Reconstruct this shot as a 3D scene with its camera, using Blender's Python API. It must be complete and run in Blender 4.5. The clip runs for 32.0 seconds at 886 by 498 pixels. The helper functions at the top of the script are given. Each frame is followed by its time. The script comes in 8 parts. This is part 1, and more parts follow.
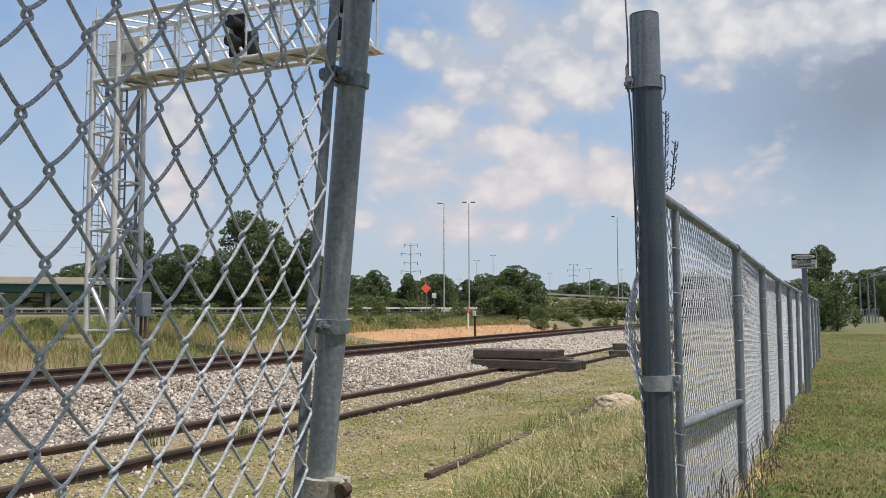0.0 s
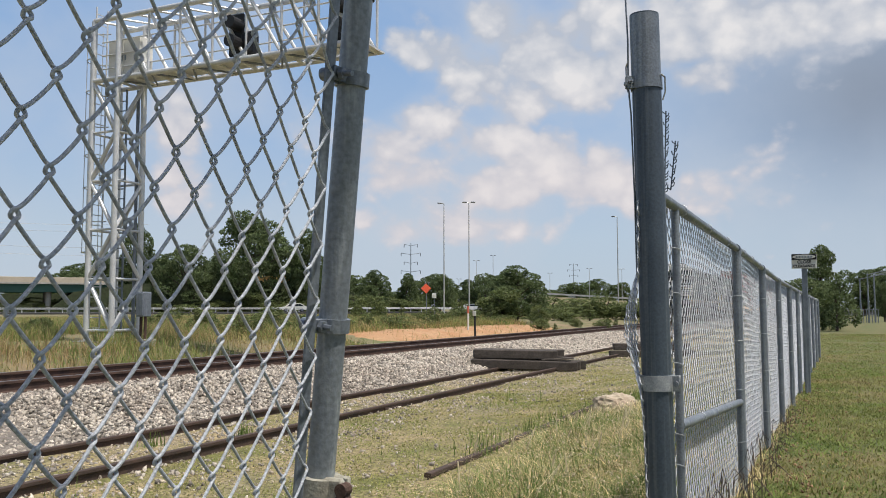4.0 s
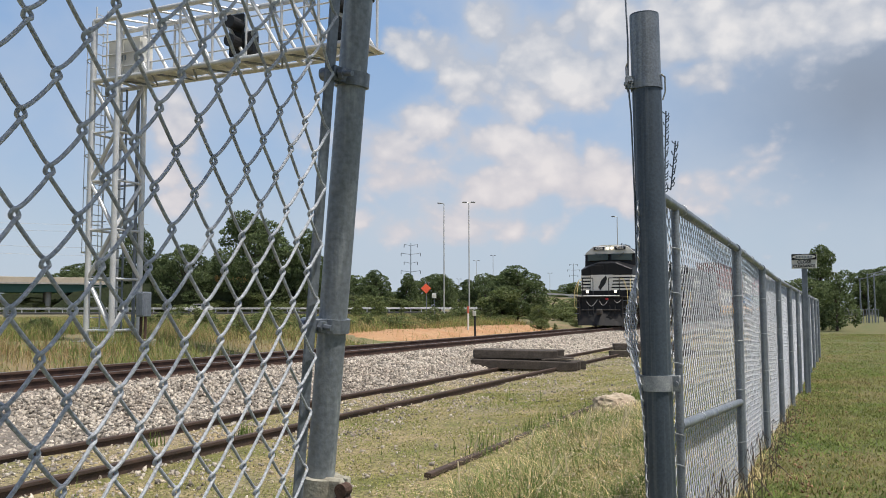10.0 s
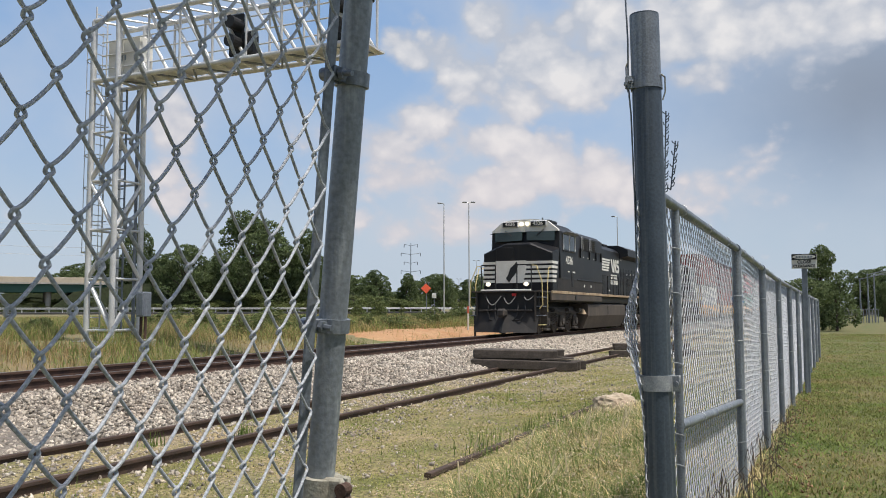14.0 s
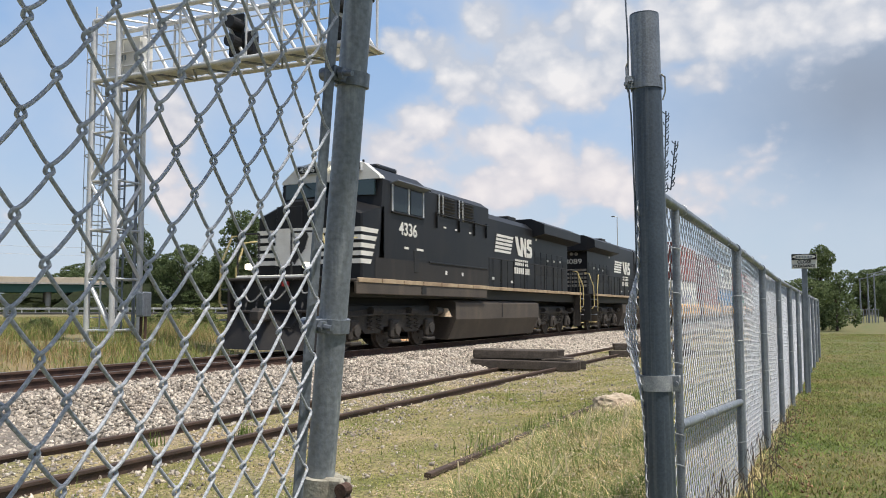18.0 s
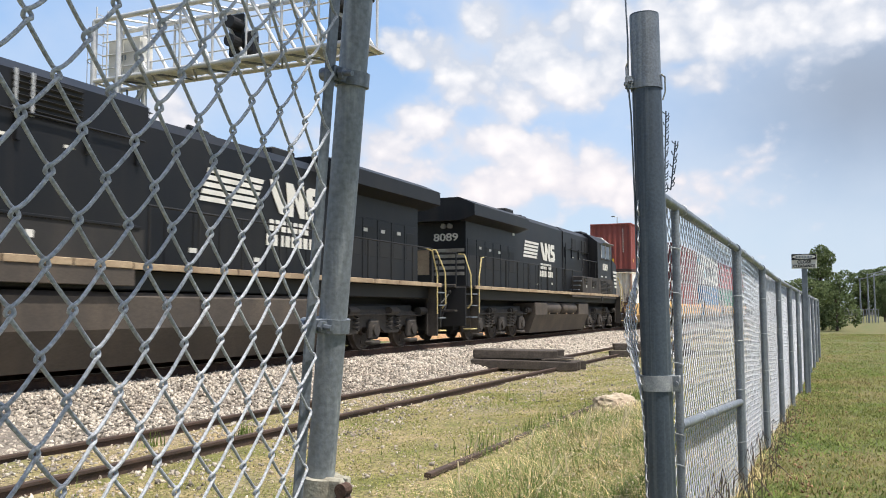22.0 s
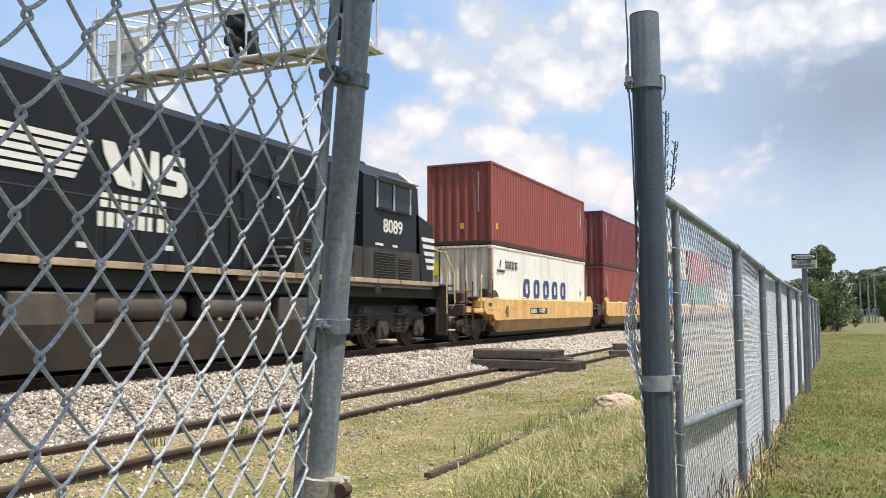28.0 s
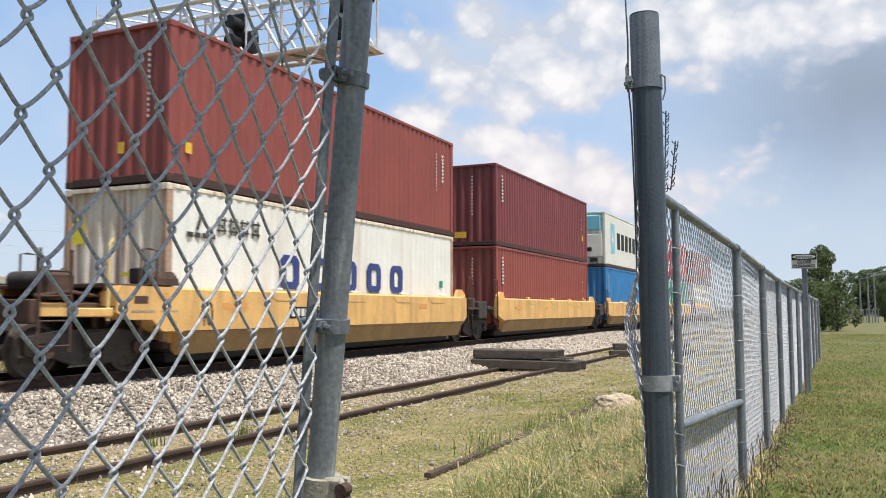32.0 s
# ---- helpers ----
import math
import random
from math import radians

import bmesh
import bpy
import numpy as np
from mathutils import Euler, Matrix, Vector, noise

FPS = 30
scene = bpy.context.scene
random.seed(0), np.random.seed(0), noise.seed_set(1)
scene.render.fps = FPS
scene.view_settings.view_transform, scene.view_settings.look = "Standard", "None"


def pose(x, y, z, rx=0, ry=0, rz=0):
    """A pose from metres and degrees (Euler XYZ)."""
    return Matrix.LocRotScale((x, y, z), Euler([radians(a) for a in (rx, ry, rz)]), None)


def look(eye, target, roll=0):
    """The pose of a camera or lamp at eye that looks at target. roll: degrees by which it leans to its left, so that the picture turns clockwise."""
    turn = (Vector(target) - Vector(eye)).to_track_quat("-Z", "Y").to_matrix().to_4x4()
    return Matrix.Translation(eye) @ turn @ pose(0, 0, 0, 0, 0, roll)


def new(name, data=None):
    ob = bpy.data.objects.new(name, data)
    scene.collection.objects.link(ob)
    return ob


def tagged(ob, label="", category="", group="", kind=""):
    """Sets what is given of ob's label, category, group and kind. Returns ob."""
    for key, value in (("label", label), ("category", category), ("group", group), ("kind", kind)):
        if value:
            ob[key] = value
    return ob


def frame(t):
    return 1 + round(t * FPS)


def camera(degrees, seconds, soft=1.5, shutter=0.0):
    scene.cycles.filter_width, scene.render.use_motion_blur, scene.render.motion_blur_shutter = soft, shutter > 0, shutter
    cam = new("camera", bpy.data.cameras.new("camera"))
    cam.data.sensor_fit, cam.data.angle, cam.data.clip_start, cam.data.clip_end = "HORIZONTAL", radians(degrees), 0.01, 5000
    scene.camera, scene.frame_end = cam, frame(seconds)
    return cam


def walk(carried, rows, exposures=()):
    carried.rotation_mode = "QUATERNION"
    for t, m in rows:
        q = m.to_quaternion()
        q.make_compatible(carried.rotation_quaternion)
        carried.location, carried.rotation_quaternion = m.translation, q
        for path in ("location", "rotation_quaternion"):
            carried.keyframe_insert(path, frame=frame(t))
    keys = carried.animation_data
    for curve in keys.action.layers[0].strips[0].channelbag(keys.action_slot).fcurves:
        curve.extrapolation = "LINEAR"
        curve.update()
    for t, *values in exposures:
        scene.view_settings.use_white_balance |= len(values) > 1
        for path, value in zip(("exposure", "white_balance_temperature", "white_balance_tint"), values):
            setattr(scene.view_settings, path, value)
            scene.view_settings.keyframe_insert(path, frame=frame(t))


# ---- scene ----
# Camera: it stands still beside the fence.
EYE_Z = 1.12
cam = camera(55.88, 32.0, soft=0.95, shutter=0.5)
CAM = pose(0, 0, EYE_Z, 94.149, 0, 24.488) @ pose(0, 0, 0, 0, 0, -0.084)
# the clip's camera opens up as the dark train fills the picture
walk(cam, [(0.0, CAM), (32.0, CAM)], [(0.0, 0.12), (13.0, 0.13), (17.0, 0.23), (19.0, 0.36), (21.0, 0.51), (24.0, 0.58), (28.0, 0.57), (31.0, 0.52), (32.0, 0.45)])

# Daylight: hazy summer sky, high sun on the lawn side of the fence.
SUN_EL, SUN_AZ = radians(68), radians(102)
world = bpy.data.worlds.new("sky")
scene.world = world
world.use_nodes = True
wn, wl = world.node_tree.nodes, world.node_tree.links
wn.clear()
sky_tex = wn.new("ShaderNodeTexSky")
sky_tex.sky_type = "NISHITA"
sky_tex.sun_disc = False
sky_tex.sun_elevation = SUN_EL
sky_tex.sun_rotation = SUN_AZ
sky_tex.air_density, sky_tex.dust_density, sky_tex.ozone_density = 1.0, 2.5, 1.5
w_bg = wn.new("ShaderNodeBackground")
w_bg.inputs["Strength"].default_value = 0.10
w_out = wn.new("ShaderNodeOutputWorld")
wl.new(sky_tex.outputs[0], w_bg.inputs["Color"])
wl.new(w_bg.outputs[0], w_out.inputs["Surface"])
sun_data = bpy.data.lights.new("sun", "SUN")
sun_data.energy, sun_data.angle, sun_data.color = 3.8, radians(0.6), (1.0, 0.95, 0.87)
sun = new("sun", sun_data)
sun_dir = Vector((math.sin(SUN_AZ) * math.cos(SUN_EL), math.cos(SUN_AZ) * math.cos(SUN_EL), math.sin(SUN_EL)))
sun.matrix_world = look(sun_dir * 100, (0, 0, 0))

# ---- mesh tools ----
class Geo:
    """Gathers vertices and faces of one mesh."""

    def __init__(self):
        self.v, self.f, self.s = [], [], False

    def add(self, verts, faces):
        n = len(self.v)
        self.v.extend([tuple(p) for p in verts])
        self.f.extend([tuple(n + i for i in f) for f in faces])
        return self

    def box(self, c, size, m=None, bev=0.0):
        """A box about c; bev chamfers its edges."""
        hx, hy, hz = size[0] / 2, size[1] / 2, size[2] / 2
        if bev <= 0:
            vs = [Vector((x, y, z)) for x in (-hx, hx) for y in (-hy, hy) for z in (-hz, hz)]
            fs = [(0, 1, 3, 2), (4, 6, 7, 5), (0, 4, 5, 1), (2, 3, 7, 6), (0, 2, 6, 4), (1, 5, 7, 3)]
        else:
            b = min(bev, hx * 0.9, hy * 0.9, hz * 0.9)
            vs, idx = [], {}
            for sx in (-1, 1):
                for sy in (-1, 1):
                    for sz in (-1, 1):
                        for a in range(3):
                            p = [sx * (hx - b), sy * (hy - b), sz * (hz - b)]
                            p[a] = (sx * hx, sy * hy, sz * hz)[a]
                            idx[sx, sy, sz, a] = len(vs)
                            vs.append(Vector(p))
            fs = []
            sg = (-1, 1)
            for a in range(3):
                o1, o2 = [k for k in range(3) if k != a]
                for s0 in sg:
                    loop = []
                    for s1, s2 in ((-1, -1), (1, -1), (1, 1), (-1, 1)):
                        k = [0, 0, 0]
                        k[a], k[o1], k[o2] = s0, s1, s2
                        loop.append(idx[k[0], k[1], k[2], a])
                    fs.append(tuple(loop if (s0 > 0) == (a != 1) else loop[::-1]))
                for s1 in sg:
                    for s2 in sg:
                        ends = []
                        for s0 in sg:
                            k = [0, 0, 0]
                            k[a], k[o1], k[o2] = s0, s1, s2
                            ends.append((idx[k[0], k[1], k[2], o1], idx[k[0], k[1], k[2], o2]))
                        fs.append((ends[0][0], ends[1][0], ends[1][1], ends[0][1]))
            for sx in sg:
                for sy in sg:
                    for sz in sg:
                        fs.append(tuple(idx[sx, sy, sz, a] for a in range(3)))
        c = Vector(c)
        if m is not None:
            vs = [m @ p for p in vs]
        return self.add([p + c for p in vs], fs)

    def tube(self, p0, p1, r, n=8, r1=None, cap=True):
        p0, p1 = Vector(p0), Vector(p1)
        d = p1 - p0
        if d.length < 1e-6:
            return self
        q = d.to_track_quat("Z", "Y").to_matrix()
        r1 = r if r1 is None else r1
        vs = []
        for p, rr in ((p0, r), (p1, r1)):
            for k in range(n):
                a = 2 * math.pi * k / n
                vs.append(p + q @ Vector((rr * math.cos(a), rr * math.sin(a), 0)))
        fs = [(k, (k + 1) % n, n + (k + 1) % n, n + k) for k in range(n)]
        if cap:
            fs += [tuple(range(n))[::-1], tuple(range(n, 2 * n))]
        return self.add(vs, fs)

    def path(self, pts, r, n=6, cap=True):
        """A round bar along the points."""
        pts = [Vector(p) for p in pts]
        vs, fs = [], []
        up = None
        for i, p in enumerate(pts):
            a = pts[max(i - 1, 0)]
            b = pts[min(i + 1, len(pts) - 1)]
            d = (b - a).normalized()
            if up is None:
                up = d.orthogonal().normalized()
            up = (up - d * up.dot(d)).normalized()
            side = d.cross(up)
            for k in range(n):
                t = 2 * math.pi * k / n
                vs.append(p + (up * math.cos(t) + side * math.sin(t)) * r)
        for i in range(len(pts) - 1):
            for k in range(n):
                fs.append((i * n + k, i * n + (k + 1) % n, (i + 1) * n + (k + 1) % n, (i + 1) * n + k))
        if cap:
            fs += [tuple(range(n))[::-1], tuple(range((len(pts) - 1) * n, len(pts) * n))]
        return self.add(vs, fs)

    def prism(self, profile, axis, a0, a1):
        """Extrudes a closed 2D profile along axis 'x', 'y' or 'z' from a0 to a1 (profile: the two other coordinates in order)."""
        def at(u, w, a):
            return {"x": (a, u, w), "y": (u, a, w), "z": (u, w, a)}[axis]
        n = len(profile)
        vs = [at(u, w, a0) for u, w in profile] + [at(u, w, a1) for u, w in profile]
        fs = [(k, (k + 1) % n, n + (k + 1) % n, n + k) for k in range(n)] + [tuple(range(n))[::-1], tuple(range(n, 2 * n))]
        return self.add(vs, fs)

    def loft(self, rings, cap=True):
        """Joins closed rings of equal count into a skin."""
        n = len(rings[0])
        vs = [p for r in rings for p in r]
        fs = []
        for i in range(len(rings) - 1):
            for k in range(n):
                fs.append((i * n + k, i * n + (k + 1) % n, (i + 1) * n + (k + 1) % n, (i + 1) * n + k))
        if cap:
            fs += [tuple(range(n))[::-1], tuple(range((len(rings) - 1) * n, len(rings) * n))]
        return self.add(vs, fs)

    def mesh(self, name, material, smooth=False):
        me = bpy.data.meshes.new(name)
        me.from_pydata(self.v, [], self.f)
        bm = bmesh.new()
        bm.from_mesh(me)
        if len(self.f) < 60000:
            bmesh.ops.recalc_face_normals(bm, faces=bm.faces)
        bm.to_mesh(me)
        bm.free()
        if smooth:
            me.polygons.foreach_set("use_smooth", [True] * len(me.polygons))
            me.set_sharp_from_angle(angle=radians(38))
        me.materials.append(material)
        return me


def thing(name, label="", category="", group="", kind="", at=None):
    """An Empty that carries the parts of one thing."""
    ob = new(name)
    ob.empty_display_size = 0.2
    if at is not None:
        ob.matrix_basis = at
    return tagged(ob, label, category, group, kind)


def part(name, geo, material, parent, label="", smooth=False, at=None):
    """One mesh object under a thing or a part."""
    me = geo if isinstance(geo, bpy.types.Mesh) else geo.mesh(name, material, smooth)
    ob = new(name, me)
    ob.parent = parent
    if at is not None:
        ob.matrix_basis = at
    return tagged(ob, label)


def solo(name, geo, material, label="", category="", group="", kind="", smooth=False, at=None):
    """A thing made of one mesh."""
    ob = new(name, geo.mesh(name, material, smooth))
    if at is not None:
        ob.matrix_basis = at
    return tagged(ob, label, category, group, kind)


def words(name, text, size, material, parent, at, label="", stretch=1.0, depth=0.004, bold=0.0):
    """Painted characters as a thin mesh, in the built-in font."""
    cu = bpy.data.curves.new(name, "FONT")
    cu.body, cu.size, cu.extrude, cu.offset = text, size, depth, bold
    cu.align_x, cu.align_y = "CENTER", "CENTER"
    tmp = bpy.data.objects.new("tmp", cu)
    scene.collection.objects.link(tmp)
    dg = bpy.context.evaluated_depsgraph_get()
    me = bpy.data.meshes.new_from_object(tmp.evaluated_get(dg))
    me.name = name
    bpy.data.objects.remove(tmp)
    me.transform(Matrix.Diagonal((stretch, 1, 1, 1)))
    me.materials.clear()
    me.materials.append(material)
    return part(name, me, material, parent, label, at=at)


# ---- materials ----
def mat(name, col, rough=0.7, metal=0.0, col2=None, scale=3.0, amount=0.6, grain=0.25, grain_scale=60.0, bump=0.15,
        streak=None, emit=None, spread=0.0, space="Object", spec=0.5, leafy=0.0):
    """A surface with blotches (col to col2) at a large scale, grain at a small one, fine relief, and streaks that run down."""
    m = bpy.data.materials.new(name)
    m.use_nodes = True
    nt = m.node_tree
    nd, lk = nt.nodes, nt.links
    b = nd["Principled BSDF"]
    b.inputs["Roughness"].default_value = rough
    b.inputs["Metallic"].default_value = metal
    b.inputs["Specular IOR Level"].default_value = spec
    tc = nd.new("ShaderNodeTexCoord")
    n1 = nd.new("ShaderNodeTexNoise")
    n1.inputs["Scale"].default_value, n1.inputs["Detail"].default_value, n1.inputs["Roughness"].default_value = scale, 5.0, 0.6
    n2 = nd.new("ShaderNodeTexNoise")
    n2.inputs["Scale"].default_value, n2.inputs["Detail"].default_value = grain_scale, 3.0
    lk.new(tc.outputs[space], n1.inputs["Vector"])
    lk.new(tc.outputs[space], n2.inputs["Vector"])
    col2 = col2 or tuple(c * 0.7 for c in col)
    ramp = nd.new("ShaderNodeMapRange")
    ramp.inputs["From Min"].default_value, ramp.inputs["From Max"].default_value = 0.38, 0.66
    ramp.inputs["To Max"].default_value = amount
    lk.new(n1.outputs["Fac"], ramp.inputs["Value"])
    mix = nd.new("ShaderNodeMix")
    mix.data_type = "RGBA"
    mix.inputs["A"].default_value, mix.inputs["B"].default_value = (*col, 1), (*col2, 1)
    lk.new(ramp.outputs[0], mix.inputs["Factor"])
    out = mix.outputs["Result"]
    if streak:
        mp = nd.new("ShaderNodeMapping")
        mp.inputs["Scale"].default_value = streak[2] if len(streak) > 2 else (9.0, 9.0, 0.5)
        n3 = nd.new("ShaderNodeTexNoise")
        n3.inputs["Scale"].default_value, n3.inputs["Detail"].default_value = 1.0, 4.0
        lk.new(tc.outputs[space], mp.inputs["Vector"])
        lk.new(mp.outputs[0], n3.inputs["Vector"])
        r3 = nd.new("ShaderNodeMapRange")
        r3.inputs["From Min"].default_value, r3.inputs["From Max"].default_value = 0.52, 0.72
        r3.inputs["To Max"].default_value = streak[1]
        lk.new(n3.outputs["Fac"], r3.inputs["Value"])
        mx3 = nd.new("ShaderNodeMix")
        mx3.data_type = "RGBA"
        mx3.inputs["B"].default_value = (*streak[0], 1)
        lk.new(r3.outputs[0], mx3.inputs["Factor"])
        lk.new(out, mx3.inputs["A"])
        out = mx3.outputs["Result"]
    hsv = nd.new("ShaderNodeHueSaturation")
    g = nd.new("ShaderNodeMapRange")
    g.inputs["From Min"].default_value, g.inputs["From Max"].default_value = 0.3, 0.7
    g.inputs["To Min"].default_value, g.inputs["To Max"].default_value = 1 - grain, 1 + grain
    lk.new(n2.outputs["Fac"], g.inputs["Value"])
    val = g.outputs[0]
    if spread > 0:
        oi = nd.new("ShaderNodeObjectInfo")
        gi = nd.new("ShaderNodeNewGeometry")
        ad = nd.new("ShaderNodeMath")
        lk.new(oi.outputs["Random"], ad.inputs[0])
        lk.new(gi.outputs["Random Per Island"], ad.inputs[1])
        fr = nd.new("ShaderNodeMath")
        fr.operation = "FRACT"
        lk.new(ad.outputs[0], fr.inputs[0])
        sr = nd.new("ShaderNodeMapRange")
        sr.inputs["To Min"].default_value, sr.inputs["To Max"].default_value = 1 - spread, 1 + spread
        lk.new(fr.outputs[0], sr.inputs["Value"])
        mu = nd.new("ShaderNodeMath")
        mu.operation = "MULTIPLY"
        lk.new(val, mu.inputs[0])
        lk.new(sr.outputs[0], mu.inputs[1])
        val = mu.outputs[0]
    lk.new(val, hsv.inputs["Value"])
    lk.new(out, hsv.inputs["Color"])
    lk.new(hsv.outputs[0], b.inputs["Base Color"])
    if bump > 0:
        bp = nd.new("ShaderNodeBump")
        bp.inputs["Strength"].default_value, bp.inputs["Distance"].default_value = bump, 0.01
        lk.new(n2.outputs["Fac"], bp.inputs["Height"])
        lk.new(bp.outputs[0], b.inputs["Normal"])
    if leafy > 0:
        tl = nd.new("ShaderNodeBsdfTranslucent")
        lk.new(hsv.outputs[0], tl.inputs["Color"])
        ms = nd.new("ShaderNodeMixShader")
        ms.inputs[0].default_value = leafy
        lk.new(b.outputs[0], ms.inputs[1])
        lk.new(tl.outputs[0], ms.inputs[2])
        lk.new(ms.outputs[0], nd["Material Output"].inputs["Surface"])
    if emit:
        b.inputs["Emission Color"].default_value, b.inputs["Emission Strength"].default_value = (*emit[0], 1), emit[1]
    return m


M = {}
M["galv"] = mat("galvanised_steel", (0.215, 0.24, 0.275), 0.45, 0.35, (0.14, 0.16, 0.19), 9.0, 0.8, 0.22, 130, 0.12, streak=((0.36, 0.385, 0.40), 0.8, (45, 45, 1.0)))
M["bright_galv"] = mat("bright_galvanised_steel", (0.25, 0.275, 0.30), 0.5, 0.3, (0.19, 0.21, 0.235), 3.0, 0.5, 0.2, 130, 0.12, streak=((0.44, 0.465, 0.48), 0.8, (60, 60, 0.9)))
# darker tone for the gate post and the frayed wire ends
M["dark_galv"] = mat("dark_galvanised_steel", (0.075, 0.096, 0.122), 0.45, 0.35, (0.055, 0.071, 0.093), 5.0, 0.6, 0.15, 110, 0.1, streak=((0.20, 0.225, 0.245), 0.7, (55, 55, 0.6)))
M["zinc_band"] = mat("dull_zinc_band", (0.36, 0.38, 0.39), 0.55, 0.3, (0.26, 0.28, 0.3), 30, 0.8, 0.2, 200, 0.1)
M["wire"] = mat("galvanised_wire", (0.50, 0.52, 0.55), 0.44, 0.35, (0.32, 0.34, 0.37), 20, 0.8, 0.25, 260, 0.1)
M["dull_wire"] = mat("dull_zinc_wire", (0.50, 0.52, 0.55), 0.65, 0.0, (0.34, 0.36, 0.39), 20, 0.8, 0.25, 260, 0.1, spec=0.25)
M["old_wire"] = mat("weathered_zinc_wire", (0.50, 0.52, 0.555), 0.6, 0.0, (0.37, 0.39, 0.425), 30, 0.8, 0.3, 300, 0.25, spec=0.3)
M["rust"] = mat("rusty_steel", (0.10, 0.058, 0.042), 0.85, 0.1, (0.05, 0.03, 0.025), 5, 0.9, 0.3, 80, 0.3)
M["rail_head"] = mat("worn_rail_steel", (0.32, 0.29, 0.27), 0.35, 0.8, (0.2, 0.16, 0.14), 2, 0.6, 0.15, 60, 0.05)
M["dark_rail"] = mat("dark_rusted_rail", (0.062, 0.042, 0.034), 0.85, 0.1, (0.10, 0.062, 0.045), 5, 0.7, 0.3, 80, 0.3)
M["grass_ground"] = None
M["ballast"] = mat("grey_ballast_stone", (0.42, 0.375, 0.315), 0.9, 0, (0.25, 0.205, 0.165), 1.6, 0.7, 0.3, 30, 0.4, spread=0.62)
# bed colour darkened to hold the shade in the gaps between loose stones
M["shaded_ballast"] = mat("shaded_ballast_bed", (0.16, 0.14, 0.12), 0.95, 0, (0.23, 0.2, 0.165), 2.5, 0.8, 0.4, 28, 0.8)
M["tie"] = mat("creosoted_timber", (0.058, 0.047, 0.038), 0.85, 0, (0.10, 0.082, 0.068), 4, 0.8, 0.3, 40, 0.4, streak=((0.13, 0.11, 0.095), 0.6, (2, 2, 30)), spread=0.3)
M["loco"] = mat("black_locomotive_paint", (0.008, 0.009, 0.012), 0.45, 0, (0.016, 0.0155, 0.016), 0.7, 0.8, 0.15, 40, 0.04, streak=((0.03, 0.026, 0.023), 0.4, (3, 3, 0.3)), spec=0.33)
M["loco_dirty"] = mat("dusty_black_underframe", (0.034, 0.030, 0.027), 0.75, 0, (0.07, 0.06, 0.051), 1.5, 0.8, 0.3, 30, 0.2, streak=((0.09, 0.072, 0.06), 0.5))
M["tan"] = mat("dusty_sill", (0.42, 0.32, 0.21), 0.75, 0, (0.24, 0.165, 0.105), 1.5, 0.8, 0.2, 30, 0.1)
M["white"] = mat("white_paint", (0.74, 0.73, 0.68), 0.5, 0, (0.58, 0.55, 0.48), 2.5, 0.5, 0.08, 40, 0.03)
M["yellow"] = mat("yellow_car_paint", (0.78, 0.48, 0.17), 0.6, 0, (0.60, 0.35, 0.13), 1.4, 0.8, 0.12, 40, 0.04, streak=((0.30, 0.17, 0.08), 0.5, (4, 4, 0.5)))
M["red_box"] = mat("oxide_red_paint", (0.285, 0.07, 0.055), 0.5, 0, (0.22, 0.055, 0.045), 0.8, 0.7, 0.12, 30, 0.05, streak=((0.2, 0.06, 0.05), 0.5, (3, 3, 0.3)))
M["maroon_box"] = mat("maroon_paint", (0.19, 0.042, 0.046), 0.5, 0, (0.145, 0.036, 0.04), 0.8, 0.7, 0.12, 30, 0.05, streak=((0.3, 0.09, 0.08), 0.4, (3, 3, 0.3)))
M["white_box"] = mat("off_white_container_paint", (0.82, 0.82, 0.77), 0.5, 0, (0.72, 0.72, 0.65), 1.2, 0.6, 0.08, 30, 0.05, streak=((0.5, 0.32, 0.2), 0.4, (2.2, 2.2, 0.12)))
M["blue_box"] = mat("blue_container_paint", (0.03, 0.17, 0.42), 0.5, 0, (0.05, 0.25, 0.5), 1.0, 0.6, 0.1, 30, 0.05)
M["black"] = mat("matt_black", (0.015, 0.015, 0.016), 0.6, 0, None, 3, 0.4, 0.1, 40, 0.02)
M["steel_white"] = mat("aluminium_truss", (0.70, 0.70, 0.69), 0.45, 0.35, (0.52, 0.52, 0.52), 3, 0.7, 0.1, 40, 0.03)
M["foliage"] = mat("tree_leaves", (0.14, 0.18, 0.075), 0.7, 0, (0.08, 0.115, 0.05), 2.0, 0.8, 0.3, 4, 0.0, spread=0.5, leafy=0.5)
M["shrub"] = mat("shrub_leaves", (0.175, 0.205, 0.075), 0.7, 0, (0.10, 0.135, 0.045), 2.0, 0.8, 0.3, 4, 0.0, spread=0.5, leafy=0.4)
M["bark"] = mat("bark", (0.09, 0.07, 0.055), 0.9, 0, None, 3, 0.7, 0.3, 30, 0.4)
M["glass"] = mat("dark_window_glass", (0.02, 0.03, 0.033), 0.1, 0, None, 2, 0.3, 0.05, 30, 0.0, spec=0.3)
# teal in this base colour stands in for reflected sky
M["windscreen"] = mat("sky_toned_windscreen_glass", (0.035, 0.06, 0.065), 0.06, 0, None, 2, 0.3, 0.05, 30, 0.0, spec=1.0)
M["rope"] = mat("yellow_handrail_paint", (0.66, 0.54, 0.24), 0.5, 0, (0.48, 0.36, 0.14), 6, 0.5, 0.1, 60, 0.02)
M["lamp"] = mat("lit_headlamp", (0.9, 0.88, 0.8), 0.2, 0, None, 2, 0.1, 0.0, 30, 0.0, emit=((1.0, 0.9, 0.66), 1.5))
M["lens"] = mat("unlit_lamp_glass", (0.45, 0.45, 0.45), 0.1, 0.3, None, 2, 0.1, 0.0, 30, 0.0)
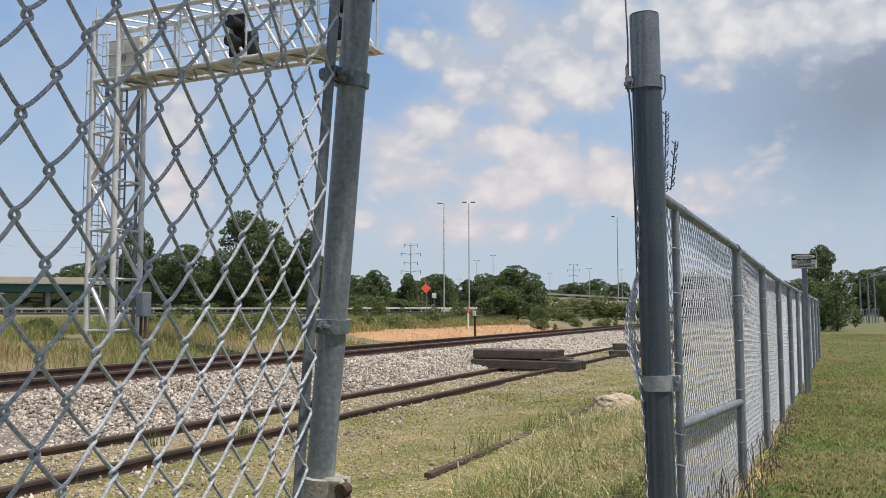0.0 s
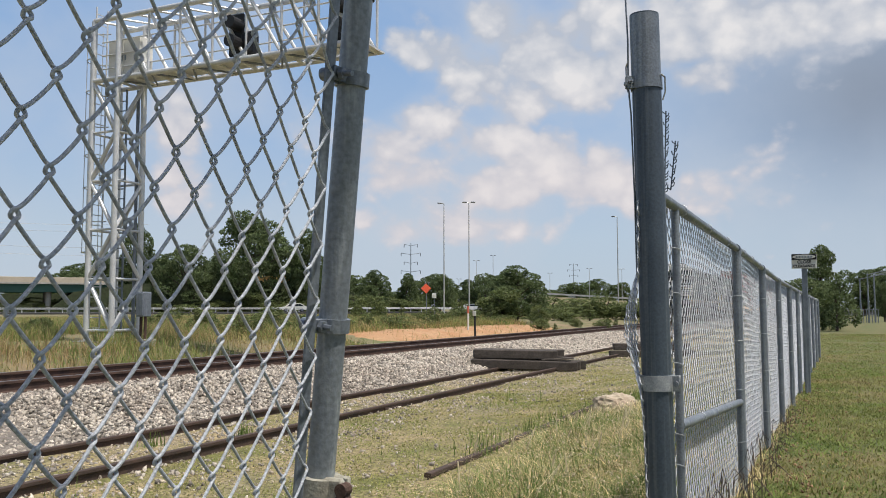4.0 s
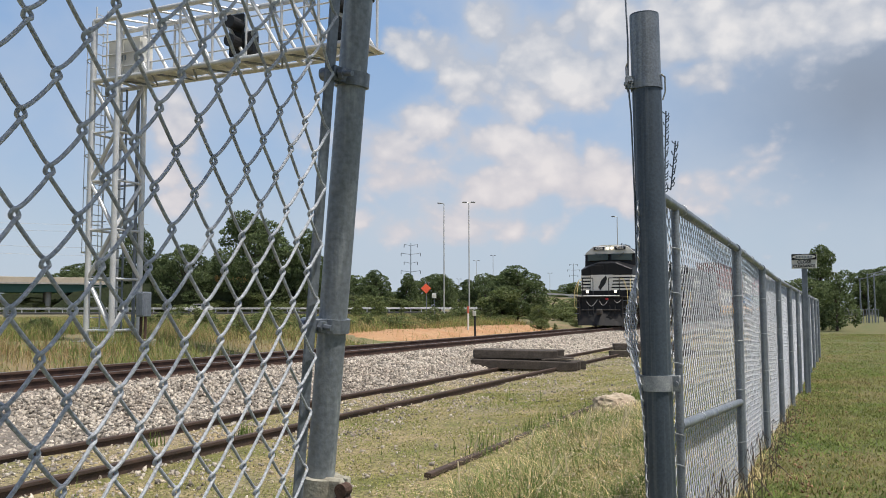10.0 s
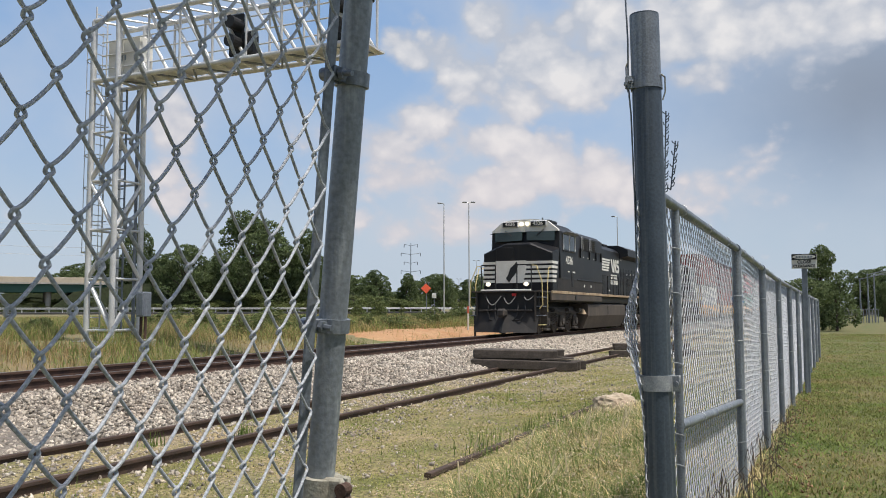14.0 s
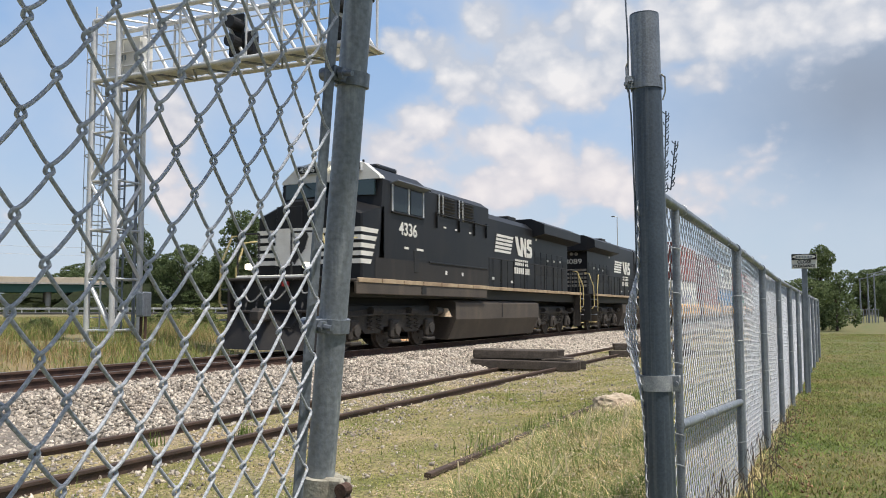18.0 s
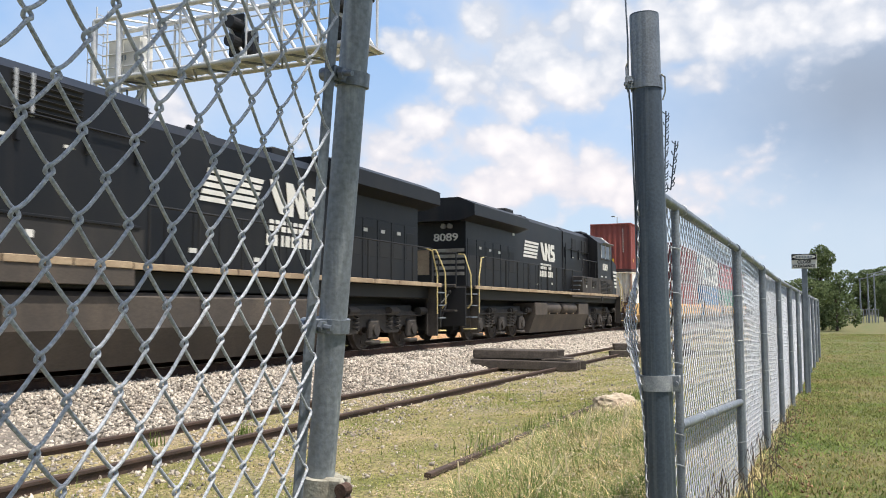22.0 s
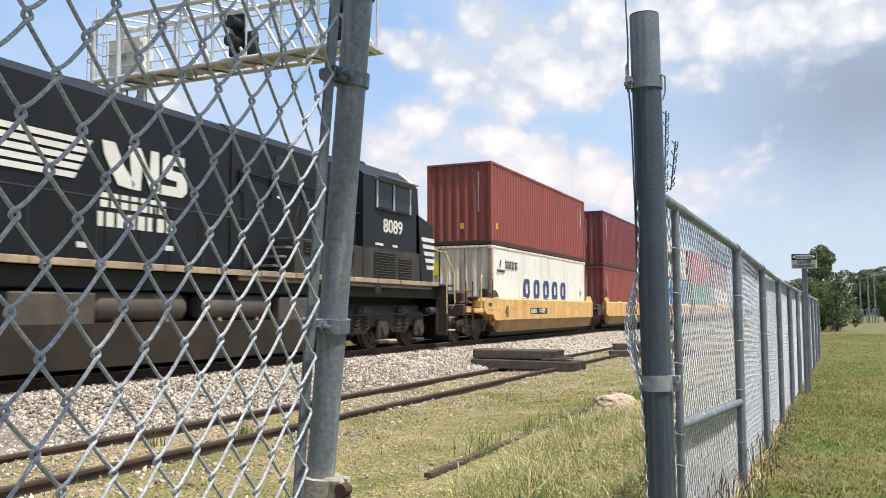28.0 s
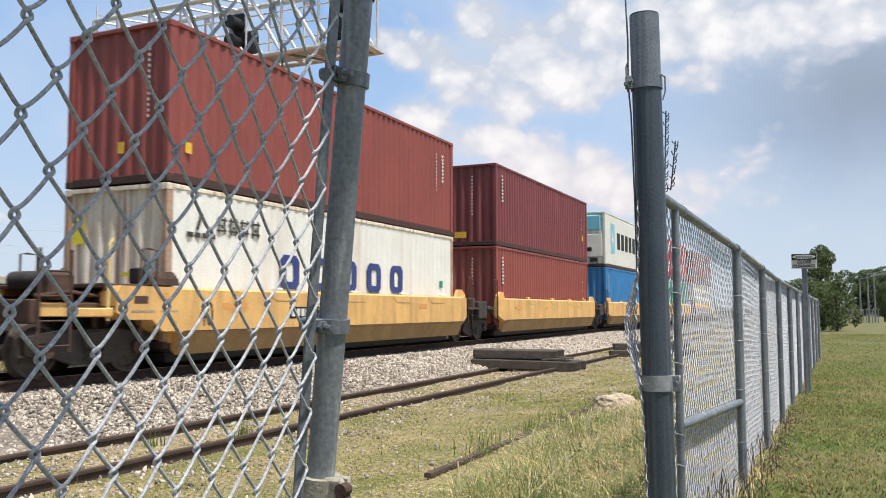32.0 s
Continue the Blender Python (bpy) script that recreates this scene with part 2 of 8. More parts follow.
M["red"] = mat("red_plastic", (0.55, 0.03, 0.03), 0.5, 0)
M["hose"] = mat("pale_rubber_hose", (0.3, 0.3, 0.29), 0.7, 0)
M["brown"] = mat("dusty_brown_tank", (0.058, 0.048, 0.041), 0.65, 0, (0.095, 0.077, 0.062), 0.8, 0.8, 0.2, 30, 0.1, streak=((0.15, 0.115, 0.085), 0.5, (1.5, 1.5, 0.6)))
M["navy"] = mat("navy_paint", (0.03, 0.05, 0.2), 0.5, 0, (0.05, 0.07, 0.22), 3, 0.5, 0.08, 40, 0.02)
M["sticker"] = mat("yellow_label", (0.8, 0.5, 0.05), 0.5, 0)
M["bright_yellow"] = mat("bright_yellow_label", (0.85, 0.75, 0.05), 0.5, 0)
M["orange"] = mat("orange_patch", (0.72, 0.34, 0.10), 0.5, 0, (0.65, 0.3, 0.1), 4, 0.6)
M["sky_blue"] = mat("pale_blue_paint", (0.18, 0.5, 0.62), 0.5, 0, (0.3, 0.6, 0.68), 2, 0.5)
M["reefer"] = mat("white_reefer_panel", (0.74, 0.74, 0.68), 0.5, 0, (0.66, 0.64, 0.55), 1.5, 0.5)
M["green_box"] = mat("green_container_paint", (0.03, 0.25, 0.17), 0.5, 0, (0.04, 0.3, 0.2), 1, 0.5)
M["pink_box"] = mat("faded_red_container_paint", (0.5, 0.06, 0.07), 0.5, 0, (0.42, 0.06, 0.07), 1, 0.5)
M["wheel"] = mat("dirty_wheel_steel", (0.07, 0.055, 0.045), 0.6, 0.3, (0.13, 0.11, 0.1), 6, 0.7, 0.2, 50, 0.1)

# ---- ground ----
def ground_material():
    """Soil and thatch: lawn by the fence, stony tan earth by the siding, rank field beyond the track."""
    m = mat("grassy_soil", (0.31, 0.24, 0.13), 0.95, 0, (0.14, 0.14, 0.04), 1.0, 1.0, 0.7, 24, 1.0, streak=((0.27, 0.225, 0.175), 0.85, (0.8, 0.5, 0.5)))
    nd, lk = m.node_tree.nodes, m.node_tree.links
    b = nd["Principled BSDF"]
    stony = b.inputs["Base Color"].links[0].from_socket
    tc = nd.new("ShaderNodeTexCoord")
    sp = nd.new("ShaderNodeSeparateXYZ")
    lk.new(tc.outputs["Object"], sp.inputs[0])
    ns = nd.new("ShaderNodeTexNoise")
    ns.inputs["Scale"].default_value, ns.inputs["Detail"].default_value = 0.9, 5.0
    lk.new(tc.outputs["Object"], ns.inputs["Vector"])
    wob = nd.new("ShaderNodeMath")
    wob.operation = "MULTIPLY_ADD"
    wob.inputs[1].default_value = 1.6
    lk.new(ns.outputs["Fac"], wob.inputs[0])
    lk.new(sp.outputs["X"], wob.inputs[2])

    def mask(lo, hi):
        r = nd.new("ShaderNodeMapRange")
        r.inputs["From Min"].default_value, r.inputs["From Max"].default_value = lo, hi
        lk.new(wob.outputs[0], r.inputs["Value"])
        return r.outputs[0]

    def two(c1, c2, scale):
        n = nd.new("ShaderNodeTexNoise")
        n.inputs["Scale"].default_value, n.inputs["Detail"].default_value, n.inputs["Roughness"].default_value = scale, 6.0, 0.65
        lk.new(tc.outputs["Object"], n.inputs["Vector"])
        r = nd.new("ShaderNodeMapRange")
        r.inputs["From Min"].default_value, r.inputs["From Max"].default_value = 0.38, 0.62
        lk.new(n.outputs["Fac"], r.inputs["Value"])
        x = nd.new("ShaderNodeMix")
        x.data_type = "RGBA"
        x.inputs["A"].default_value, x.inputs["B"].default_value = (*c1, 1), (*c2, 1)
        lk.new(r.outputs[0], x.inputs["Factor"])
        return x.outputs["Result"]

    def blend(f, p, q):
        x = nd.new("ShaderNodeMix")
        x.data_type = "RGBA"
        lk.new(f, x.inputs["Factor"])
        lk.new(p, x.inputs["A"])
        lk.new(q, x.inputs["B"])
        return x.outputs["Result"]
    lawn = two((0.095, 0.12, 0.034), (0.17, 0.14, 0.06), 1.1)
    field = two((0.25, 0.185, 0.105), (0.13, 0.14, 0.05), 0.45)
    col = blend(mask(-0.6, 0.5), stony, lawn)
    col = blend(mask(-13.0, -13.8), col, field)
    lk.new(col, b.inputs["Base Color"])
    return m


M["grass_ground"] = ground_material()
GX = (-900, -300, -90, -40, -19, -16.5, -14.6, -13.4, -9.6, -8.3, -5.0, -3.3, -1.9, -0.9, -0.3, 900)
GZ = (2.0, 0.9, 0.42, 0.36, 0.22, 0.12, -0.18, -0.35, -0.4, -0.57, -0.56, -0.42, -0.18, -0.03, 0.0, 0.0)


def ground_z(x, y):
    z = float(np.interp(x, GX, GZ))
    near = math.exp(-(x * x + y * y) / 3600.0)
    z += (noise.noise((x * 0.35, y * 0.35, 0.3)) * 0.05 + noise.noise((x * 1.7, y * 1.7, 2.3)) * 0.018) * near
    return z


def build_ground():
    def steps(lims):
        out = []
        for a, b, d in lims:
            out += list(np.arange(a, b, d))
        return out + [lims[-1][1]]
    xs = steps([(-3000, -300, 450), (-300, -60, 40), (-60, -20, 3), (-20, -14, 0.8), (-14, -8, 0.6), (-8, 3, 0.22), (3, 20, 1.5), (20, 100, 20), (100, 3000, 580)])
    ys = steps([(-1500, -100, 350), (-100, -10, 15), (-10, 0, 1.5), (0, 30, 0.3), (30, 80, 2), (80, 300, 20), (300, 4000, 370)])
    vs = [(x, y, ground_z(x, y)) for y in ys for x in xs]
    n = len(xs)
    fs = [(j * n + i, j * n + i + 1, (j + 1) * n + i + 1, (j + 1) * n + i) for j in range(len(ys) - 1) for i in range(n - 1)]
    g = Geo()
    g.v, g.f = vs, fs
    return solo("ground", g, M["grass_ground"], "mown grass and dry weedy soil beside the railway", "ground", kind="structure", smooth=True)


ground = build_ground()

# ---- main track ----
XC, RAIL_Z = -11.45, 0.105
TRACK_Y0, TRACK_Y1 = -25.0, 330.0


def rail_profile(x, top):
    """Flat-bottom rail section, head up, about x."""
    half = [(0.07, -0.17), (0.07, -0.158), (0.012, -0.14), (0.010, -0.045), (0.036, -0.036), (0.036, -0.006), (0.03, 0.0)]
    return [(x + u, top + w) for u, w in half] + [(x - u, top + w) for u, w in reversed(half)]


def build_rail(name, x, top, y0, y1, material, label, grp, head=None):
    ob = thing(name, label, "rail", grp)
    n = max(1, round((y1 - y0) / 12.0)) if not head else 1
    for k in range(n):
        a, b = y0 + (y1 - y0) * k / n, y0 + (y1 - y0) * (k + 1) / n
        part("rail_length" if n > 1 else "rail_web", Geo().prism(rail_profile(x, top), "y", a + 0.004, b), material, ob)
        if k:
            # joint bar with its bolts
            j = part("joint_bar", Geo().box((x + 0.022, a, top - 0.09), (0.022, 0.6, 0.085), bev=0.006).box((x - 0.022, a, top - 0.09), (0.022, 0.6, 0.085), bev=0.006), material, ob)
            for q in (-0.2, -0.07, 0.07, 0.2):
                part("bolt", Geo().tube((x - 0.055, a + q, top - 0.09), (x + 0.055, a + q, top - 0.09), 0.014, 6), material, j)
    if head:
        part("rail_head", Geo().box((x, (y0 + y1) / 2, top + 0.003), (0.058, y1 - y0, 0.004)), head, ob, "worn steel running surface")
    return ob


for sx in (-1, 1):
    build_rail("steel_rail", XC + sx * 0.755, RAIL_Z, TRACK_Y0, TRACK_Y1, M["rust"], "dark steel running rail spiked to the main track's ties", "main track rails", M["rail_head"])

# ballast bed
bed = Geo()
prof = [(-14.4, -0.3), (-13.2, -0.09), (-9.75, -0.09), (-8.25, -0.55), (-8.2, -0.75), (-14.4, -0.75)]
rings = []
ys_b = np.concatenate([np.linspace(TRACK_Y0, 40, 160), np.linspace(42, TRACK_Y1, 80)])
for y in ys_b:
    ring = []
    for k in range(len(prof)):
        u, w = prof[k]
        j = 0.05 * noise.noise((y * 0.8, k * 3.1, 0.0)) if k < 4 else 0
        ring.append((u + j * 2, y, w + j * 0.5))
    rings.append(ring)
bed.loft(rings)
solo("ballast_bed", bed, M["shaded_ballast"], "crushed grey stone bed under the main track", "ballast", kind="structure")

# siding
for x in (-8.16, -6.72):
    build_rail("siding_rail", x, -0.455, -12.0, 62.0, M["dark_rail"], "rusty disused siding rail half sunk in weeds", "siding rails")
build_rail("buried_rail", -3.3, -0.35, 6.9, 14.0, M["dark_rail"], "short rusty rail lying in tall dry grass", "loose rails")

# ---- fence: one line of chain link along the lawn, with a gap where the gate hung ----
FA, FB = -0.62, 0.023


def fence_x(y):
    return FA + FB * y


def fence_top(y):
    return float(np.interp(y, (3.0, 5.53, 9.0, 12.5, 22.0), (1.545, 1.50, 1.405, 1.365, 1.315)))


def spline(pts, cuts=3):
    """Rounds a run of points."""
    out = []
    for a in range(len(pts) - 1):
        p0, p1, p2, p3 = pts[max(a - 1, 0)], pts[a], pts[a + 1], pts[min(a + 2, len(pts) - 1)]
        for c in range(cuts):
            t = c / cuts
            out.append(0.5 * (2 * p1 + (p2 - p0) * t + (2 * p0 - 5 * p1 + 4 * p2 - p3) * t * t + (3 * p1 - p0 - 3 * p2 + p3) * t ** 3))
    return out + [pts[-1]]


def chain_link(at, normal, k0, k1, j0, j1, r, sides=6, fine=True, rough=0.0012):
    """Upright zigzag wires hooked into one another. at(i, j): the lattice point; wire k runs between the columns k and k + 1."""
    g = Geo()
    n = Vector(normal).normalized()
    d = r * 1.15

    def knot(i, j):
        p = Vector(at(i, j))
        h = noise.noise_vector((i * 3.7, j * 2.9, 1.7))
        return p + h * rough
    for k in range(k0, k1):
        pts = []
        for j in range(j0, j1 + 1):
            right = (k + j) % 2 != 0
            i = k + 1 if right else k
            p = knot(i, j)
            q = knot(k if right else k + 1, j + 1)
            b = knot(k if right else k + 1, j - 1)
            inner = knot(k + 0.5, j)
            out = (p - inner).normalized()
            s = 1 if right else -1
            if fine:
                # a rounded bend hooked behind its neighbour, then a slightly slack strand
                v = p + out * r * 1.7
                back, on = (b + (-out) * r * 1.7 - v).normalized(), (q + (-out) * r * 1.7 - v).normalized()
                up = (knot(i, j - 1) - knot(i, j + 1)).normalized()
                side = (knot(k + 1, j) - knot(k, j)).normalized()
                pts.append(v + back * r * 4.0 - n * d * s)
                pts.append(v + up * r * 1.2 - n * d * s * 0.5)
                pts.append(v - up * r * 1.2 + n * d * s * 0.5)
                pts.append(v + on * r * 4.0 + n * d * s)
                hang = (side - up).normalized() * 0.0013 if s > 0 else (-side - up).normalized() * 0.0006
                w = q - out * r * 1.7
                pts.append(v.lerp(w, 0.36) + n * d * s * 0.9 + hang * 0.8)
                pts.append(v.lerp(w, 0.66) + n * d * s * 0.9 + hang)
            else:
                pts.append(p + out * r)
                pts.append(p.lerp(q, 0.5) + n * d * s)
        if fine and sides > 4:
            pts = spline(pts)
        g.path(pts, r, sides)
    return g


fence = thing("chain_link_fence", "grey galvanised chain-link fence with sunlit mesh beside the lawn", "fence", "fence runs")
POST_Y = [5.53 + 1.72 * k for k in range(10)]
for y in POST_Y:
    x, zt = fence_x(y), fence_top(y)
    p_ = part("line_post", Geo().tube((x + 0.006, y, -0.25), (x, y, zt - 0.02), 0.027, 14), M["galv"], fence, smooth=True)
    part("loop_cap", Geo().tube((x, y, zt - 0.035), (x, y, zt - 0.005), 0.031, 14).tube((x, y - 0.03, zt), (x, y + 0.03, zt), 0.027, 12), M["galv"], p_, smooth=True)
    for zz in (0.3, 0.62, 0.92, 1.2):
        part("tie_wire", Geo().path([(x - 0.035, y - 0.02, zz), (x + 0.0, y - 0.034, zz + 0.004), (x + 0.035, y - 0.012, zz + 0.008), (x + 0.036, y + 0.015, zz + 0.008)], 0.0022, 5), M["wire"], p_)
ends = [3.12] + POST_Y
for a, b in zip(ends[:-1], ends[1:]):
    part("top_rail", Geo().tube((fence_x(a), a, fence_top(a)), (fence_x(b), b, fence_top(b)), 0.021, 12, cap=False), M["galv"], fence, smooth=True)
    for f in (0.2, 0.5, 0.8):
        yy = a + (b - a) * f
        part("tie_wire", Geo().path([(fence_x(yy) + 0.025 * math.cos(t), yy + 0.002 * t, fence_top(yy) + 0.025 * math.sin(t)) for t in np.linspace(-1.5, 4.0, 9)], 0.002, 5), M["wire"], fence)
br = part("brace_rail", Geo().tube((fence_x(3.47), 3.47, 0.655), (fence_x(5.53), 5.53, 0.545), 0.021, 12), M["galv"], fence, "galvanised mid brace rail", smooth=True)
for f in (0.25, 0.45, 0.7):
    yy = 3.47 + 2.06 * f
    part("tie_wire", Geo().path([(fence_x(yy) + 0.024 * math.cos(t), yy + 0.003 * t, 0.655 - 0.11 * f + 0.024 * math.sin(t)) for t in np.linspace(-1.5, 4.0, 9)], 0.002, 5), M["wire"], br)
part("end_tube", Geo().tube((fence_x(3.46) + 0.004, 3.46, -0.2), (fence_x(3.46), 3.46, fence_top(3.46) + 0.01), 0.016, 12), M["galv"], fence, "slim galvanised end tube", smooth=True)
for zz in (0.28, 0.5, 0.62, 0.9, 1.18, 1.36):
    part("tie_wire", Geo().path([(fence_x(3.46) - 0.02, 3.44, zz + 0.01), (fence_x(3.46) + 0.012, 3.438, zz + 0.005), (fence_x(3.46) + 0.022, 3.46, zz - 0.004)], 0.0022, 5), M["wire"], fence)
HX, HZ = 0.0335, 0.0362


def right_at(y0):
    def at(i, j):
        y = y0 + i * HX
        sag = 0.012 * math.sin(y * 2.1 + j * 0.07)
        return (fence_x(y) - 0.03 + sag * 0.5, y, fence_top(y) - 0.012 - j * HZ + 0.01 * math.sin(y * 3.3))
    return at


for b, (a, e) in enumerate(zip([3.36] + POST_Y[:-1], POST_Y)):
    cols = max(1, round((e - a) / HX))
    near = b < 2
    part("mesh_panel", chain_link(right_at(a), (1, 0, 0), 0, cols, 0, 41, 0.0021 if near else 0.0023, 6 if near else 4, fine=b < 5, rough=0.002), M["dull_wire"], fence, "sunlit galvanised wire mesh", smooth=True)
    # cut tips above the rail
    tips = Geo()
    at = right_at(a)
    for i in range(0, cols, 2 if near else 4):
        p = Vector(at(i, 0))
        for s in (-1, 1):
            tips.tube(p, p + Vector((0.004 * s, 0.010 * s, 0.026)), 0.0017, 3, cap=False)
    part("mesh_tips", tips, M["wire"], fence)["kind"] = "stuff"

# gate post
gp = thing("gate_post", "tall grey galvanised steel gate post with an open top", "post", "gate posts")
GP0, GP1 = Vector((-0.528, 3.015, -0.25)), Vector((-0.566, 3.015, 2.19))


def gp_at(z):
    return GP0.lerp(GP1, (z - GP0.z) / (GP1.z - GP0.z))


g = Geo()
for rad, flip in ((0.052, False), (0.047, True)):
    g.tube(GP0, GP1, rad, 28, cap=False)
g.add([GP1 + Vector((rr * math.cos(2 * math.pi * k / 28), rr * math.sin(2 * math.pi * k / 28), 0)) for rr in (0.052, 0.047) for k in range(28)], [(k, (k + 1) % 28, 28 + (k + 1) % 28, 28 + k) for k in range(28)])
part("tube", g, M["dark_galv"], gp, smooth=True)


def band(parent, c, axis, rad, height, wing_dir, label="galvanised clamp band", material=None):
    """A pressed steel band round a post, with ears, bolt and nut."""
    ax = Vector(axis).normalized()
    b = Geo().tube(c - ax * height / 2, c + ax * height / 2, rad + 0.0045, 28)
    w = Vector(wing_dir).normalized()
    side = ax.cross(w).normalized()
    rot = Matrix((w, side, ax)).transposed()
    for s in (-1, 1):
        b.box(c + w * (rad + 0.012) + side * s * 0.0065, (0.034, 0.0035, height), rot, bev=0.001)
    ob = part("clamp_band", b, material or M["galv"], parent, label, smooth=True)
    e = c + w * (rad + 0.018)
    part("bolt", Geo().tube(e - side * 0.024, e + side * 0.03, 0.0042, 8).tube(e + side * 0.010, e + side * 0.017, 0.0085, 6).tube(e - side * 0.022, e - side * 0.013, 0.0095, 12), M["galv"], ob)
    return ob


# slightly wider, lighter tube round the top of the post
part("top_tube", Geo().tube(gp_at(1.95), gp_at(2.185), 0.0528, 28, cap=False), M["galv"], gp, "lighter galvanised top of the post", smooth=True)
band(gp, gp_at(1.935), GP1 - GP0, 0.052, 0.046, (-0.75, -0.6, 0))
band(gp, gp_at(0.862), GP1 - GP0, 0.0535, 0.054, (0.9, -0.1, 0), "pale zinc clamp band", M["zinc_band"])
part("hook_wire", Geo().path([gp_at(1.96) + Vector((0.056, -0.02, 0)), gp_at(1.95) + Vector((0.068, -0.01, 0)), gp_at(1.90) + Vector((0.066, 0, 0)), gp_at(1.87) + Vector((0.056, 0, 0))], 0.003, 6), M["wire"], gp)
part("stiff_wire", Geo().path([gp_at(2.30) + Vector((-0.062, -0.02, 0)), gp_at(2.1) + Vector((-0.058, -0.02, 0)), gp_at(1.93) + Vector((-0.062, -0.02, 0)), gp_at(1.82) + Vector((-0.055, -0.02, 0)), gp_at(1.5) + Vector((-0.054, -0.01, 0)), gp_at(1.2) + Vector((-0.058, 0, 0))], 0.0035, 6), M["galv"], gp, "stiff upright wire beside the post")
part("tied_wire", Geo().path([gp_at(2.02) + Vector((-0.056, -0.03, 0)), gp_at(2.0) + Vector((-0.068, -0.02, 0)), gp_at(1.92) + Vector((-0.067, -0.02, 0)), gp_at(1.89) + Vector((-0.056, -0.03, 0))], 0.003, 6), M["wire"], gp)


def roll_at(i, j):
    # the cut end of the mesh, bent away from the gate post and hanging edge-on along the fence line
    z = 1.50 - j * 0.0275
    belly = 0.088 * math.exp(-((z - 1.06) / 0.21) ** 2) + 0.02 * math.exp(-((z - 0.75) / 0.2) ** 2)
    c = gp_at(z)
    return c + Vector((-0.036 - belly * (0.28 + 0.085 * i) - 0.002 * i, -0.035 + 0.024 * i, 0.005 * math.sin(i * 1.9)))


curl = thing("mesh_curl", "loose curl of chain-link mesh hanging on the gate post", "wire mesh")
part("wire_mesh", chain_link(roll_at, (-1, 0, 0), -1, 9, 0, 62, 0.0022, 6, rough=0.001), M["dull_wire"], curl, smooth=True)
tw = Geo()
rnd = random.Random(5)
FX = fence_x(3.3)
for x0, lean, za, zb in ((FX - 0.006, 0.012, 1.56, 1.89), (FX + 0.018, 0.022, 1.58, 1.77)):
    n_ = int((zb - za) / 0.011)
    tw.path([(x0 + lean * f, 3.28, za + (zb - za) * f) for f in (0, 0.3, 0.7, 1.0)], 0.0028, 5)
    for k in range(n_):
        f = k / n_
        base = Vector((x0 + lean * f, 3.28, za + (zb - za) * f))
        a = rnd.uniform(-0.7, 0.7) + (0 if k % 4 else 3.14)
        tw.path([base, base + Vector((0.010 * math.cos(a), 0.010 * math.sin(a), 0.006)), base + Vector((0.013 * math.cos(a), 0.013 * math.sin(a), rnd.uniform(0.010, 0.02)))], 0.0022, 5)
part("frayed_wire", tw, M["dark_galv"], curl, "frayed twisted dark wire ends")["kind"] = "stuff"

# leaning terminal post with the mesh that passes close by
lp = thing("leaning_post", "leaning galvanised terminal post holding stretched chain link", "post", "gate posts")
LP0, LP1 = Vector((-0.785, 1.088, -0.15)), Vector((-0.592, 1.011, 1.572))


def lp_at(z):
    return LP0.lerp(LP1, (z - LP0.z) / (LP1.z - LP0.z))


part("tube", Geo().tube(LP0, LP1, 0.0205, 26), M["bright_galv"], lp, smooth=True)
part("post_cap", Geo().tube(lp_at(1.563), lp_at(1.60), 0.0235, 20, 0.012), M["black"], lp, "dark weathered cap", smooth=True)
for zz in (1.448, 1.098):
    band(lp, lp_at(zz), LP1 - LP0, 0.0205, 0.02, (-0.12, -1, 0))
collar = Geo().tube(lp_at(0.79), lp_at(0.882), 0.030, 24)
collar.box(lp_at(0.84) + Vector((0.028, -0.012, 0)), (0.045, 0.012, 0.085), bev=0.004).box(lp_at(0.84) + Vector((0.028, 0.006, 0)), (0.045, 0.008, 0.085), bev=0.003)
M["collar"] = mat("chalky_cast_collar", (0.42, 0.40, 0.33), 0.8, 0.1, (0.25, 0.22, 0.17), 22, 0.7, 0.2, 150, 0.2)
cl = part("hinge_collar", collar, M["collar"], lp, "chalky cream hinge collar", smooth=True)
part("rusty_bolt", Geo().tube(lp_at(0.852) + Vector((0.05, -0.024, 0.016)), lp_at(0.852) + Vector((0.05, -0.006, 0.016)), 0.0095, 12).tube(lp_at(0.835) + Vector((0.05, -0.02, 0.016)), lp_at(0.835) + Vector((0.05, -0.006, 0.016)), 0.012, 6), M["rust"], cl, "rusty hinge bolt")
TB0, TB1 = Vector((-0.669, 0.985, 0.87)), Vector((-0.600, 0.962, 1.56))
tb = TB1 - TB0
rotm = tb.to_track_quat("Z", "Y").to_matrix()
part("tension_bar", Geo().box((TB0 + TB1) / 2 - tb * 0.55, (0.016, 0.005, tb.length * 2.1), rotm, bev=0.001), M["galv"], lp, "flat galvanised tension bar")

O_ = Vector((-0.56416, 0.44737, EYE_Z + 0.15287))
U_ = Vector((-0.00338, 0.03231, 0.00096))
V_ = Vector((-0.00396, 0.00225, -0.03866))


def left_at(i, j):
    return O_ + U_ * i + V_ * j


near_run = thing("near_chain_link", "close galvanised chain-link mesh stretched to a leaning post", "fence", "fence runs")
part("wire_mesh", chain_link(left_at, (1, 0.1, -0.1), -26, 16, -7, 32, 0.00192, 8, rough=0.0016), M["old_wire"], near_run, "thick galvanised diamond mesh", smooth=True)
part("top_rail", Geo().tube(left_at(-26, -8), left_at(16, -8), 0.021, 14), M["galv"], near_run, smooth=True)
part("line_post", Geo().tube(left_at(-27, -8), left_at(-27, 34), 0.024, 14), M["galv"], near_run, smooth=True)

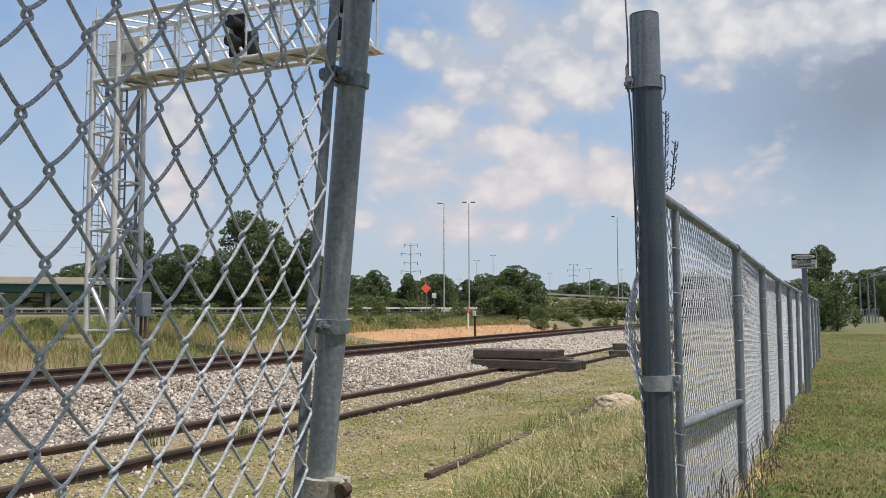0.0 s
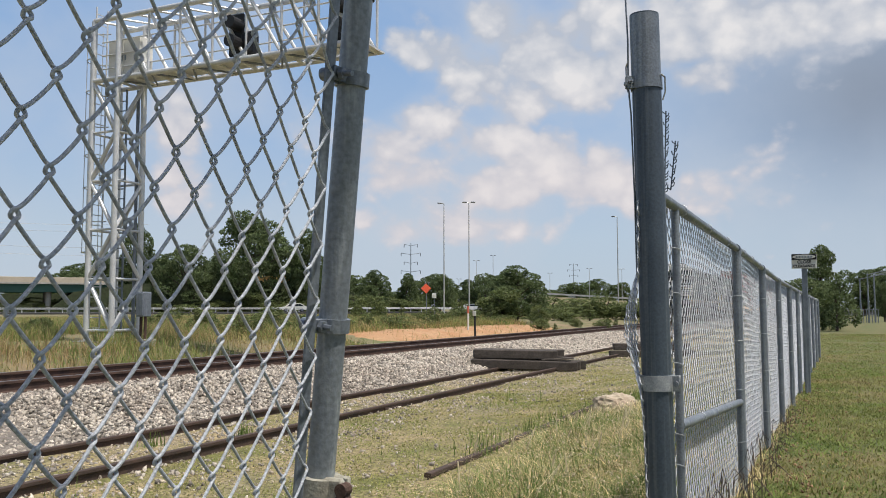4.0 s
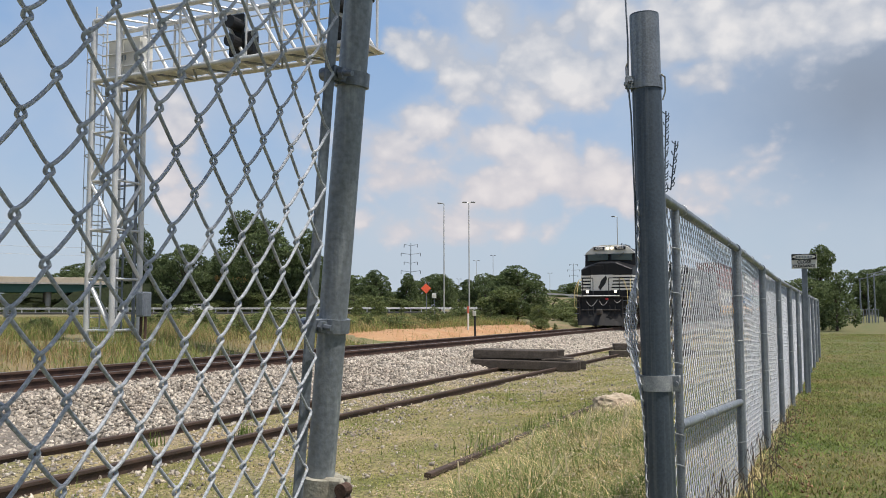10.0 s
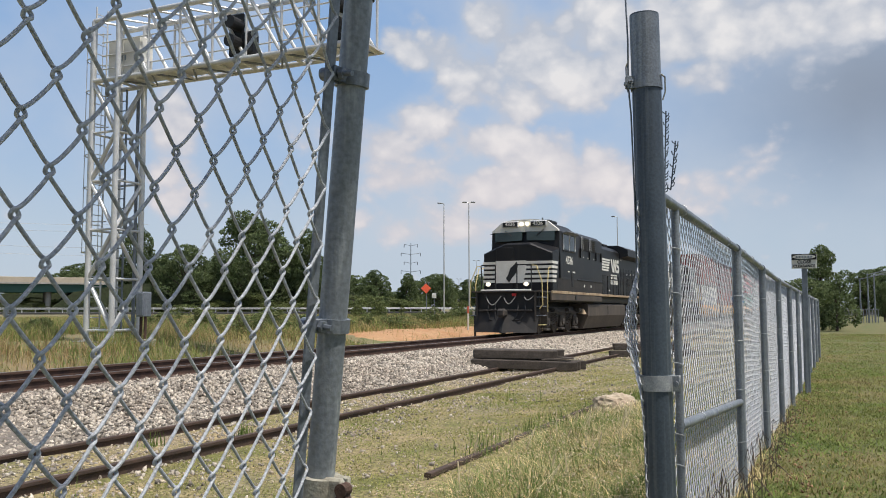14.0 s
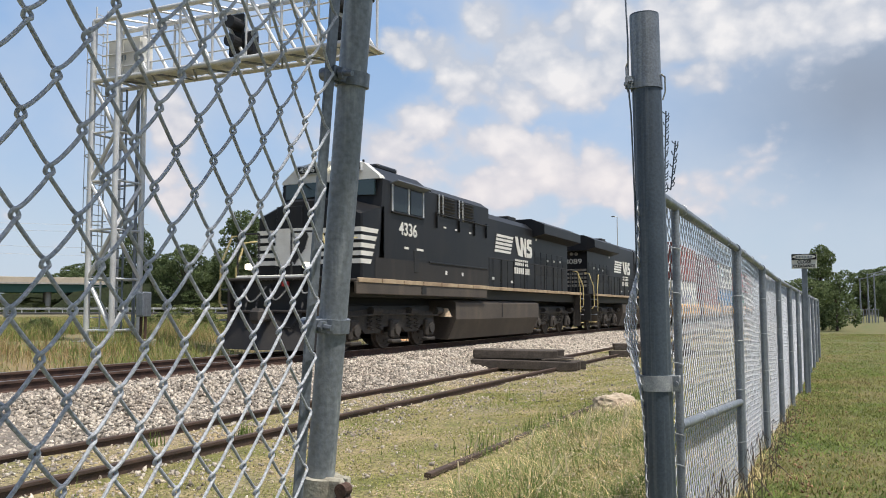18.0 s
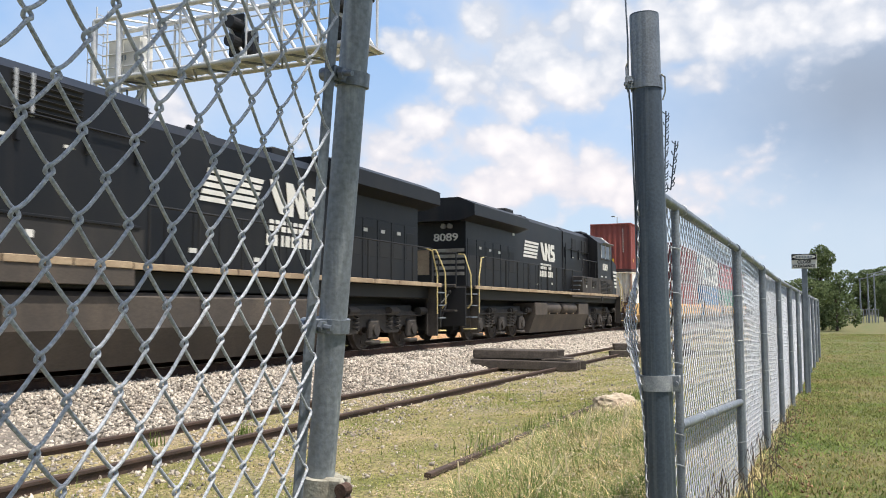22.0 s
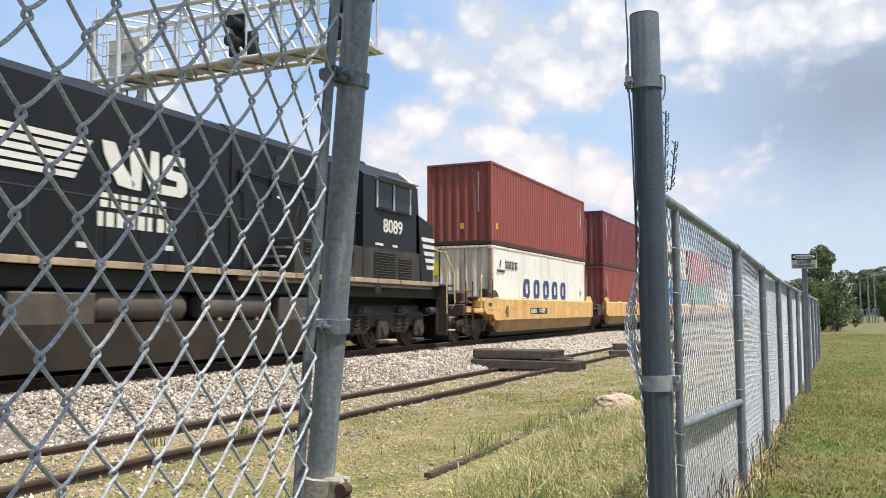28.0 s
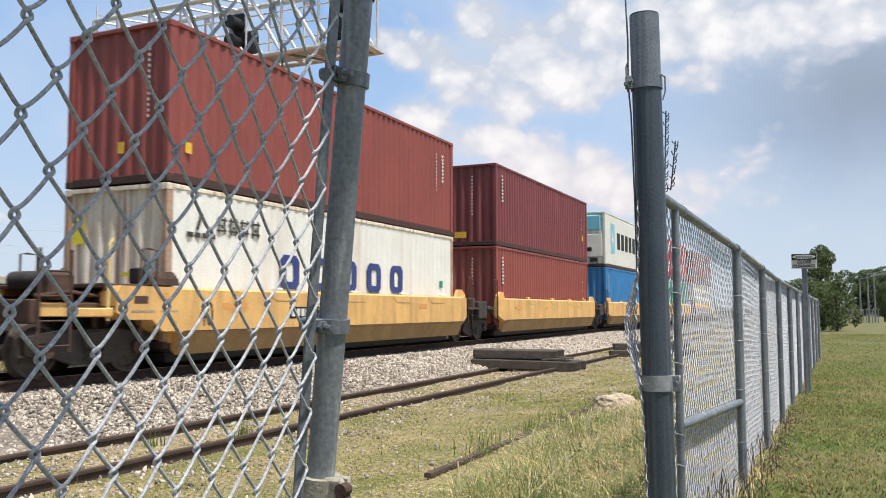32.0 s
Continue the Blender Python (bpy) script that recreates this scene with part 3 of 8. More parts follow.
# ---- signal bridge: lattice tower and arm of bright aluminium beyond the track ----
def bridge():
    B = thing("signal_bridge", "tall aluminium lattice signal tower with a truss arm over the track", "signal bridge")
    al = M["steel_white"]
    B.matrix_basis = pose(-19.07, 17.45, 0)
    Y0, Y1 = 0.0, 1.02
    X0, X1 = 0.0, 0.95
    ZB, ZD, ZT = 0.22, 7.72, 9.5
    legs = [(X0, Y0), (X1, Y0), (X0, Y1), (X1, Y1)]
    for x, y in legs:
        part("leg", Geo().tube((x, y, ZB), (x, y, ZT), 0.085, 12), al, B, smooth=True)
        part("foot_plate", Geo().box((x, y, ZB), (0.5, 0.5, 0.06)), al, B)
        part("footing", Geo().box((x, y, ZB - 0.3), (0.8, 0.8, 0.56), bev=0.03), M["concrete"], B, "concrete footing")
    zs = [0.55, 2.0, 3.4, 4.8, 6.2, ZD]
    pairs = [(0, 1), (2, 3), (0, 2), (1, 3)]
    for z in zs:
        for a, b in pairs:
            part("strut", Geo().tube((*legs[a], z), (*legs[b], z), 0.035, 8), al, B)
    for k in range(len(zs) - 1):
        for n, (a, b) in enumerate(pairs):
            p, q = (a, b) if (k + n) % 2 else (b, a)
            part("brace", Geo().tube((*legs[p], zs[k]), (*legs[q], zs[k + 1]), 0.055, 8), al, B)
    # arm
    XE = 8.8
    for y in (Y0, Y1):
        part("bottom_chord", Geo().tube((X0, y, ZD), (XE, y, ZD), 0.07, 10), al, B, smooth=True)
        part("top_chord", Geo().tube((X0, y, ZT), (XE, y, ZT), 0.075, 10), al, B, smooth=True)
        n = 7
        for k in range(n + 1):
            x = X1 + (XE - X1) * k / n
            part("upright", Geo().tube((x, y, ZD), (x, y, ZT), 0.035, 8), al, B)
            if k < n:
                x2 = X1 + (XE - X1) * (k + 1) / n
                part("brace", Geo().tube((x, y, ZT), (x2, y, ZD), 0.05, 8), al, B)
    for k in range(13):
        x = X0 + (XE - X0) * k / 12
        part("deck_beam", Geo().tube((x, Y0, ZD - 0.02), (x, Y1, ZD - 0.02), 0.04, 6), al, B)
        if k < 12:
            x2 = X0 + (XE - X0) * (k + 1) / 12
            part("deck_brace", Geo().tube((x, Y0 if k % 2 else Y1, ZD - 0.03), (x2, Y1 if k % 2 else Y0, ZD - 0.03), 0.03, 6), M["galv"], B)
            part("top_beam", Geo().tube((x, Y0, ZT), (x2, Y1, ZT), 0.03, 6), al, B)
    part("walkway", Geo().box(((X1 + XE) / 2, (Y0 + Y1) / 2, ZD + 0.06), (XE - X1, 0.72, 0.04)), al, B, "pale grating walkway")
    for z in (8.15, 8.55, 8.95):
        part("hand_rail", Geo().tube((X0, Y0 + 0.3, z), (XE, Y0 + 0.3, z), 0.022, 6), al, B)
    part("end_step", Geo().box((XE + 0.05, (Y0 + Y1) / 2, ZD), (0.2, 1.3, 0.05)), al, B)
    # pale sheet over the equipment on the tower top
    part("equipment_case", Geo().box((0.8, 0.62, 8.42), (1.25, 0.5, 1.2), bev=0.04), M["white"], B, "white equipment case")
    for dx in (-0.31, 0.31):
        cd = part("case_door", Geo().box((0.8 + dx, 0.36, 8.42), (0.58, 0.03, 1.08), bev=0.01), M["white"], B)
        part("latch", Geo().box((0.8 + dx * 0.2, 0.335, 8.42), (0.03, 0.03, 0.16), bev=0.006), M["galv"], cd)
    # signal heads hanging in the arm
    for x in (5.05, 8.3):
        h = part("signal_head", Geo().box((x, Y0 + 0.1, 8.42), (0.5, 0.1, 1.15), bev=0.12), M["black"], B, "black signal backboard")
        for k in range(2):
            part("hood", Geo().tube((x + 0.1, Y0 + 0.1, 8.15 + 0.5 * k), (x + 0.1, Y0 - 0.35, 8.15 + 0.5 * k), 0.17, 14), M["black"], h)
        part("signal_case", Geo().box((x + 0.35, Y0 + 0.2, 8.15), (0.4, 0.4, 0.62), bev=0.08), M["black"], B)
    # caged ladder on the far-left legs
    for dy in (0.0, 0.42):
        part("ladder_rail", Geo().tube((X0 - 0.32, 0.35 + dy, 0.4), (X0 - 0.32, 0.35 + dy, 10.1), 0.025, 6), al, B)
    for k in range(32):
        part("rung", Geo().tube((X0 - 0.32, 0.35, 0.6 + 0.3 * k), (X0 - 0.32, 0.77, 0.6 + 0.3 * k), 0.014, 5), al, B)
    for k in range(8):
        z = 2.8 + 0.95 * k
        part("cage_hoop", Geo().path([(X0 - 0.32 - 0.42 * math.sin(a), 0.56 - 0.36 * math.cos(a), z) for a in np.linspace(0, math.pi, 9)], 0.018, 5), al, B)
    for a in (0.6, 1.57, 2.5):
        part("cage_bar", Geo().tube((X0 - 0.32 - 0.42 * math.sin(a), 0.56 - 0.36 * math.cos(a), 2.8), (X0 - 0.32 - 0.42 * math.sin(a), 0.56 - 0.36 * math.cos(a), 9.5), 0.012, 5), al, B)
    # ladder and cables inside the tower
    for dx in (0.2, 0.55):
        part("inner_ladder_rail", Geo().tube((dx, 0.75, 0.4), (dx, 0.75, 7.6), 0.03, 6), M["galv"], B)
    for k in range(24):
        part("inner_rung", Geo().tube((0.2, 0.75, 0.6 + 0.29 * k), (0.55, 0.75, 0.6 + 0.29 * k), 0.018, 5), M["galv"], B)
    part("conduit", Geo().tube((0.8, 0.95, 0.3), (0.8, 0.95, 7.6), 0.05, 8), M["galv"], B)
    return B


M["concrete"] = mat("weathered_concrete", (0.42, 0.4, 0.36), 0.9, 0, (0.3, 0.28, 0.25), 1.5, 0.7, 0.2, 30, 0.3)
bridge()
bx = thing("trackside_cabinet", "grey metal relay cabinet on two rusty posts", "cabinet")
CX, CY = -17.05, 17.55
part("case", Geo().box((CX, CY, 1.28), (0.30, 0.3, 0.68), bev=0.02), M["galv"], bx)
part("door", Geo().box((CX, CY - 0.16, 1.28), (0.25, 0.02, 0.6), bev=0.008), M["galv"], bx)
for dx in (-0.08, 0.08):
    part("leg", Geo().tube((CX + dx, CY, -0.1), (CX + dx, CY, 0.98), 0.04, 8), M["rust"], bx)
part("footing", Geo().box((CX + 0.1, CY, 0.18), (0.4, 0.4, 0.3), bev=0.02), M["concrete"], bx)

# ---- train (a vehicle's own space: origin on the rail top, y runs back from the front coupler) ----
TRAIN = []   # (thing, distance behind the train's head, turned round)
WHEELS = []  # (wheelset, its pose in its truck, radius, sense)


def wheelset_geo(r):
    g = Geo()
    for sx in (-1, 1):
        rings = []
        for u, rr in ((0.70, r + 0.027), (0.725, r + 0.025), (0.74, r), (0.83, r - 0.008), (0.83, r - 0.07), (0.80, r - 0.09), (0.79, 0.16), (0.86, 0.13), (0.86, 0.02)):
            rings.append([(sx * u, rr * math.cos(2 * math.pi * k / 24), rr * math.sin(2 * math.pi * k / 24)) for k in range(24)])
        g.loft(rings)
        for k in range(5):
            a = 2 * math.pi * k / 5
            g.tube((sx * 0.80, 0.3 * r / 0.5 * math.cos(a), 0.3 * r / 0.5 * math.sin(a)), (sx * 0.812, 0.3 * r / 0.5 * math.cos(a), 0.3 * r / 0.5 * math.sin(a)), 0.05, 8)
    g.tube((-0.95, 0, 0), (0.95, 0, 0), 0.085, 12)
    return g


wheel_big = wheelset_geo(0.51).mesh("wheelset", M["wheel"], True)
wheel_small = wheelset_geo(0.42).mesh("wheelset", M["wheel"], True)


def loco_truck(parent, y):
    """Three-axle truck: side frames, boxes, springs, brake cylinders, wheelsets."""
    g = Geo()
    for sx in (-1, 1):
        prof = [(-2.55, 0.95), (-2.55, 0.62), (-2.3, 0.5), (-1.75, 0.62), (-1.45, 0.42), (-0.75, 0.42), (-0.45, 0.58), (0.45, 0.58), (0.75, 0.42), (1.45, 0.42), (1.75, 0.62), (2.3, 0.5), (2.55, 0.62), (2.55, 0.95), (1.2, 1.02), (-1.2, 1.02)]
        g.prism([(y + u, w) for u, w in prof], "x", sx * 1.02 - 0.06, sx * 1.02 + 0.06)
    g.box((0, y - 1.15, 0.75), (2.0, 0.35, 0.25), bev=0.03).box((0, y + 1.15, 0.75), (2.0, 0.35, 0.25), bev=0.03)
    truck = part("truck", g, M["loco_dirty"], parent, "dusty dark cast steel truck")
    for dy in (-1.35, 0.75, 2.75):
        part("traction_motor", Geo().box((0, y + dy, 0.6), (1.3, 0.8, 0.72), bev=0.12), M["black"], truck)
    part("bolster", Geo().box((0, y, 0.98), (2.0, 4.9, 0.34), bev=0.04), M["black"], truck)
    for sx in (-1, 1):
        for dy in (-2.1, 0.0, 2.1):
            b = Geo().box((sx * 1.12, y + dy, 0.52), (0.16, 0.46, 0.5), bev=0.05)
            b.tube((sx * 1.18, y + dy, 0.51), (sx * 1.26, y + dy, 0.51), 0.15, 14).box((sx * 1.13, y + dy, 0.2), (0.2, 0.5, 0.1), bev=0.03)
            part("axle_box", b, M["loco_dirty"], truck)
        for dy in (-2.75, -1.05, 1.05, 2.75):
            c = Geo().tube((sx * 1.16, y + dy - 0.28, 0.98), (sx * 1.16, y + dy + 0.12, 0.98), 0.11, 14).tube((sx * 1.16, y + dy + 0.12, 0.98), (sx * 1.16, y + dy + 0.26, 0.98), 0.07, 10)
            part("brake_cylinder", c, M["loco_dirty"], truck, smooth=True)
        for dy in (-1.3, -0.85, 0.85, 1.3):
            s = Geo()
            pts = [(sx * 1.14 + 0.07 * math.cos(a * 0.9), y + dy + 0.07 * math.sin(a * 0.9), 0.5 + a * 0.0145) for a in range(0, 29)]
            part("spring", s.path(pts, 0.018, 5), M["loco_dirty"], truck)
        part("brake_pipe", Geo().path([(sx * 1.2, y - 2.6, 0.85), (sx * 1.22, y - 1.0, 0.9), (sx * 1.22, y + 1.0, 0.9), (sx * 1.2, y + 2.6, 0.85)], 0.022, 6), M["loco_dirty"], truck)
    for dy in (-2.1, 0.0, 2.1):
        w = part("wheelset", wheel_big, None, truck, at=pose(0, y + dy, 0.51))
        WHEELS.append((w, (0, y + dy, 0.51), 0.51, parent))


def side_quad(x, pts, th=0.006):
    """A thin painted patch on a side wall at x: corners (y, z)."""
    return Geo().prism(pts, "x", x, x + (th if x > 0 else -th))


def front_quad(y, pts, th=0.006):
    return Geo().prism(pts, "y", y, y + th)


M["soiled_white"] = mat("soiled_white_paint", (0.36, 0.34, 0.29), 0.65, 0, (0.2, 0.175, 0.145), 3, 0.8, 0.15, 40, 0.05)
M["dusty_dark"] = mat("thin_dust_on_black", (0.026, 0.024, 0.023), 0.7, 0, (0.016, 0.0155, 0.016), 1.0, 0.8, 0.15, 40, 0.05, streak=((0.055, 0.045, 0.038), 0.5, (2.5, 2.5, 0.4)))
M["dusty"] = mat("road_dust_on_black", (0.047, 0.041, 0.037), 0.75, 0, (0.027, 0.025, 0.024), 1.2, 0.8, 0.2, 40, 0.08, streak=((0.10, 0.082, 0.068), 0.6, (2.5, 2.5, 0.5)))


def locomotive(number, reservoirs, label, face):
    L = thing("locomotive", label, "locomotive", "locomotives")
    lk, dk = M["loco"], M["loco_dirty"]
    # underframe and deck
    fr = Geo().box((0, 11.35, 1.5), (2.5, 20.6, 0.34), bev=0.02)
    frame_part = part("underframe", fr, M["black"], L, "black underframe")
    part("centre_sill", Geo().box((0, 11.35, 1.13), (1.0, 20.0, 0.5), bev=0.02), M["black"], L)
    for sx in (-1, 1):
        if face > 0:
            part("side_sill", Geo().box((sx * 1.5, 6.05, 1.53), (0.07, 8.3, 0.28), bev=0.01), M["brown"], L, "deep brown dusty side sill")
        else:
            part("side_sill", Geo().box((sx * 1.5, 6.6, 1.62), (0.06, 8.4, 0.12), bev=0.01), M["brown"], L, "brown soiled side sill")
        for a in range(7):
            part("sill_stripe", Geo().box((sx * 1.525, 2.55 + 1.17 * a, 1.72), (0.06, 1.13, 0.11), bev=0.008), M["tan"], L, "tan reflective sill stripe")
        for a in range(9):
            part("sill_stripe", Geo().box((sx * 1.52, 10.8 + 1.3 * a, 1.71), (0.06, 1.27, 0.11), bev=0.008), M["tan"], L, "tan reflective sill stripe")
        part("walkway", Geo().box((sx * 1.25, 16.1, 1.74), (0.5, 11.6, 0.05)), dk, L)
    part("front_deck", Geo().box((0, 1.5, 1.72), (2.9, 1.6, 0.06), bev=0.01), dk, L)
    part("rear_deck", Geo().box((0, 21.7, 1.72), (2.9, 0.9, 0.06), bev=0.01), dk, L)
    # nose: full width, gabled top
    def ring(y, hc, he, w=1.5):
        return [(-w, y, 1.76), (w, y, 1.76), (w, y, he), (0.55, y, hc), (-0.55, y, hc), (-w, y, he)]
    part("nose", Geo().loft([ring(2.18, 3.68, 3.30, 1.47), ring(2.24, 3.74, 3.34), ring(3.3, 3.86, 3.6)]), lk, L, "black nose")
    part("nose_door", Geo().box((-0.55, 2.165, 2.7), (0.75, 0.05, 1.75), bev=0.015), lk, L)
    # cab
    cabp = [(-1.5, 1.76), (1.5, 1.76), (1.5, 4.28), (1.0, 4.68), (0.5, 4.78), (-0.5, 4.78), (-1.0, 4.68), (-1.5, 4.28)]
    part("cab", Geo().loft([[(u, 3.0 if w < 3.5 else 3.0 + (w - 3.5) * 0.28, w) for u, w in cabp], [(u, 6.15, w) for u, w in cabp]]), lk, L, "black driving cab")
    # white band over the windscreen with number boards and headlights
    part("brow", Geo().prism([(-1.47, 4.29), (1.47, 4.29), (1.45, 4.36), (0.99, 4.73), (0.5, 4.82), (-0.5, 4.82), (-0.99, 4.73), (-1.45, 4.36)], "y", 3.12, 3.40), M["white"], L, "white painted band above the windscreen")
    for sx in (-1, 1):
        nb = part("number_board", Geo().box((sx * 0.62, 3.09, 4.62), (0.68, 0.12, 0.21), bev=0.03), M["black"], L, "black number board")
        part("board_rim", Geo().box((sx * 0.62, 3.10, 4.62), (0.73, 0.1, 0.26), bev=0.03), M["steel_white"], nb)
        words("numerals", number, 0.2, M["white"], nb, pose(sx * 0.62, 3.025, 4.62, 90, 0, 0), stretch=1.1, bold=0.004)
        part("headlight", Geo().tube((sx * 0.13, 3.14, 4.62), (sx * 0.13, 3.05, 4.62), 0.08, 14), M["lamp"] if face > 0 else M["lens"], L, "round headlamp", smooth=True)
        part("ditch_light", Geo().tube((sx * 0.8, 0.98, 2.02), (sx * 0.8, 0.86, 2.02), 0.078, 16), M["lamp"] if face > 0 else M["lens"], L, "round ditch lamp", smooth=True)
        # windscreen panes, wipers
        part("windscreen", Geo().prism([(0.1 * sx, 3.93), (1.32 * sx, 3.88), (1.32 * sx, 4.27), (0.1 * sx, 4.30)], "y", 3.09, 3.2), M["windscreen"], L, "dark windscreen glass")
        part("wiper", Geo().path([(sx * 0.85, 3.06, 4.36), (sx * 0.55, 3.04, 4.12)], 0.015, 5), M["black"], L)
        # side windows with metal frames and sunshade
        part("side_window", side_quad(sx * 1.5, [(3.75, 3.55), (4.55, 3.55), (4.55, 4.17), (3.75, 4.17)], 0.02), M["glass"], L, "dark cab side window")
        part("side_window", side_quad(sx * 1.5, [(4.75, 3.55), (5.45, 3.55), (5.45, 4.17), (4.75, 4.17)], 0.02), M["glass"], L, "dark cab side window")
        for yy in (3.7, 4.62, 5.5):
            part("window_frame", Geo().box((sx * 1.52, yy, 3.86), (0.04, 0.05, 0.7), bev=0.01), M["steel_white"], L, "bare metal window post")
        part("window_sill", Geo().box((sx * 1.53, 4.6, 3.5), (0.07, 1.9, 0.04), bev=0.01), M["loco"], L)
        part("sunshade", Geo().box((sx * 1.6, 4.6, 4.26), (0.26, 2.0, 0.03), m=Matrix.Rotation(radians(-16 * sx), 3, "Y")), M["galv"], L, "grey metal window awning")
        words("cab_numerals", number, 0.47, M["white"], L, pose(sx * 1.503, 4.63, 3.10, 90, 0, 90 if sx > 0 else -90), "white road number", stretch=1.12, bold=0.008)
        for k, yy in enumerate((4.4, 5.15)):
            part("small_lettering", side_quad(sx * 1.501, [(yy, 2.6), (yy + 0.25 + 0.15 * k, 2.6), (yy + 0.25 + 0.15 * k, 2.66), (yy, 2.66)]), M["white"], L, "tiny white lettering")
        if face > 0:
            part("cab_door", Geo().box((sx * 1.502, 5.1, 2.3), (0.03, 0.28, 0.6), bev=0.01), M["black"], L, "dark access panel")
        else:
            # louvred intakes low on the body side
            for yc, w_, za, zb in ((5.08, 1.1, 1.80, 2.45), (3.97, 0.73, 1.80, 2.34), (6.9, 0.66, 2.08, 2.38), (8.4, 0.5, 2.2, 2.48)):
                gr_ = part("intake_grille", side_quad(sx * 1.509, [(yc - w_ / 2, za), (yc + w_ / 2, za), (yc + w_ / 2, zb), (yc - w_ / 2, zb)], 0.004), M["black"], L, "dark louvred intake")
                n_ = round((zb - za) / 0.065)
                for j in range(n_):
                    part("slat", Geo().box((sx * 1.522, yc, za + (j + 0.5) * (zb - za) / n_), (0.03, w_, 0.022), m=Matrix.Rotation(radians(28 * sx), 3, "Y")), M["dusty"], gr_)
        part("lower_panel", side_quad(sx * 1.5015, [(2.85, 1.78), (10.4, 1.78), (10.4, 2.30), (2.85, 2.30)] if face > 0 else [(3.1, 1.78), (6.14, 1.78), (6.14, 2.52), (3.1, 2.52)], 0.004), M["dusty_dark"] if face > 0 else M["dusty"], L, "road-dusted lower body side")
    # auxiliary cab with louvres
    # (the second engine shows the side where a walkway passes a narrow body over a low louvred box)
    ax = 1.5 if face > 0 else 1.03
    za, zr = (4.3, 4.5) if face > 0 else (4.46, 4.68)
    aux = [(-ax, 1.76), (ax, 1.76), (ax, za), (ax - 0.28, zr), (0.28 - ax, zr), (-ax, za)]
    if face < 0:
        part("low_box", Geo().box((0, 7.55, 2.13), (3.0, 2.8, 0.78), bev=0.02), M["dusty"], L, "dusty low box under the raised walkway")
    body = part("auxiliary_cab", Geo().prism([(u, w) for u, w in aux], "y", 6.15, 10.45), lk, L, "black full-width equipment cab")
    for sx in (-1, 1):
        for k in range(2 if face > 0 else 0):
            y0 = 6.45 + 1.45 * k
            part("louvre_recess", side_quad(sx * (ax - 0.003), [(y0, 3.72), (y0 + 1.2, 3.72), (y0 + 1.2, 4.28), (y0, 4.28)], 0.012), M["black"], L)
            for j in range(6):
                part("louvre", Geo().box((sx * (ax + 0.015), y0 + 0.6, 3.78 + 0.09 * j), (0.05, 1.18, 0.03), m=Matrix.Rotation(radians(30 * sx), 3, "Y")), lk, L)
            part("louvre_post", Geo().box((sx * (ax + 0.03), y0 + 0.05, 4.0), (0.03, 0.035, 0.62)), M["steel_white"], L, "bright edge strip")
            part("louvre_post", Geo().box((sx * (ax + 0.03), y0 + 0.32, 4.0), (0.03, 0.035, 0.62)), M["steel_white"], L, "bright edge strip")
        part("roof_rail", Geo().tube((sx * (ax + 0.06), 6.3, 3.72), (sx * (ax + 0.06), 10.3, 3.72), 0.02, 6), lk, L)
        for yy in (6.4, 8.0, 9.2, 10.2):
            part("rail_post", Geo().box((sx * (ax + 0.03), yy, 3.55), (0.06, 0.08, 0.45)), lk, L)
        for yy in (6.9, 7.7, 8.8):
            part("marker_plate", side_quad(sx * ax, [(yy, 3.36), (yy + 0.16, 3.36), (yy + 0.16, 3.41), (yy, 3.41)]), M["white"], L, "small white plate")
        for yy in (7.0, 8.2):
            part("marker_plate", side_quad(sx * 1.5, [(yy, 2.02), (yy + 0.13, 2.02), (yy + 0.13, 2.13), (yy, 2.13)]), M["white"], L, "small white plate")
        if face > 0:
            part("body_ridge", Geo().box((sx * (ax + 0.01), 8.1, 2.33), (0.04, 4.4, 0.05), bev=0.01), lk, L)
        if face < 0:
            part("raised_handrail", Geo().path([(sx * 1.47, 10.5, 2.72), (sx * 1.47, 9.0, 2.72), (sx * 1.47, 8.75, 3.28), (sx * 1.47, 6.25, 3.30)], 0.021, 7), M["loco"], L, "black raised handrail")
            for yy in (6.5, 7.6, 8.7):
                part("stanchion", Geo().tube((sx * 1.47, yy, 2.5), (sx * 1.47, yy, 3.28), 0.022, 7), M["black"], L)
            for k in range(3):
                part("walkway_step", Geo().box((sx * 1.3, 9.15 + 0.22 * k, 2.3 - 0.2 * k), (0.38, 0.24, 0.04)), M["galv"], L, "grey steel walkway step")
            part("walkway", Geo().box((sx * 1.25, 9.75, 1.74), (0.5, 1.5, 0.05)), dk, L)
            for ya, yb in ((6.5, 6.85), (6.95, 7.35), (8.4, 9.05)):
                part("body_panel", Geo().box((sx * (ax + 0.012), (ya + yb) / 2, 3.95), (0.03, yb - ya, 0.62), bev=0.01), M["black"], L, "dark recessed body panel")
            part("tall_door", Geo().box((sx * (ax + 0.012), 9.7, 2.9), (0.025, 0.8, 2.1), bev=0.01), lk, L)
        part("step_pocket", Geo().box((sx * 1.54, 5.5, 1.53), (0.03, 0.28, 0.2)), M["black"], L)
    # long hood
    hs, ht = (4.15, 4.38) if face > 0 else (4.46, 4.66)
    hood = [(-1.0, 1.76), (1.0, 1.76), (1.0, hs), (0.74, ht), (-0.74, ht), (-1.0, hs)]
    part("long_hood", Geo().prism(hood, "y", 10.45, 16.6), lk, L, "black engine hood")
    part("radiator_hood", Geo().prism([(-1.0, 1.76), (1.0, 1.76), (1.0, 4.1), (-1.0, 4.1)], "y", 16.6, 21.4), lk, L, "black radiator hood")
    wing = [(-1.5, 4.0), (-1.02, 3.86), (1.02, 3.86), (1.5, 4.0), (1.5, 4.36), (0.95, 4.6), (-0.95, 4.6), (-1.5, 4.36)]
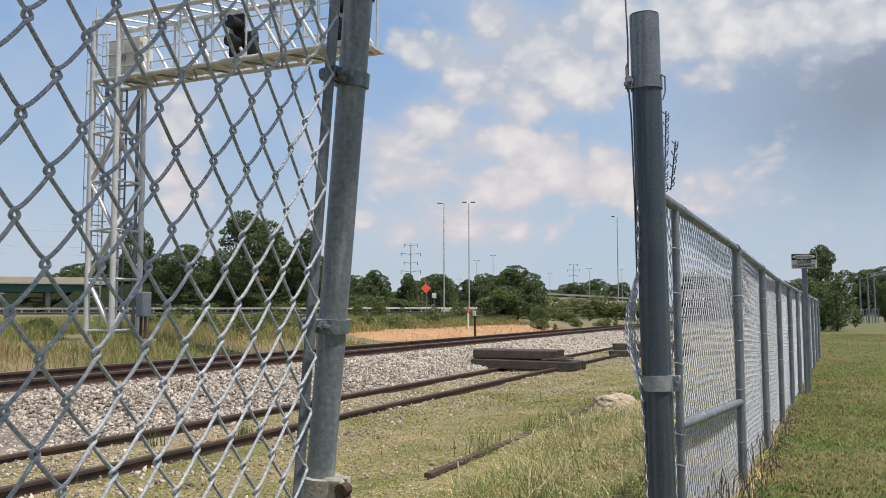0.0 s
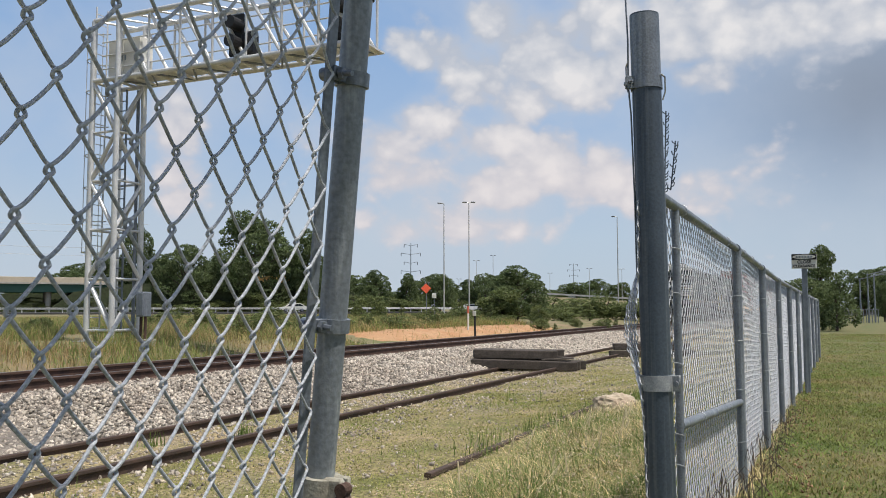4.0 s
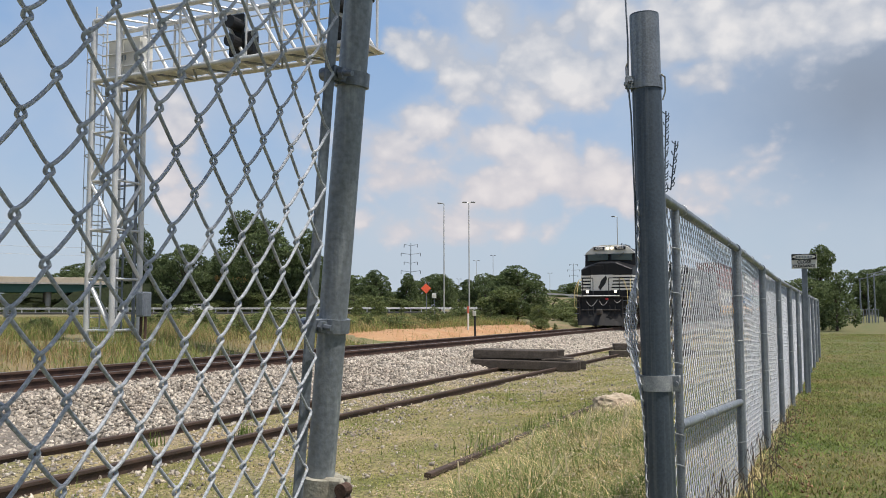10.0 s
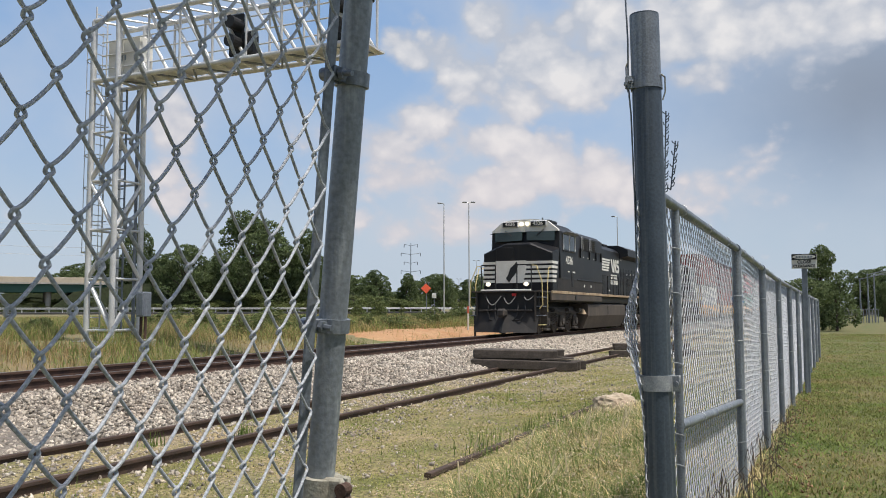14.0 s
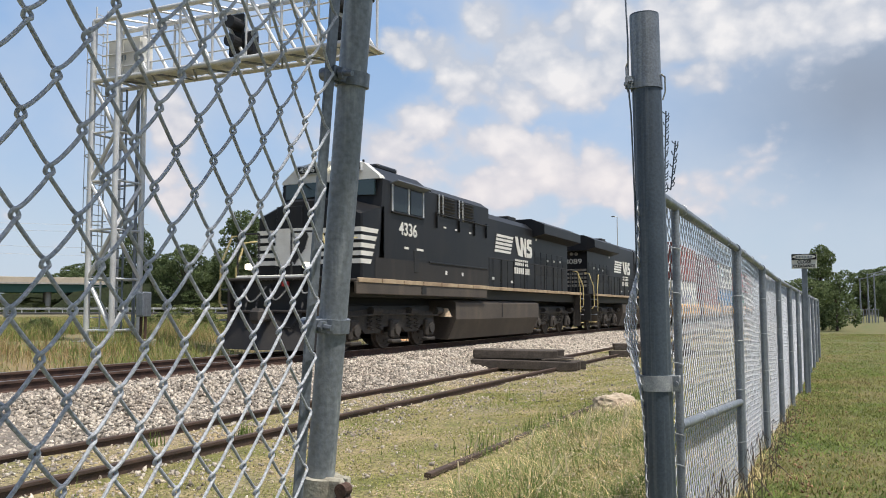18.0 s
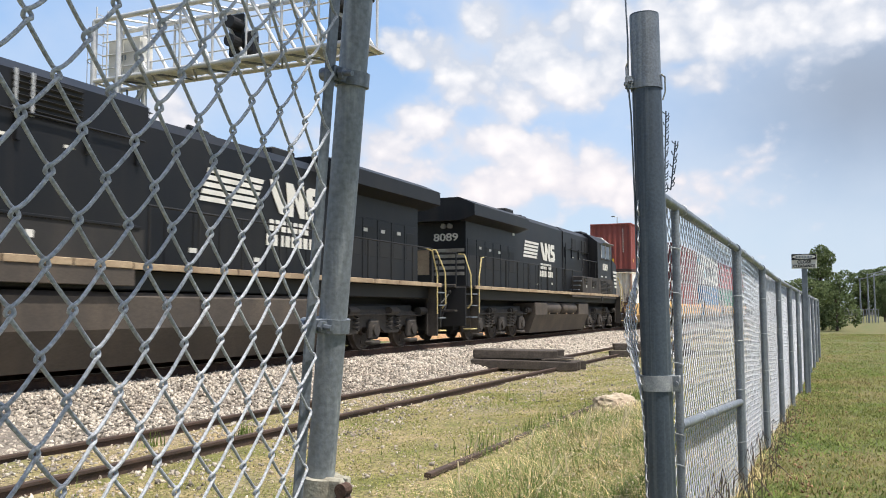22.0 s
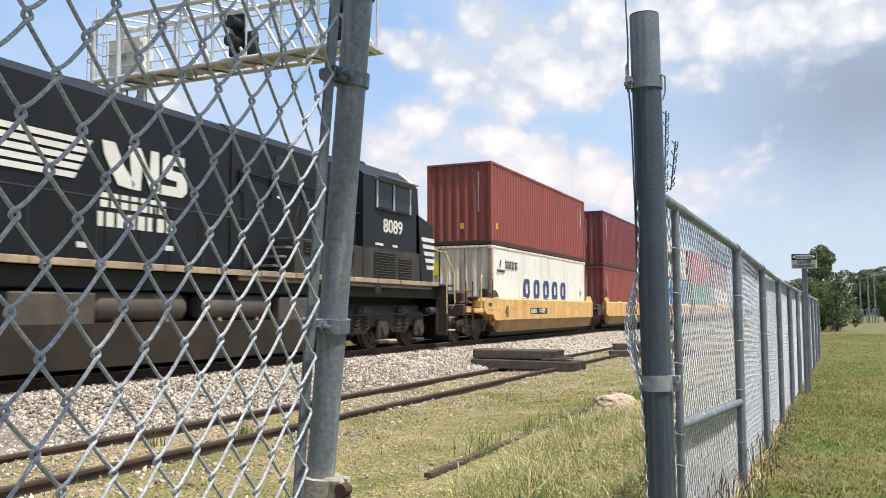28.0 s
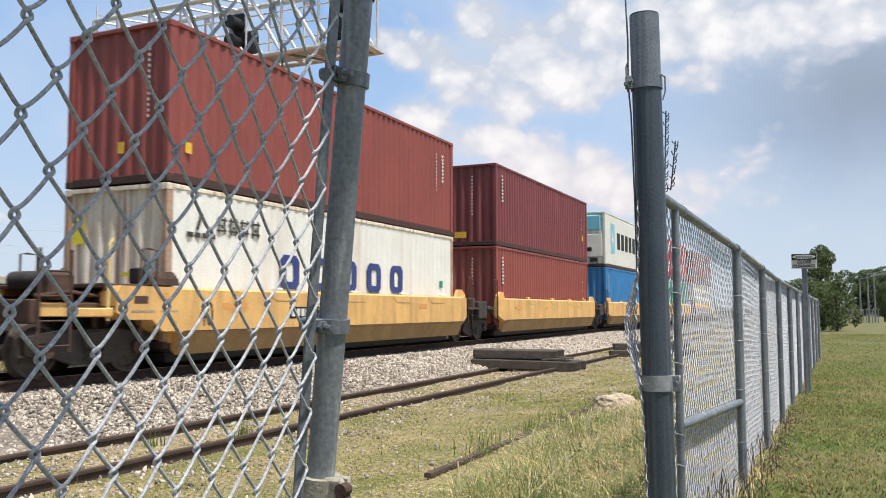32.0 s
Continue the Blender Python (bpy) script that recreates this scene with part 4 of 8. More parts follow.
    part("radiator_wing", Geo().prism(wing, "y", 16.5, 21.85), lk, L, "black overhanging radiator wings")
    if face > 0:
        part("hood_step", Geo().prism([(-1.3, 4.3), (1.3, 4.3), (0.9, 4.52), (-0.9, 4.52)], "y", 10.45, 10.75), lk, L)
    # doors on the hood sides
    for sx in (-1, 1):
        for k in range(8):
            y0 = 10.65 + 0.73 * k
            part("hood_door", Geo().box((sx * 1.003, y0 + 0.35, 2.3), (0.025, 0.69, 1.0), bev=0.008), lk, L)
        for k in range(6):
            y0 = 16.75 + 0.76 * k
            d = part("radiator_door", Geo().box((sx * 1.003, y0 + 0.36, 2.55), (0.025, 0.7, 1.55), bev=0.008), lk, L)
            part("grille", Geo().box((sx * 1.012, y0 + 0.36, 2.75), (0.02, 0.5, 0.75), bev=0.006), M["black"], d)
        for yy, zz in ((16.8, 3.75), (18.3, 2.98), (19.2, 3.0), (20.1, 3.02), (12.0, 2.05), (13.9, 1.98)):
            part("marker_plate", side_quad(sx * 1.02, [(yy, zz), (yy + 0.2, zz), (yy + 0.2, zz + 0.09), (yy, zz + 0.09)]), M["white"], L, "small white plate")
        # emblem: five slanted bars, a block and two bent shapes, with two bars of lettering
        e0 = 12.25 if face > 0 else 11.7
        for j in range(5):
            z0 = 3.04 + 0.138 * j
            y1 = e0 + 1.62 + 0.07 * j
            if sx > 0:
                q = [(e0 + 0.05 * j, z0), (y1, z0), (y1 + 0.06, z0 + 0.092), (e0 + 0.05 * j + 0.04, z0 + 0.092)]
            else:
                q = [(e0 + 4.1 - u, w) for u, w in ((0.05 * j, z0), (1.62 + 0.07 * j, z0), (1.68 + 0.07 * j, z0 + 0.092), (0.05 * j + 0.04, z0 + 0.092))]
            part("emblem_bar", side_quad(sx * 1.017, q), M["white"], L, "white slanted emblem bar")
        def em(pts):
            return [(e0 + u if sx > 0 else e0 + 4.1 - u, 3.0 + (w - 3.0) * (0.86 if w > 3.0 else 0.94)) for u, w in pts]
        part("emblem_block", side_quad(sx * 1.017, em([(2.15, 3.86), (2.42, 3.86), (2.62, 3.45), (2.86, 3.14), (2.80, 3.02), (2.5, 3.06), (2.36, 3.3), (2.2, 3.6)])), M["white"], L, "white emblem shape")
        part("emblem_block", side_quad(sx * 1.017, em([(2.82, 3.02), (3.0, 3.02), (3.02, 3.5), (3.26, 3.02), (3.44, 3.02), (3.40, 3.86), (3.22, 3.86), (3.2, 3.42), (2.98, 3.86), (2.72, 3.86)])), M["white"], L, "white emblem shape")
        part("emblem_block", side_quad(sx * 1.017, em([(3.48, 3.02), (4.0, 3.02), (4.12, 3.14), (4.12, 3.42), (4.0, 3.53), (3.74, 3.55), (3.74, 3.66), (4.05, 3.66), (4.05, 3.86), (3.62, 3.86), (3.5, 3.76), (3.5, 3.46), (3.62, 3.36), (3.86, 3.34), (3.86, 3.22), (3.48, 3.22)])), M["white"], L, "white emblem shape")
        for r_, (ya, yb) in enumerate(((2.15, 3.65), (2.05, 3.85))):
            n_ = 7 if r_ == 0 else 8
            for j in range(n_):
                w_ = (yb - ya) / n_
                z0 = 2.64 - 0.33 * r_
                part("lettering_bar", side_quad(sx * 1.017, em([(ya + w_ * j, z0), (ya + w_ * (j + 0.72), z0), (ya + w_ * (j + 0.72), z0 + 0.25), (ya + w_ * j, z0 + 0.25)])), M["white"], L, "white lettering block")
        # walkway handrail
        pts = [(sx * 1.47, 10.5, 2.72)] + [(sx * 1.47, 10.5 + 1.2 * k, 2.72) for k in range(1, 10)]
        part("handrail", Geo().path(pts, 0.021, 7), M["black"], L, "black pipe handrail")
        for k in range(10):
            part("stanchion", Geo().tube((sx * 1.47, 10.55 + 1.2 * k, 1.72), (sx * 1.47, 10.55 + 1.2 * k, 2.72), 0.024, 7), M["black"], L)
        # front and rear step wells with painted grabs
        for y0, yd, nm in ((0.75, 1, "front"), (22.2, -1, "rear")):
            for k in range(4):
                part("step", Geo().box((sx * 1.38, y0 + yd * (0.22 + 0.03 * k), 0.42 + 0.36 * k), (0.3, 0.42, 0.035)), M["rope"] if k == 0 else M["galv"], L, "worn steel step")
            part("step_well", Geo().box((sx * 1.22, y0 + yd * 0.32, 1.0), (0.05, 0.72, 1.35)), dk, L)
            part("step_side", Geo().box((sx * 1.38, y0 + yd * 0.6, 0.98), (0.3, 0.05, 1.4)), dk, L)
            part("grab_rail", Geo().path([(sx * 1.05, y0 + yd * 0.1, 2.75), (sx * 1.25, y0 + yd * 0.1, 2.74), (sx * 1.5, y0 + yd * 0.02, 2.1), (sx * 1.52, y0 + yd * 0.02, 1.2), (sx * 1.4, y0 + yd * 0.0, 1.05)], 0.02, 7), M["rope"], L, "yellow grab rail")
            part("grab_rail", Geo().path([(sx * 1.45, y0 + yd * 1.3, 2.72), (sx * 1.5, y0 + yd * 0.9, 2.66), (sx * 1.53, y0 + yd * 0.62, 2.0), (sx * 1.53, y0 + yd * 0.62, 0.9)], 0.02, 7), M["rope"], L, "yellow grab rail")
    # nose stripes and patch, also on the rear of the hood
    for j in range(5):
        z0 = 2.12 + 0.19 * j
        for sx in (-1, 1):
            a, b = (0.42, 1.5) if sx > 0 else (-1.5, -0.95)
            part("nose_stripe", front_quad(2.150, [(a - (0.25 - 0.05 * j if sx > 0 else 0), z0), (b, z0), (b, z0 + 0.11), (a - (0.25 - 0.05 * j if sx > 0 else 0), z0 + 0.11)], 0.03), M["white"], L, "white nose stripe")
            part("nose_stripe", side_quad(sx * 1.497, [(2.17, z0), (2.62 + 0.08 * j, z0), (2.68 + 0.08 * j, z0 + 0.11), (2.17, z0 + 0.11)], 0.008), M["white"], L, "white nose stripe")
        part("rear_stripe", front_quad(21.40, [(-0.95, z0), (0.1, z0), (0.1, z0 + 0.11), (-0.95, z0 + 0.11)], 0.01), M["soiled_white"], L, "white hood-end stripe")
    part("nose_patch", front_quad(2.120, [(-0.92, 2.1), (0.25, 2.1), (0.38, 2.6), (0.38, 3.02), (-0.92, 3.02)], 0.02), M["white"], L, "white nose emblem panel")
    part("nose_emblem", front_quad(2.112, [(-0.35, 2.12), (-0.22, 2.3), (-0.05, 2.5), (0.05, 2.8), (-0.02, 2.98), (-0.12, 2.86), (-0.3, 2.7), (-0.38, 2.45), (-0.48, 2.3)], 0.004), M["black"], L, "dark emblem shape")
    part("rear_patch", front_quad(21.40, [(0.3, 2.15), (0.75, 2.15), (0.75, 3.0), (0.3, 3.0)], 0.01), M["tan"], L, "soiled emblem panel")
    words("rear_number", number, 0.34, M["white"], L, pose(-0.3, 21.41, 3.35, 90, 0, 180), "white road number", stretch=1.3, bold=0.006)
    for sx in (-1, 1):
        part("rear_light", Geo().tube((sx * 0.11 - 0.35, 21.4, 3.72), (sx * 0.11 - 0.35, 21.5, 3.72), 0.085, 12), M["lens"], L, "round unlit lamp", smooth=True)
    # handrails round the porches
    for yf in (0.82, 22.3):
        for xx in (-1.05, -0.45, 0.45, 1.05):
            part("porch_post", Geo().tube((xx, yf, 1.74), (xx, yf, 2.78), 0.025, 7), M["black"], L)
        for xa, xb in ((-1.05, -0.45), (0.45, 1.05)):
            part("porch_rail", Geo().tube((xa, yf, 2.78), (xb, yf, 2.78), 0.025, 7), M["black"], L)
        part("anticlimber", Geo().box((0, yf, 1.75), (2.1, 0.12, 0.12), bev=0.02), M["white"] if yf < 5 else M["dusty"], L, "dirty anticlimber edge")
        sgn = -1 if yf < 5 else 1
        part("pilot_plate", Geo().box((0, yf + 0.08 * -sgn, 1.1), (2.7, 0.06, 1.2), bev=0.015), M["black"], L)
        cp = Geo().box((0, yf + sgn * 0.25, 0.88), (0.26, 0.7, 0.24), bev=0.05)
        cp.box((0.06, yf + sgn * 0.68, 0.88), (0.36, 0.26, 0.34), bev=0.08)
        part("coupler", cp, M["loco_dirty"], L, "dark rusty knuckle coupler")
        for xx in (-0.75, -0.45, 0.5, 0.8):
            part("air_hose", Geo().path([(xx, yf + sgn * 0.02, 1.25), (xx + 0.05, yf + sgn * 0.2, 0.9), (xx * 0.8, yf + sgn * 0.26, 0.6), (xx * 0.5, yf + sgn * 0.22, 0.62)], 0.025, 6), M["black"], L)
        for xa, xb, zz in ((-0.85, -0.2, 1.2), (-0.1, 0.42, 1.24), (0.75, 1.15, 1.38)):
            part("jumper_cable", Geo().path([(xa + (xb - xa) * f, yf + sgn * (0.04 + 0.14 * math.sin(math.pi * f)), 1.55 - (1.55 - zz) * math.sin(math.pi * f)) for f in np.linspace(0, 1, 13)], 0.019, 6), M["hose"], L, "looped pale jumper cable")
            part("hose_bracket", Geo().box((xa, yf + sgn * 0.05, 1.55), (0.1, 0.1, 0.1), bev=0.02), M["black"], L)
        part("pilot_step", Geo().box((0, yf + sgn * 0.12, 0.98), (2.2, 0.2, 0.06), bev=0.01), M["loco_dirty"], L)
        part("cable_socket", Geo().box((0.35, yf + sgn * 0.06, 1.6), (0.17, 0.1, 0.11), bev=0.02), M["red"], L, "red cable socket")
    part("plow", Geo().loft([[(-1.35, 0.86, 0.95), (0, 0.62, 0.95), (1.35, 0.86, 0.95), (1.35, 0.92, 0.95), (0, 0.7, 0.95), (-1.35, 0.92, 0.95)], [(-1.3, 0.62, 0.12), (0, 0.28, 0.12), (1.3, 0.62, 0.12), (1.3, 0.68, 0.12), (0, 0.36, 0.12), (-1.3, 0.68, 0.12)]]), M["dusty_dark"], L, "dark dusty snow plow blade")
    # roof: exhaust, horns, fans
    part("exhaust", Geo().box((0.0, 15.7, ht + 0.12), (0.9, 0.85, 0.26), bev=0.03), M["black"], L)
    part("horn_bracket", Geo().box((0.05, 13.5, ht + 0.06), (0.5, 0.2, 0.14), bev=0.02), M["black"], L)
    for xx, zz, rr in ((0.22, 0.14, 0.1), (-0.12, 0.16, 0.09), (0.05, 0.24, 0.08)):
        part("horn", Geo().tube((xx, 13.6, ht + zz), (xx, 13.0, ht + zz), 0.04, 8, rr), M["black"], L)
    part("air_conditioner", Geo().box((0.1, 4.9, 4.83), (1.3, 1.1, 0.16), bev=0.05), lk, L)
    part("antenna", Geo().tube((0.55, 3.9, 4.75), (0.55, 3.9, 4.95), 0.03, 8), M["black"], L)
    for yy in (17.8, 19.2, 20.6):
        part("radiator_fan", Geo().tube((0, yy, 4.58), (0, yy, 4.66), 0.6, 20), M["black"], L)
    # fuel tank and gear below the frame
    tk = [(-1.42, 1.22), (-1.42, 0.72), (-1.15, 0.12), (1.15, 0.12), (1.42, 0.72), (1.42, 1.22), (1.3, 1.3), (-1.3, 1.3)]
    if not reservoirs:
        tank = part("fuel_tank", Geo().prism(tk, "y", 7.95, 15.9), M["brown"], L, "long dusty brown fuel tank")
        for sx in (-1, 1):
            part("tank_seam", Geo().box((sx * 1.42, 11.9, 1.0), (0.03, 0.06, 0.46)), M["black"], tank)
            part("bell", Geo().tube((sx * 1.25, 7.55, 0.8), (sx * 1.25, 7.55, 1.05), 0.2, 14, 0.08), M["tan"], L, "pale bell", smooth=True)
    else:
        low = [(-1.42, 0.82), (-1.15, 0.12), (1.15, 0.12), (1.42, 0.82)]
        tank = part("fuel_tank", Geo().prism(low, "y", 7.75, 15.6), M["brown"], L, "dusty brown fuel tank")
        part("tank_end", Geo().box((0, 8.55, 1.03), (2.84, 1.6, 0.5), bev=0.03), M["brown"], tank)
        part("tank_end", Geo().box((0, 14.8, 1.03), (2.84, 1.5, 0.5), bev=0.03), M["brown"], tank)
        part("tank_core", Geo().box((0, 11.7, 1.03), (1.7, 4.8, 0.5)), M["brown"], tank)
        for sx in (-1, 1):
            for y0 in (9.5, 11.95):
                part("air_reservoir", Geo().loft([[(sx * 1.16 + rr * math.cos(2 * math.pi * k / 16), yy, 1.06 + rr * math.sin(2 * math.pi * k / 16)) for k in range(16)] for yy, rr in ((y0, 0.02), (y0 + 0.04, 0.18), (y0 + 0.14, 0.25), (y0 + 1.96, 0.25), (y0 + 2.06, 0.18), (y0 + 2.1, 0.02))]), M["brown"], L, "brown cylindrical air tank", smooth=True)
                for dy in (0.5, 1.6):
                    part("tank_bracket", Geo().box((sx * 1.3, y0 + dy, 0.84), (0.1, 0.09, 0.1)), M["tan"], L)
    loco_truck(L, 4.55)
    loco_truck(L, 18.6)
    return L


L1 = locomotive("4336", False, "black diesel locomotive with white stripes leading the freight train", 1)
L2 = locomotive("8089", True, "black diesel locomotive running backwards behind the lead engine", -1)
TRAIN += [(L1, 0.0, False), (L2, 46.3, True)]


# ---- containers ----
def corrugated_side(x, y0, y1, z0, z1, pitch=0.278, depth=0.036, sx=1):
    """Trapezoid corrugation of a side wall, running upright."""
    g = Geo()
    n = max(1, round((y1 - y0) / pitch))
    p = (y1 - y0) / n
    line = []
    for k in range(n):
        a = y0 + k * p
        line += [(a, 0), (a + 0.25 * p, 0), (a + 0.5 * p, -depth), (a + 0.75 * p, -depth)]
    line.append((y1, 0))
    vs = [(x + sx * d, yy, z) for z in (z0, z1) for yy, d in line]
    m = len(line)
    return g.add(vs, [(k, k + 1, m + k + 1, m + k) for k in range(m - 1)])


def corrugated_end(y, x0, x1, z0, z1, depth=0.045, sy=-1, pitch=0.30):
    g = Geo()
    n = max(1, round((x1 - x0) / pitch))
    p = (x1 - x0) / n
    line = []
    for k in range(n):
        a = x0 + k * p
        line += [(a, 0), (a + 0.25 * p, 0), (a + 0.5 * p, -depth), (a + 0.75 * p, -depth)]
    line.append((x1, 0))
    vs = [(xx, y + sy * d, z) for z in (z0, z1) for xx, d in line]
    m = len(line)
    return g.add(vs, [(k, k + 1, m + k + 1, m + k) for k in range(m - 1)])


CL, CW, CH = 12.192, 2.438, 2.86


M["rail_dark"] = mat("rusted_dark_rail", (0.075, 0.035, 0.03), 0.8, 0, (0.045, 0.026, 0.024), 3, 0.8, 0.2, 40, 0.1)


M["rusty_post"] = mat("rust_stained_post", (0.36, 0.20, 0.13), 0.8, 0, (0.55, 0.45, 0.35), 2.5, 0.7, 0.25, 40, 0.15, streak=((0.16, 0.055, 0.035), 0.8, (8, 8, 0.6)))


def container(material, label, marks, frame_mat=None, smooth_side=False, depth=0.036):
    """A 40-foot box: rails, posts, corrugated walls, castings, doors at the rear, marks."""
    C = thing("shipping_container", label, "container", "stacked containers")
    fm = frame_mat or material
    hw = CW / 2
    for sx in (-1, 1):
        part("bottom_rail", Geo().box((sx * (hw - 0.03), CL / 2, 0.08), (0.06, CL - 0.3, 0.16), bev=0.008), M["rail_dark"], C, "dark rusted bottom rail")
        part("top_rail", Geo().box((sx * (hw - 0.03), CL / 2, CH - 0.04), (0.06, CL - 0.3, 0.08), bev=0.008), fm, C)
        if smooth_side:
            w = Geo().box((sx * (hw - 0.03), CL / 2, CH / 2), (0.03, CL - 0.3, CH - 0.2))
            part("side_wall", w, material, C)
        else:
            part("side_wall", corrugated_side(sx * (hw - 0.012), 0.12, CL - 0.12, 0.15, CH - 0.07, depth=depth, sx=sx), material, C)
        for yy in (0.08, CL - 0.08):
            part("corner_post", Geo().box((sx * (hw - 0.06), yy, CH / 2), (0.12, 0.16, CH - 0.24), bev=0.012), M["rusty_post"] if frame_mat else fm, C)
            for zz in (0.06, CH - 0.06):
                part("corner_casting", Geo().box((sx * (hw - 0.08), yy, zz), (0.17, 0.18, 0.12), bev=0.012), fm if zz > 1 else M["rail_dark"], C)
    for yy, sy in ((0.04, -1),):
        part("end_wall", corrugated_end(0.05, -hw + 0.1, hw - 0.1, 0.15, CH - 0.07, sy=sy), frame_mat or material, C)
    for k in (-1, 1):
        d = part("door", Geo().box((k * 0.56, CL - 0.05, CH / 2), (1.08, 0.05, CH - 0.26), bev=0.01), material, C)
        for j in (0.25, 0.8):
            part("lock_rod", Geo().tube((k * j, CL - 0.01, 0.15), (k * j, CL - 0.01, CH - 0.15), 0.018, 7), M["galv"], d)
    for yy in (0.05, CL - 0.05):
        for zz in (0.08, CH - 0.04):
            part("end_beam", Geo().box((0, yy, zz), (CW - 0.3, 0.09, 0.14 if zz < 1 else 0.08), bev=0.008), fm if zz > 1 else M["rail_dark"], C)
    part("roof", Geo().box((0, CL / 2, CH - 0.03), (CW - 0.12, CL - 0.2, 0.02)), material, C)
    part("floor", Geo().box((0, CL / 2, 0.13), (CW - 0.12, CL - 0.2, 0.04)), M["black"], C)
    marks(C)
    return C


def column_marks(C, y, z0, z1, n, x=CW / 2 + 0.004, w=0.09):
    """An upright row of small white characters, as blocks."""
    for k in range(n):
        z = z1 - (z1 - z0) * k / n
        part("lettering_bar", side_quad(x, [(y, z - 0.07), (y + w * (0.6 + 0.4 * ((k * 7) % 3) / 2), z - 0.07), (y + w, z), (y, z)]), M["white"], C, "small white lettering block")


def end_marks(C, x, z0, z1, n):
    for k in range(n):
        z = z1 - (z1 - z0) * k / n
        part("lettering_bar", front_quad(-0.008, [(x, z - 0.05), (x + 0.05, z - 0.05), (x + 0.05, z), (x, z)], 0.004), M["white"], C, "small white lettering block")


def marks_red(C):
    part("label_plate", side_quad(CW / 2 + 0.002, [(0.42, 0.55), (0.58, 0.55), (0.58, 0.75), (0.42, 0.75)]), M["sticker"], C, "yellow warning label")
    part("label_plate", front_quad(-0.006, [(0.05, 0.55), (0.2, 0.55), (0.2, 0.76), (0.05, 0.76)]), M["sticker"], C, "yellow warning label")
    end_marks(C, 0.72, 1.1, 2.5, 14)
    column_marks(C, 11.35, 1.5, 2.35, 8, w=0.12)
    column_marks(C, 10.95, 1.2, 2.35, 11, w=0.04)


def marks_maroon(C):
    column_marks(C, 0.55, 1.5, 2.5, 8, w=0.16)
    end_marks(C, 0.3, 1.0, 2.45, 12)
    part("label_plate", front_quad(-0.006, [(-0.35, 0.28), (0.1, 0.28), (0.1, 0.5), (-0.35, 0.5)]), M["sticker"], C, "yellow warning label")
    part("label_plate", side_quad(CW / 2 + 0.002, [(11.2, 0.95), (11.38, 0.95), (11.38, 1.2), (11.2, 1.2)]), M["sticker"], C, "yellow warning label")
    column_marks(C, 11.2, 1.35, 1.95, 3, w=0.05)


def marks_cosco(C):
    x = CW / 2 + 0.004
    # five large rounded navy blocks, slanted blocks of small lettering
    for k in range(5):
        y0 = 3.3 + 1.21 * k
        ring = [(0.12, 0), (0.58, 0), (0.7, 0.12), (0.7, 0.60), (0.58, 0.72), (0.12, 0.72), (0, 0.60), (0, 0.12)]
        hole = [(0.26, 0.16), (0.44, 0.16), (0.48, 0.22), (0.48, 0.5), (0.44, 0.56), (0.26, 0.56), (0.22, 0.5), (0.22, 0.22)]
        g = Geo()
        vs = [(x, y0 + u, 1.09 + w) for u, w in ring] + [(x, y0 + u, 1.09 + w) for u, w in hole]
        g.add(vs, [(j, (j + 1) % 8, 8 + (j + 1) % 8, 8 + j) for j in range(8)])
        part("emblem_block", g, M["navy"], C, "large navy emblem shape")
    for k in range(4):
        y0 = 1.3 + 0.34 * k
        for a, b, c, d in ((0, 0.04, 0.28, 0.08), (0, 0.24, 0.28, 0.28), (0.04, 0.0, 0.08, 0.32), (0.2, 0.0, 0.24, 0.32), (0.11, 0.1, 0.17, 0.16)):
            part("lettering_bar", side_quad(x, [(y0 + a, 2.08 + b), (y0 + c, 2.08 + b), (y0 + c, 2.08 + d), (y0 + a, 2.08 + d)]), M["loco_dirty"], C, "grey lettering block")
    for k in range(4):
        part("lettering_bar", side_quad(x, [(0.5 + 0.2 * k, 1.96), (0.66 + 0.2 * k, 1.96), (0.66 + 0.2 * k, 2.05), (0.5 + 0.2 * k, 2.05)]), M["loco_dirty"], C, "grey lettering block")
    part("lettering_bar", side_quad(x, [(0.72, 2.1), (0.8, 2.1), (0.92, 2.4), (0.84, 2.4)]), M["loco_dirty"], C, "grey lettering block")
    part("lettering_bar", side_quad(x, [(11.2, 1.3), (11.4, 1.3), (11.4, 1.5), (11.2, 1.5)]), M["green_box"], C, "small green mark")
    part("label_plate", front_quad(-0.006, [(-1.0, 1.85), (-0.72, 1.85), (-0.72, 2.35), (-1.0, 2.35)]), M["bright_yellow"], C, "bright yellow label")
    part("label_plate", front_quad(-0.006, [(0.2, 1.25), (0.42, 1.25), (0.42, 1.32), (0.2, 1.32)]), M["bright_yellow"], C, "bright yellow label")


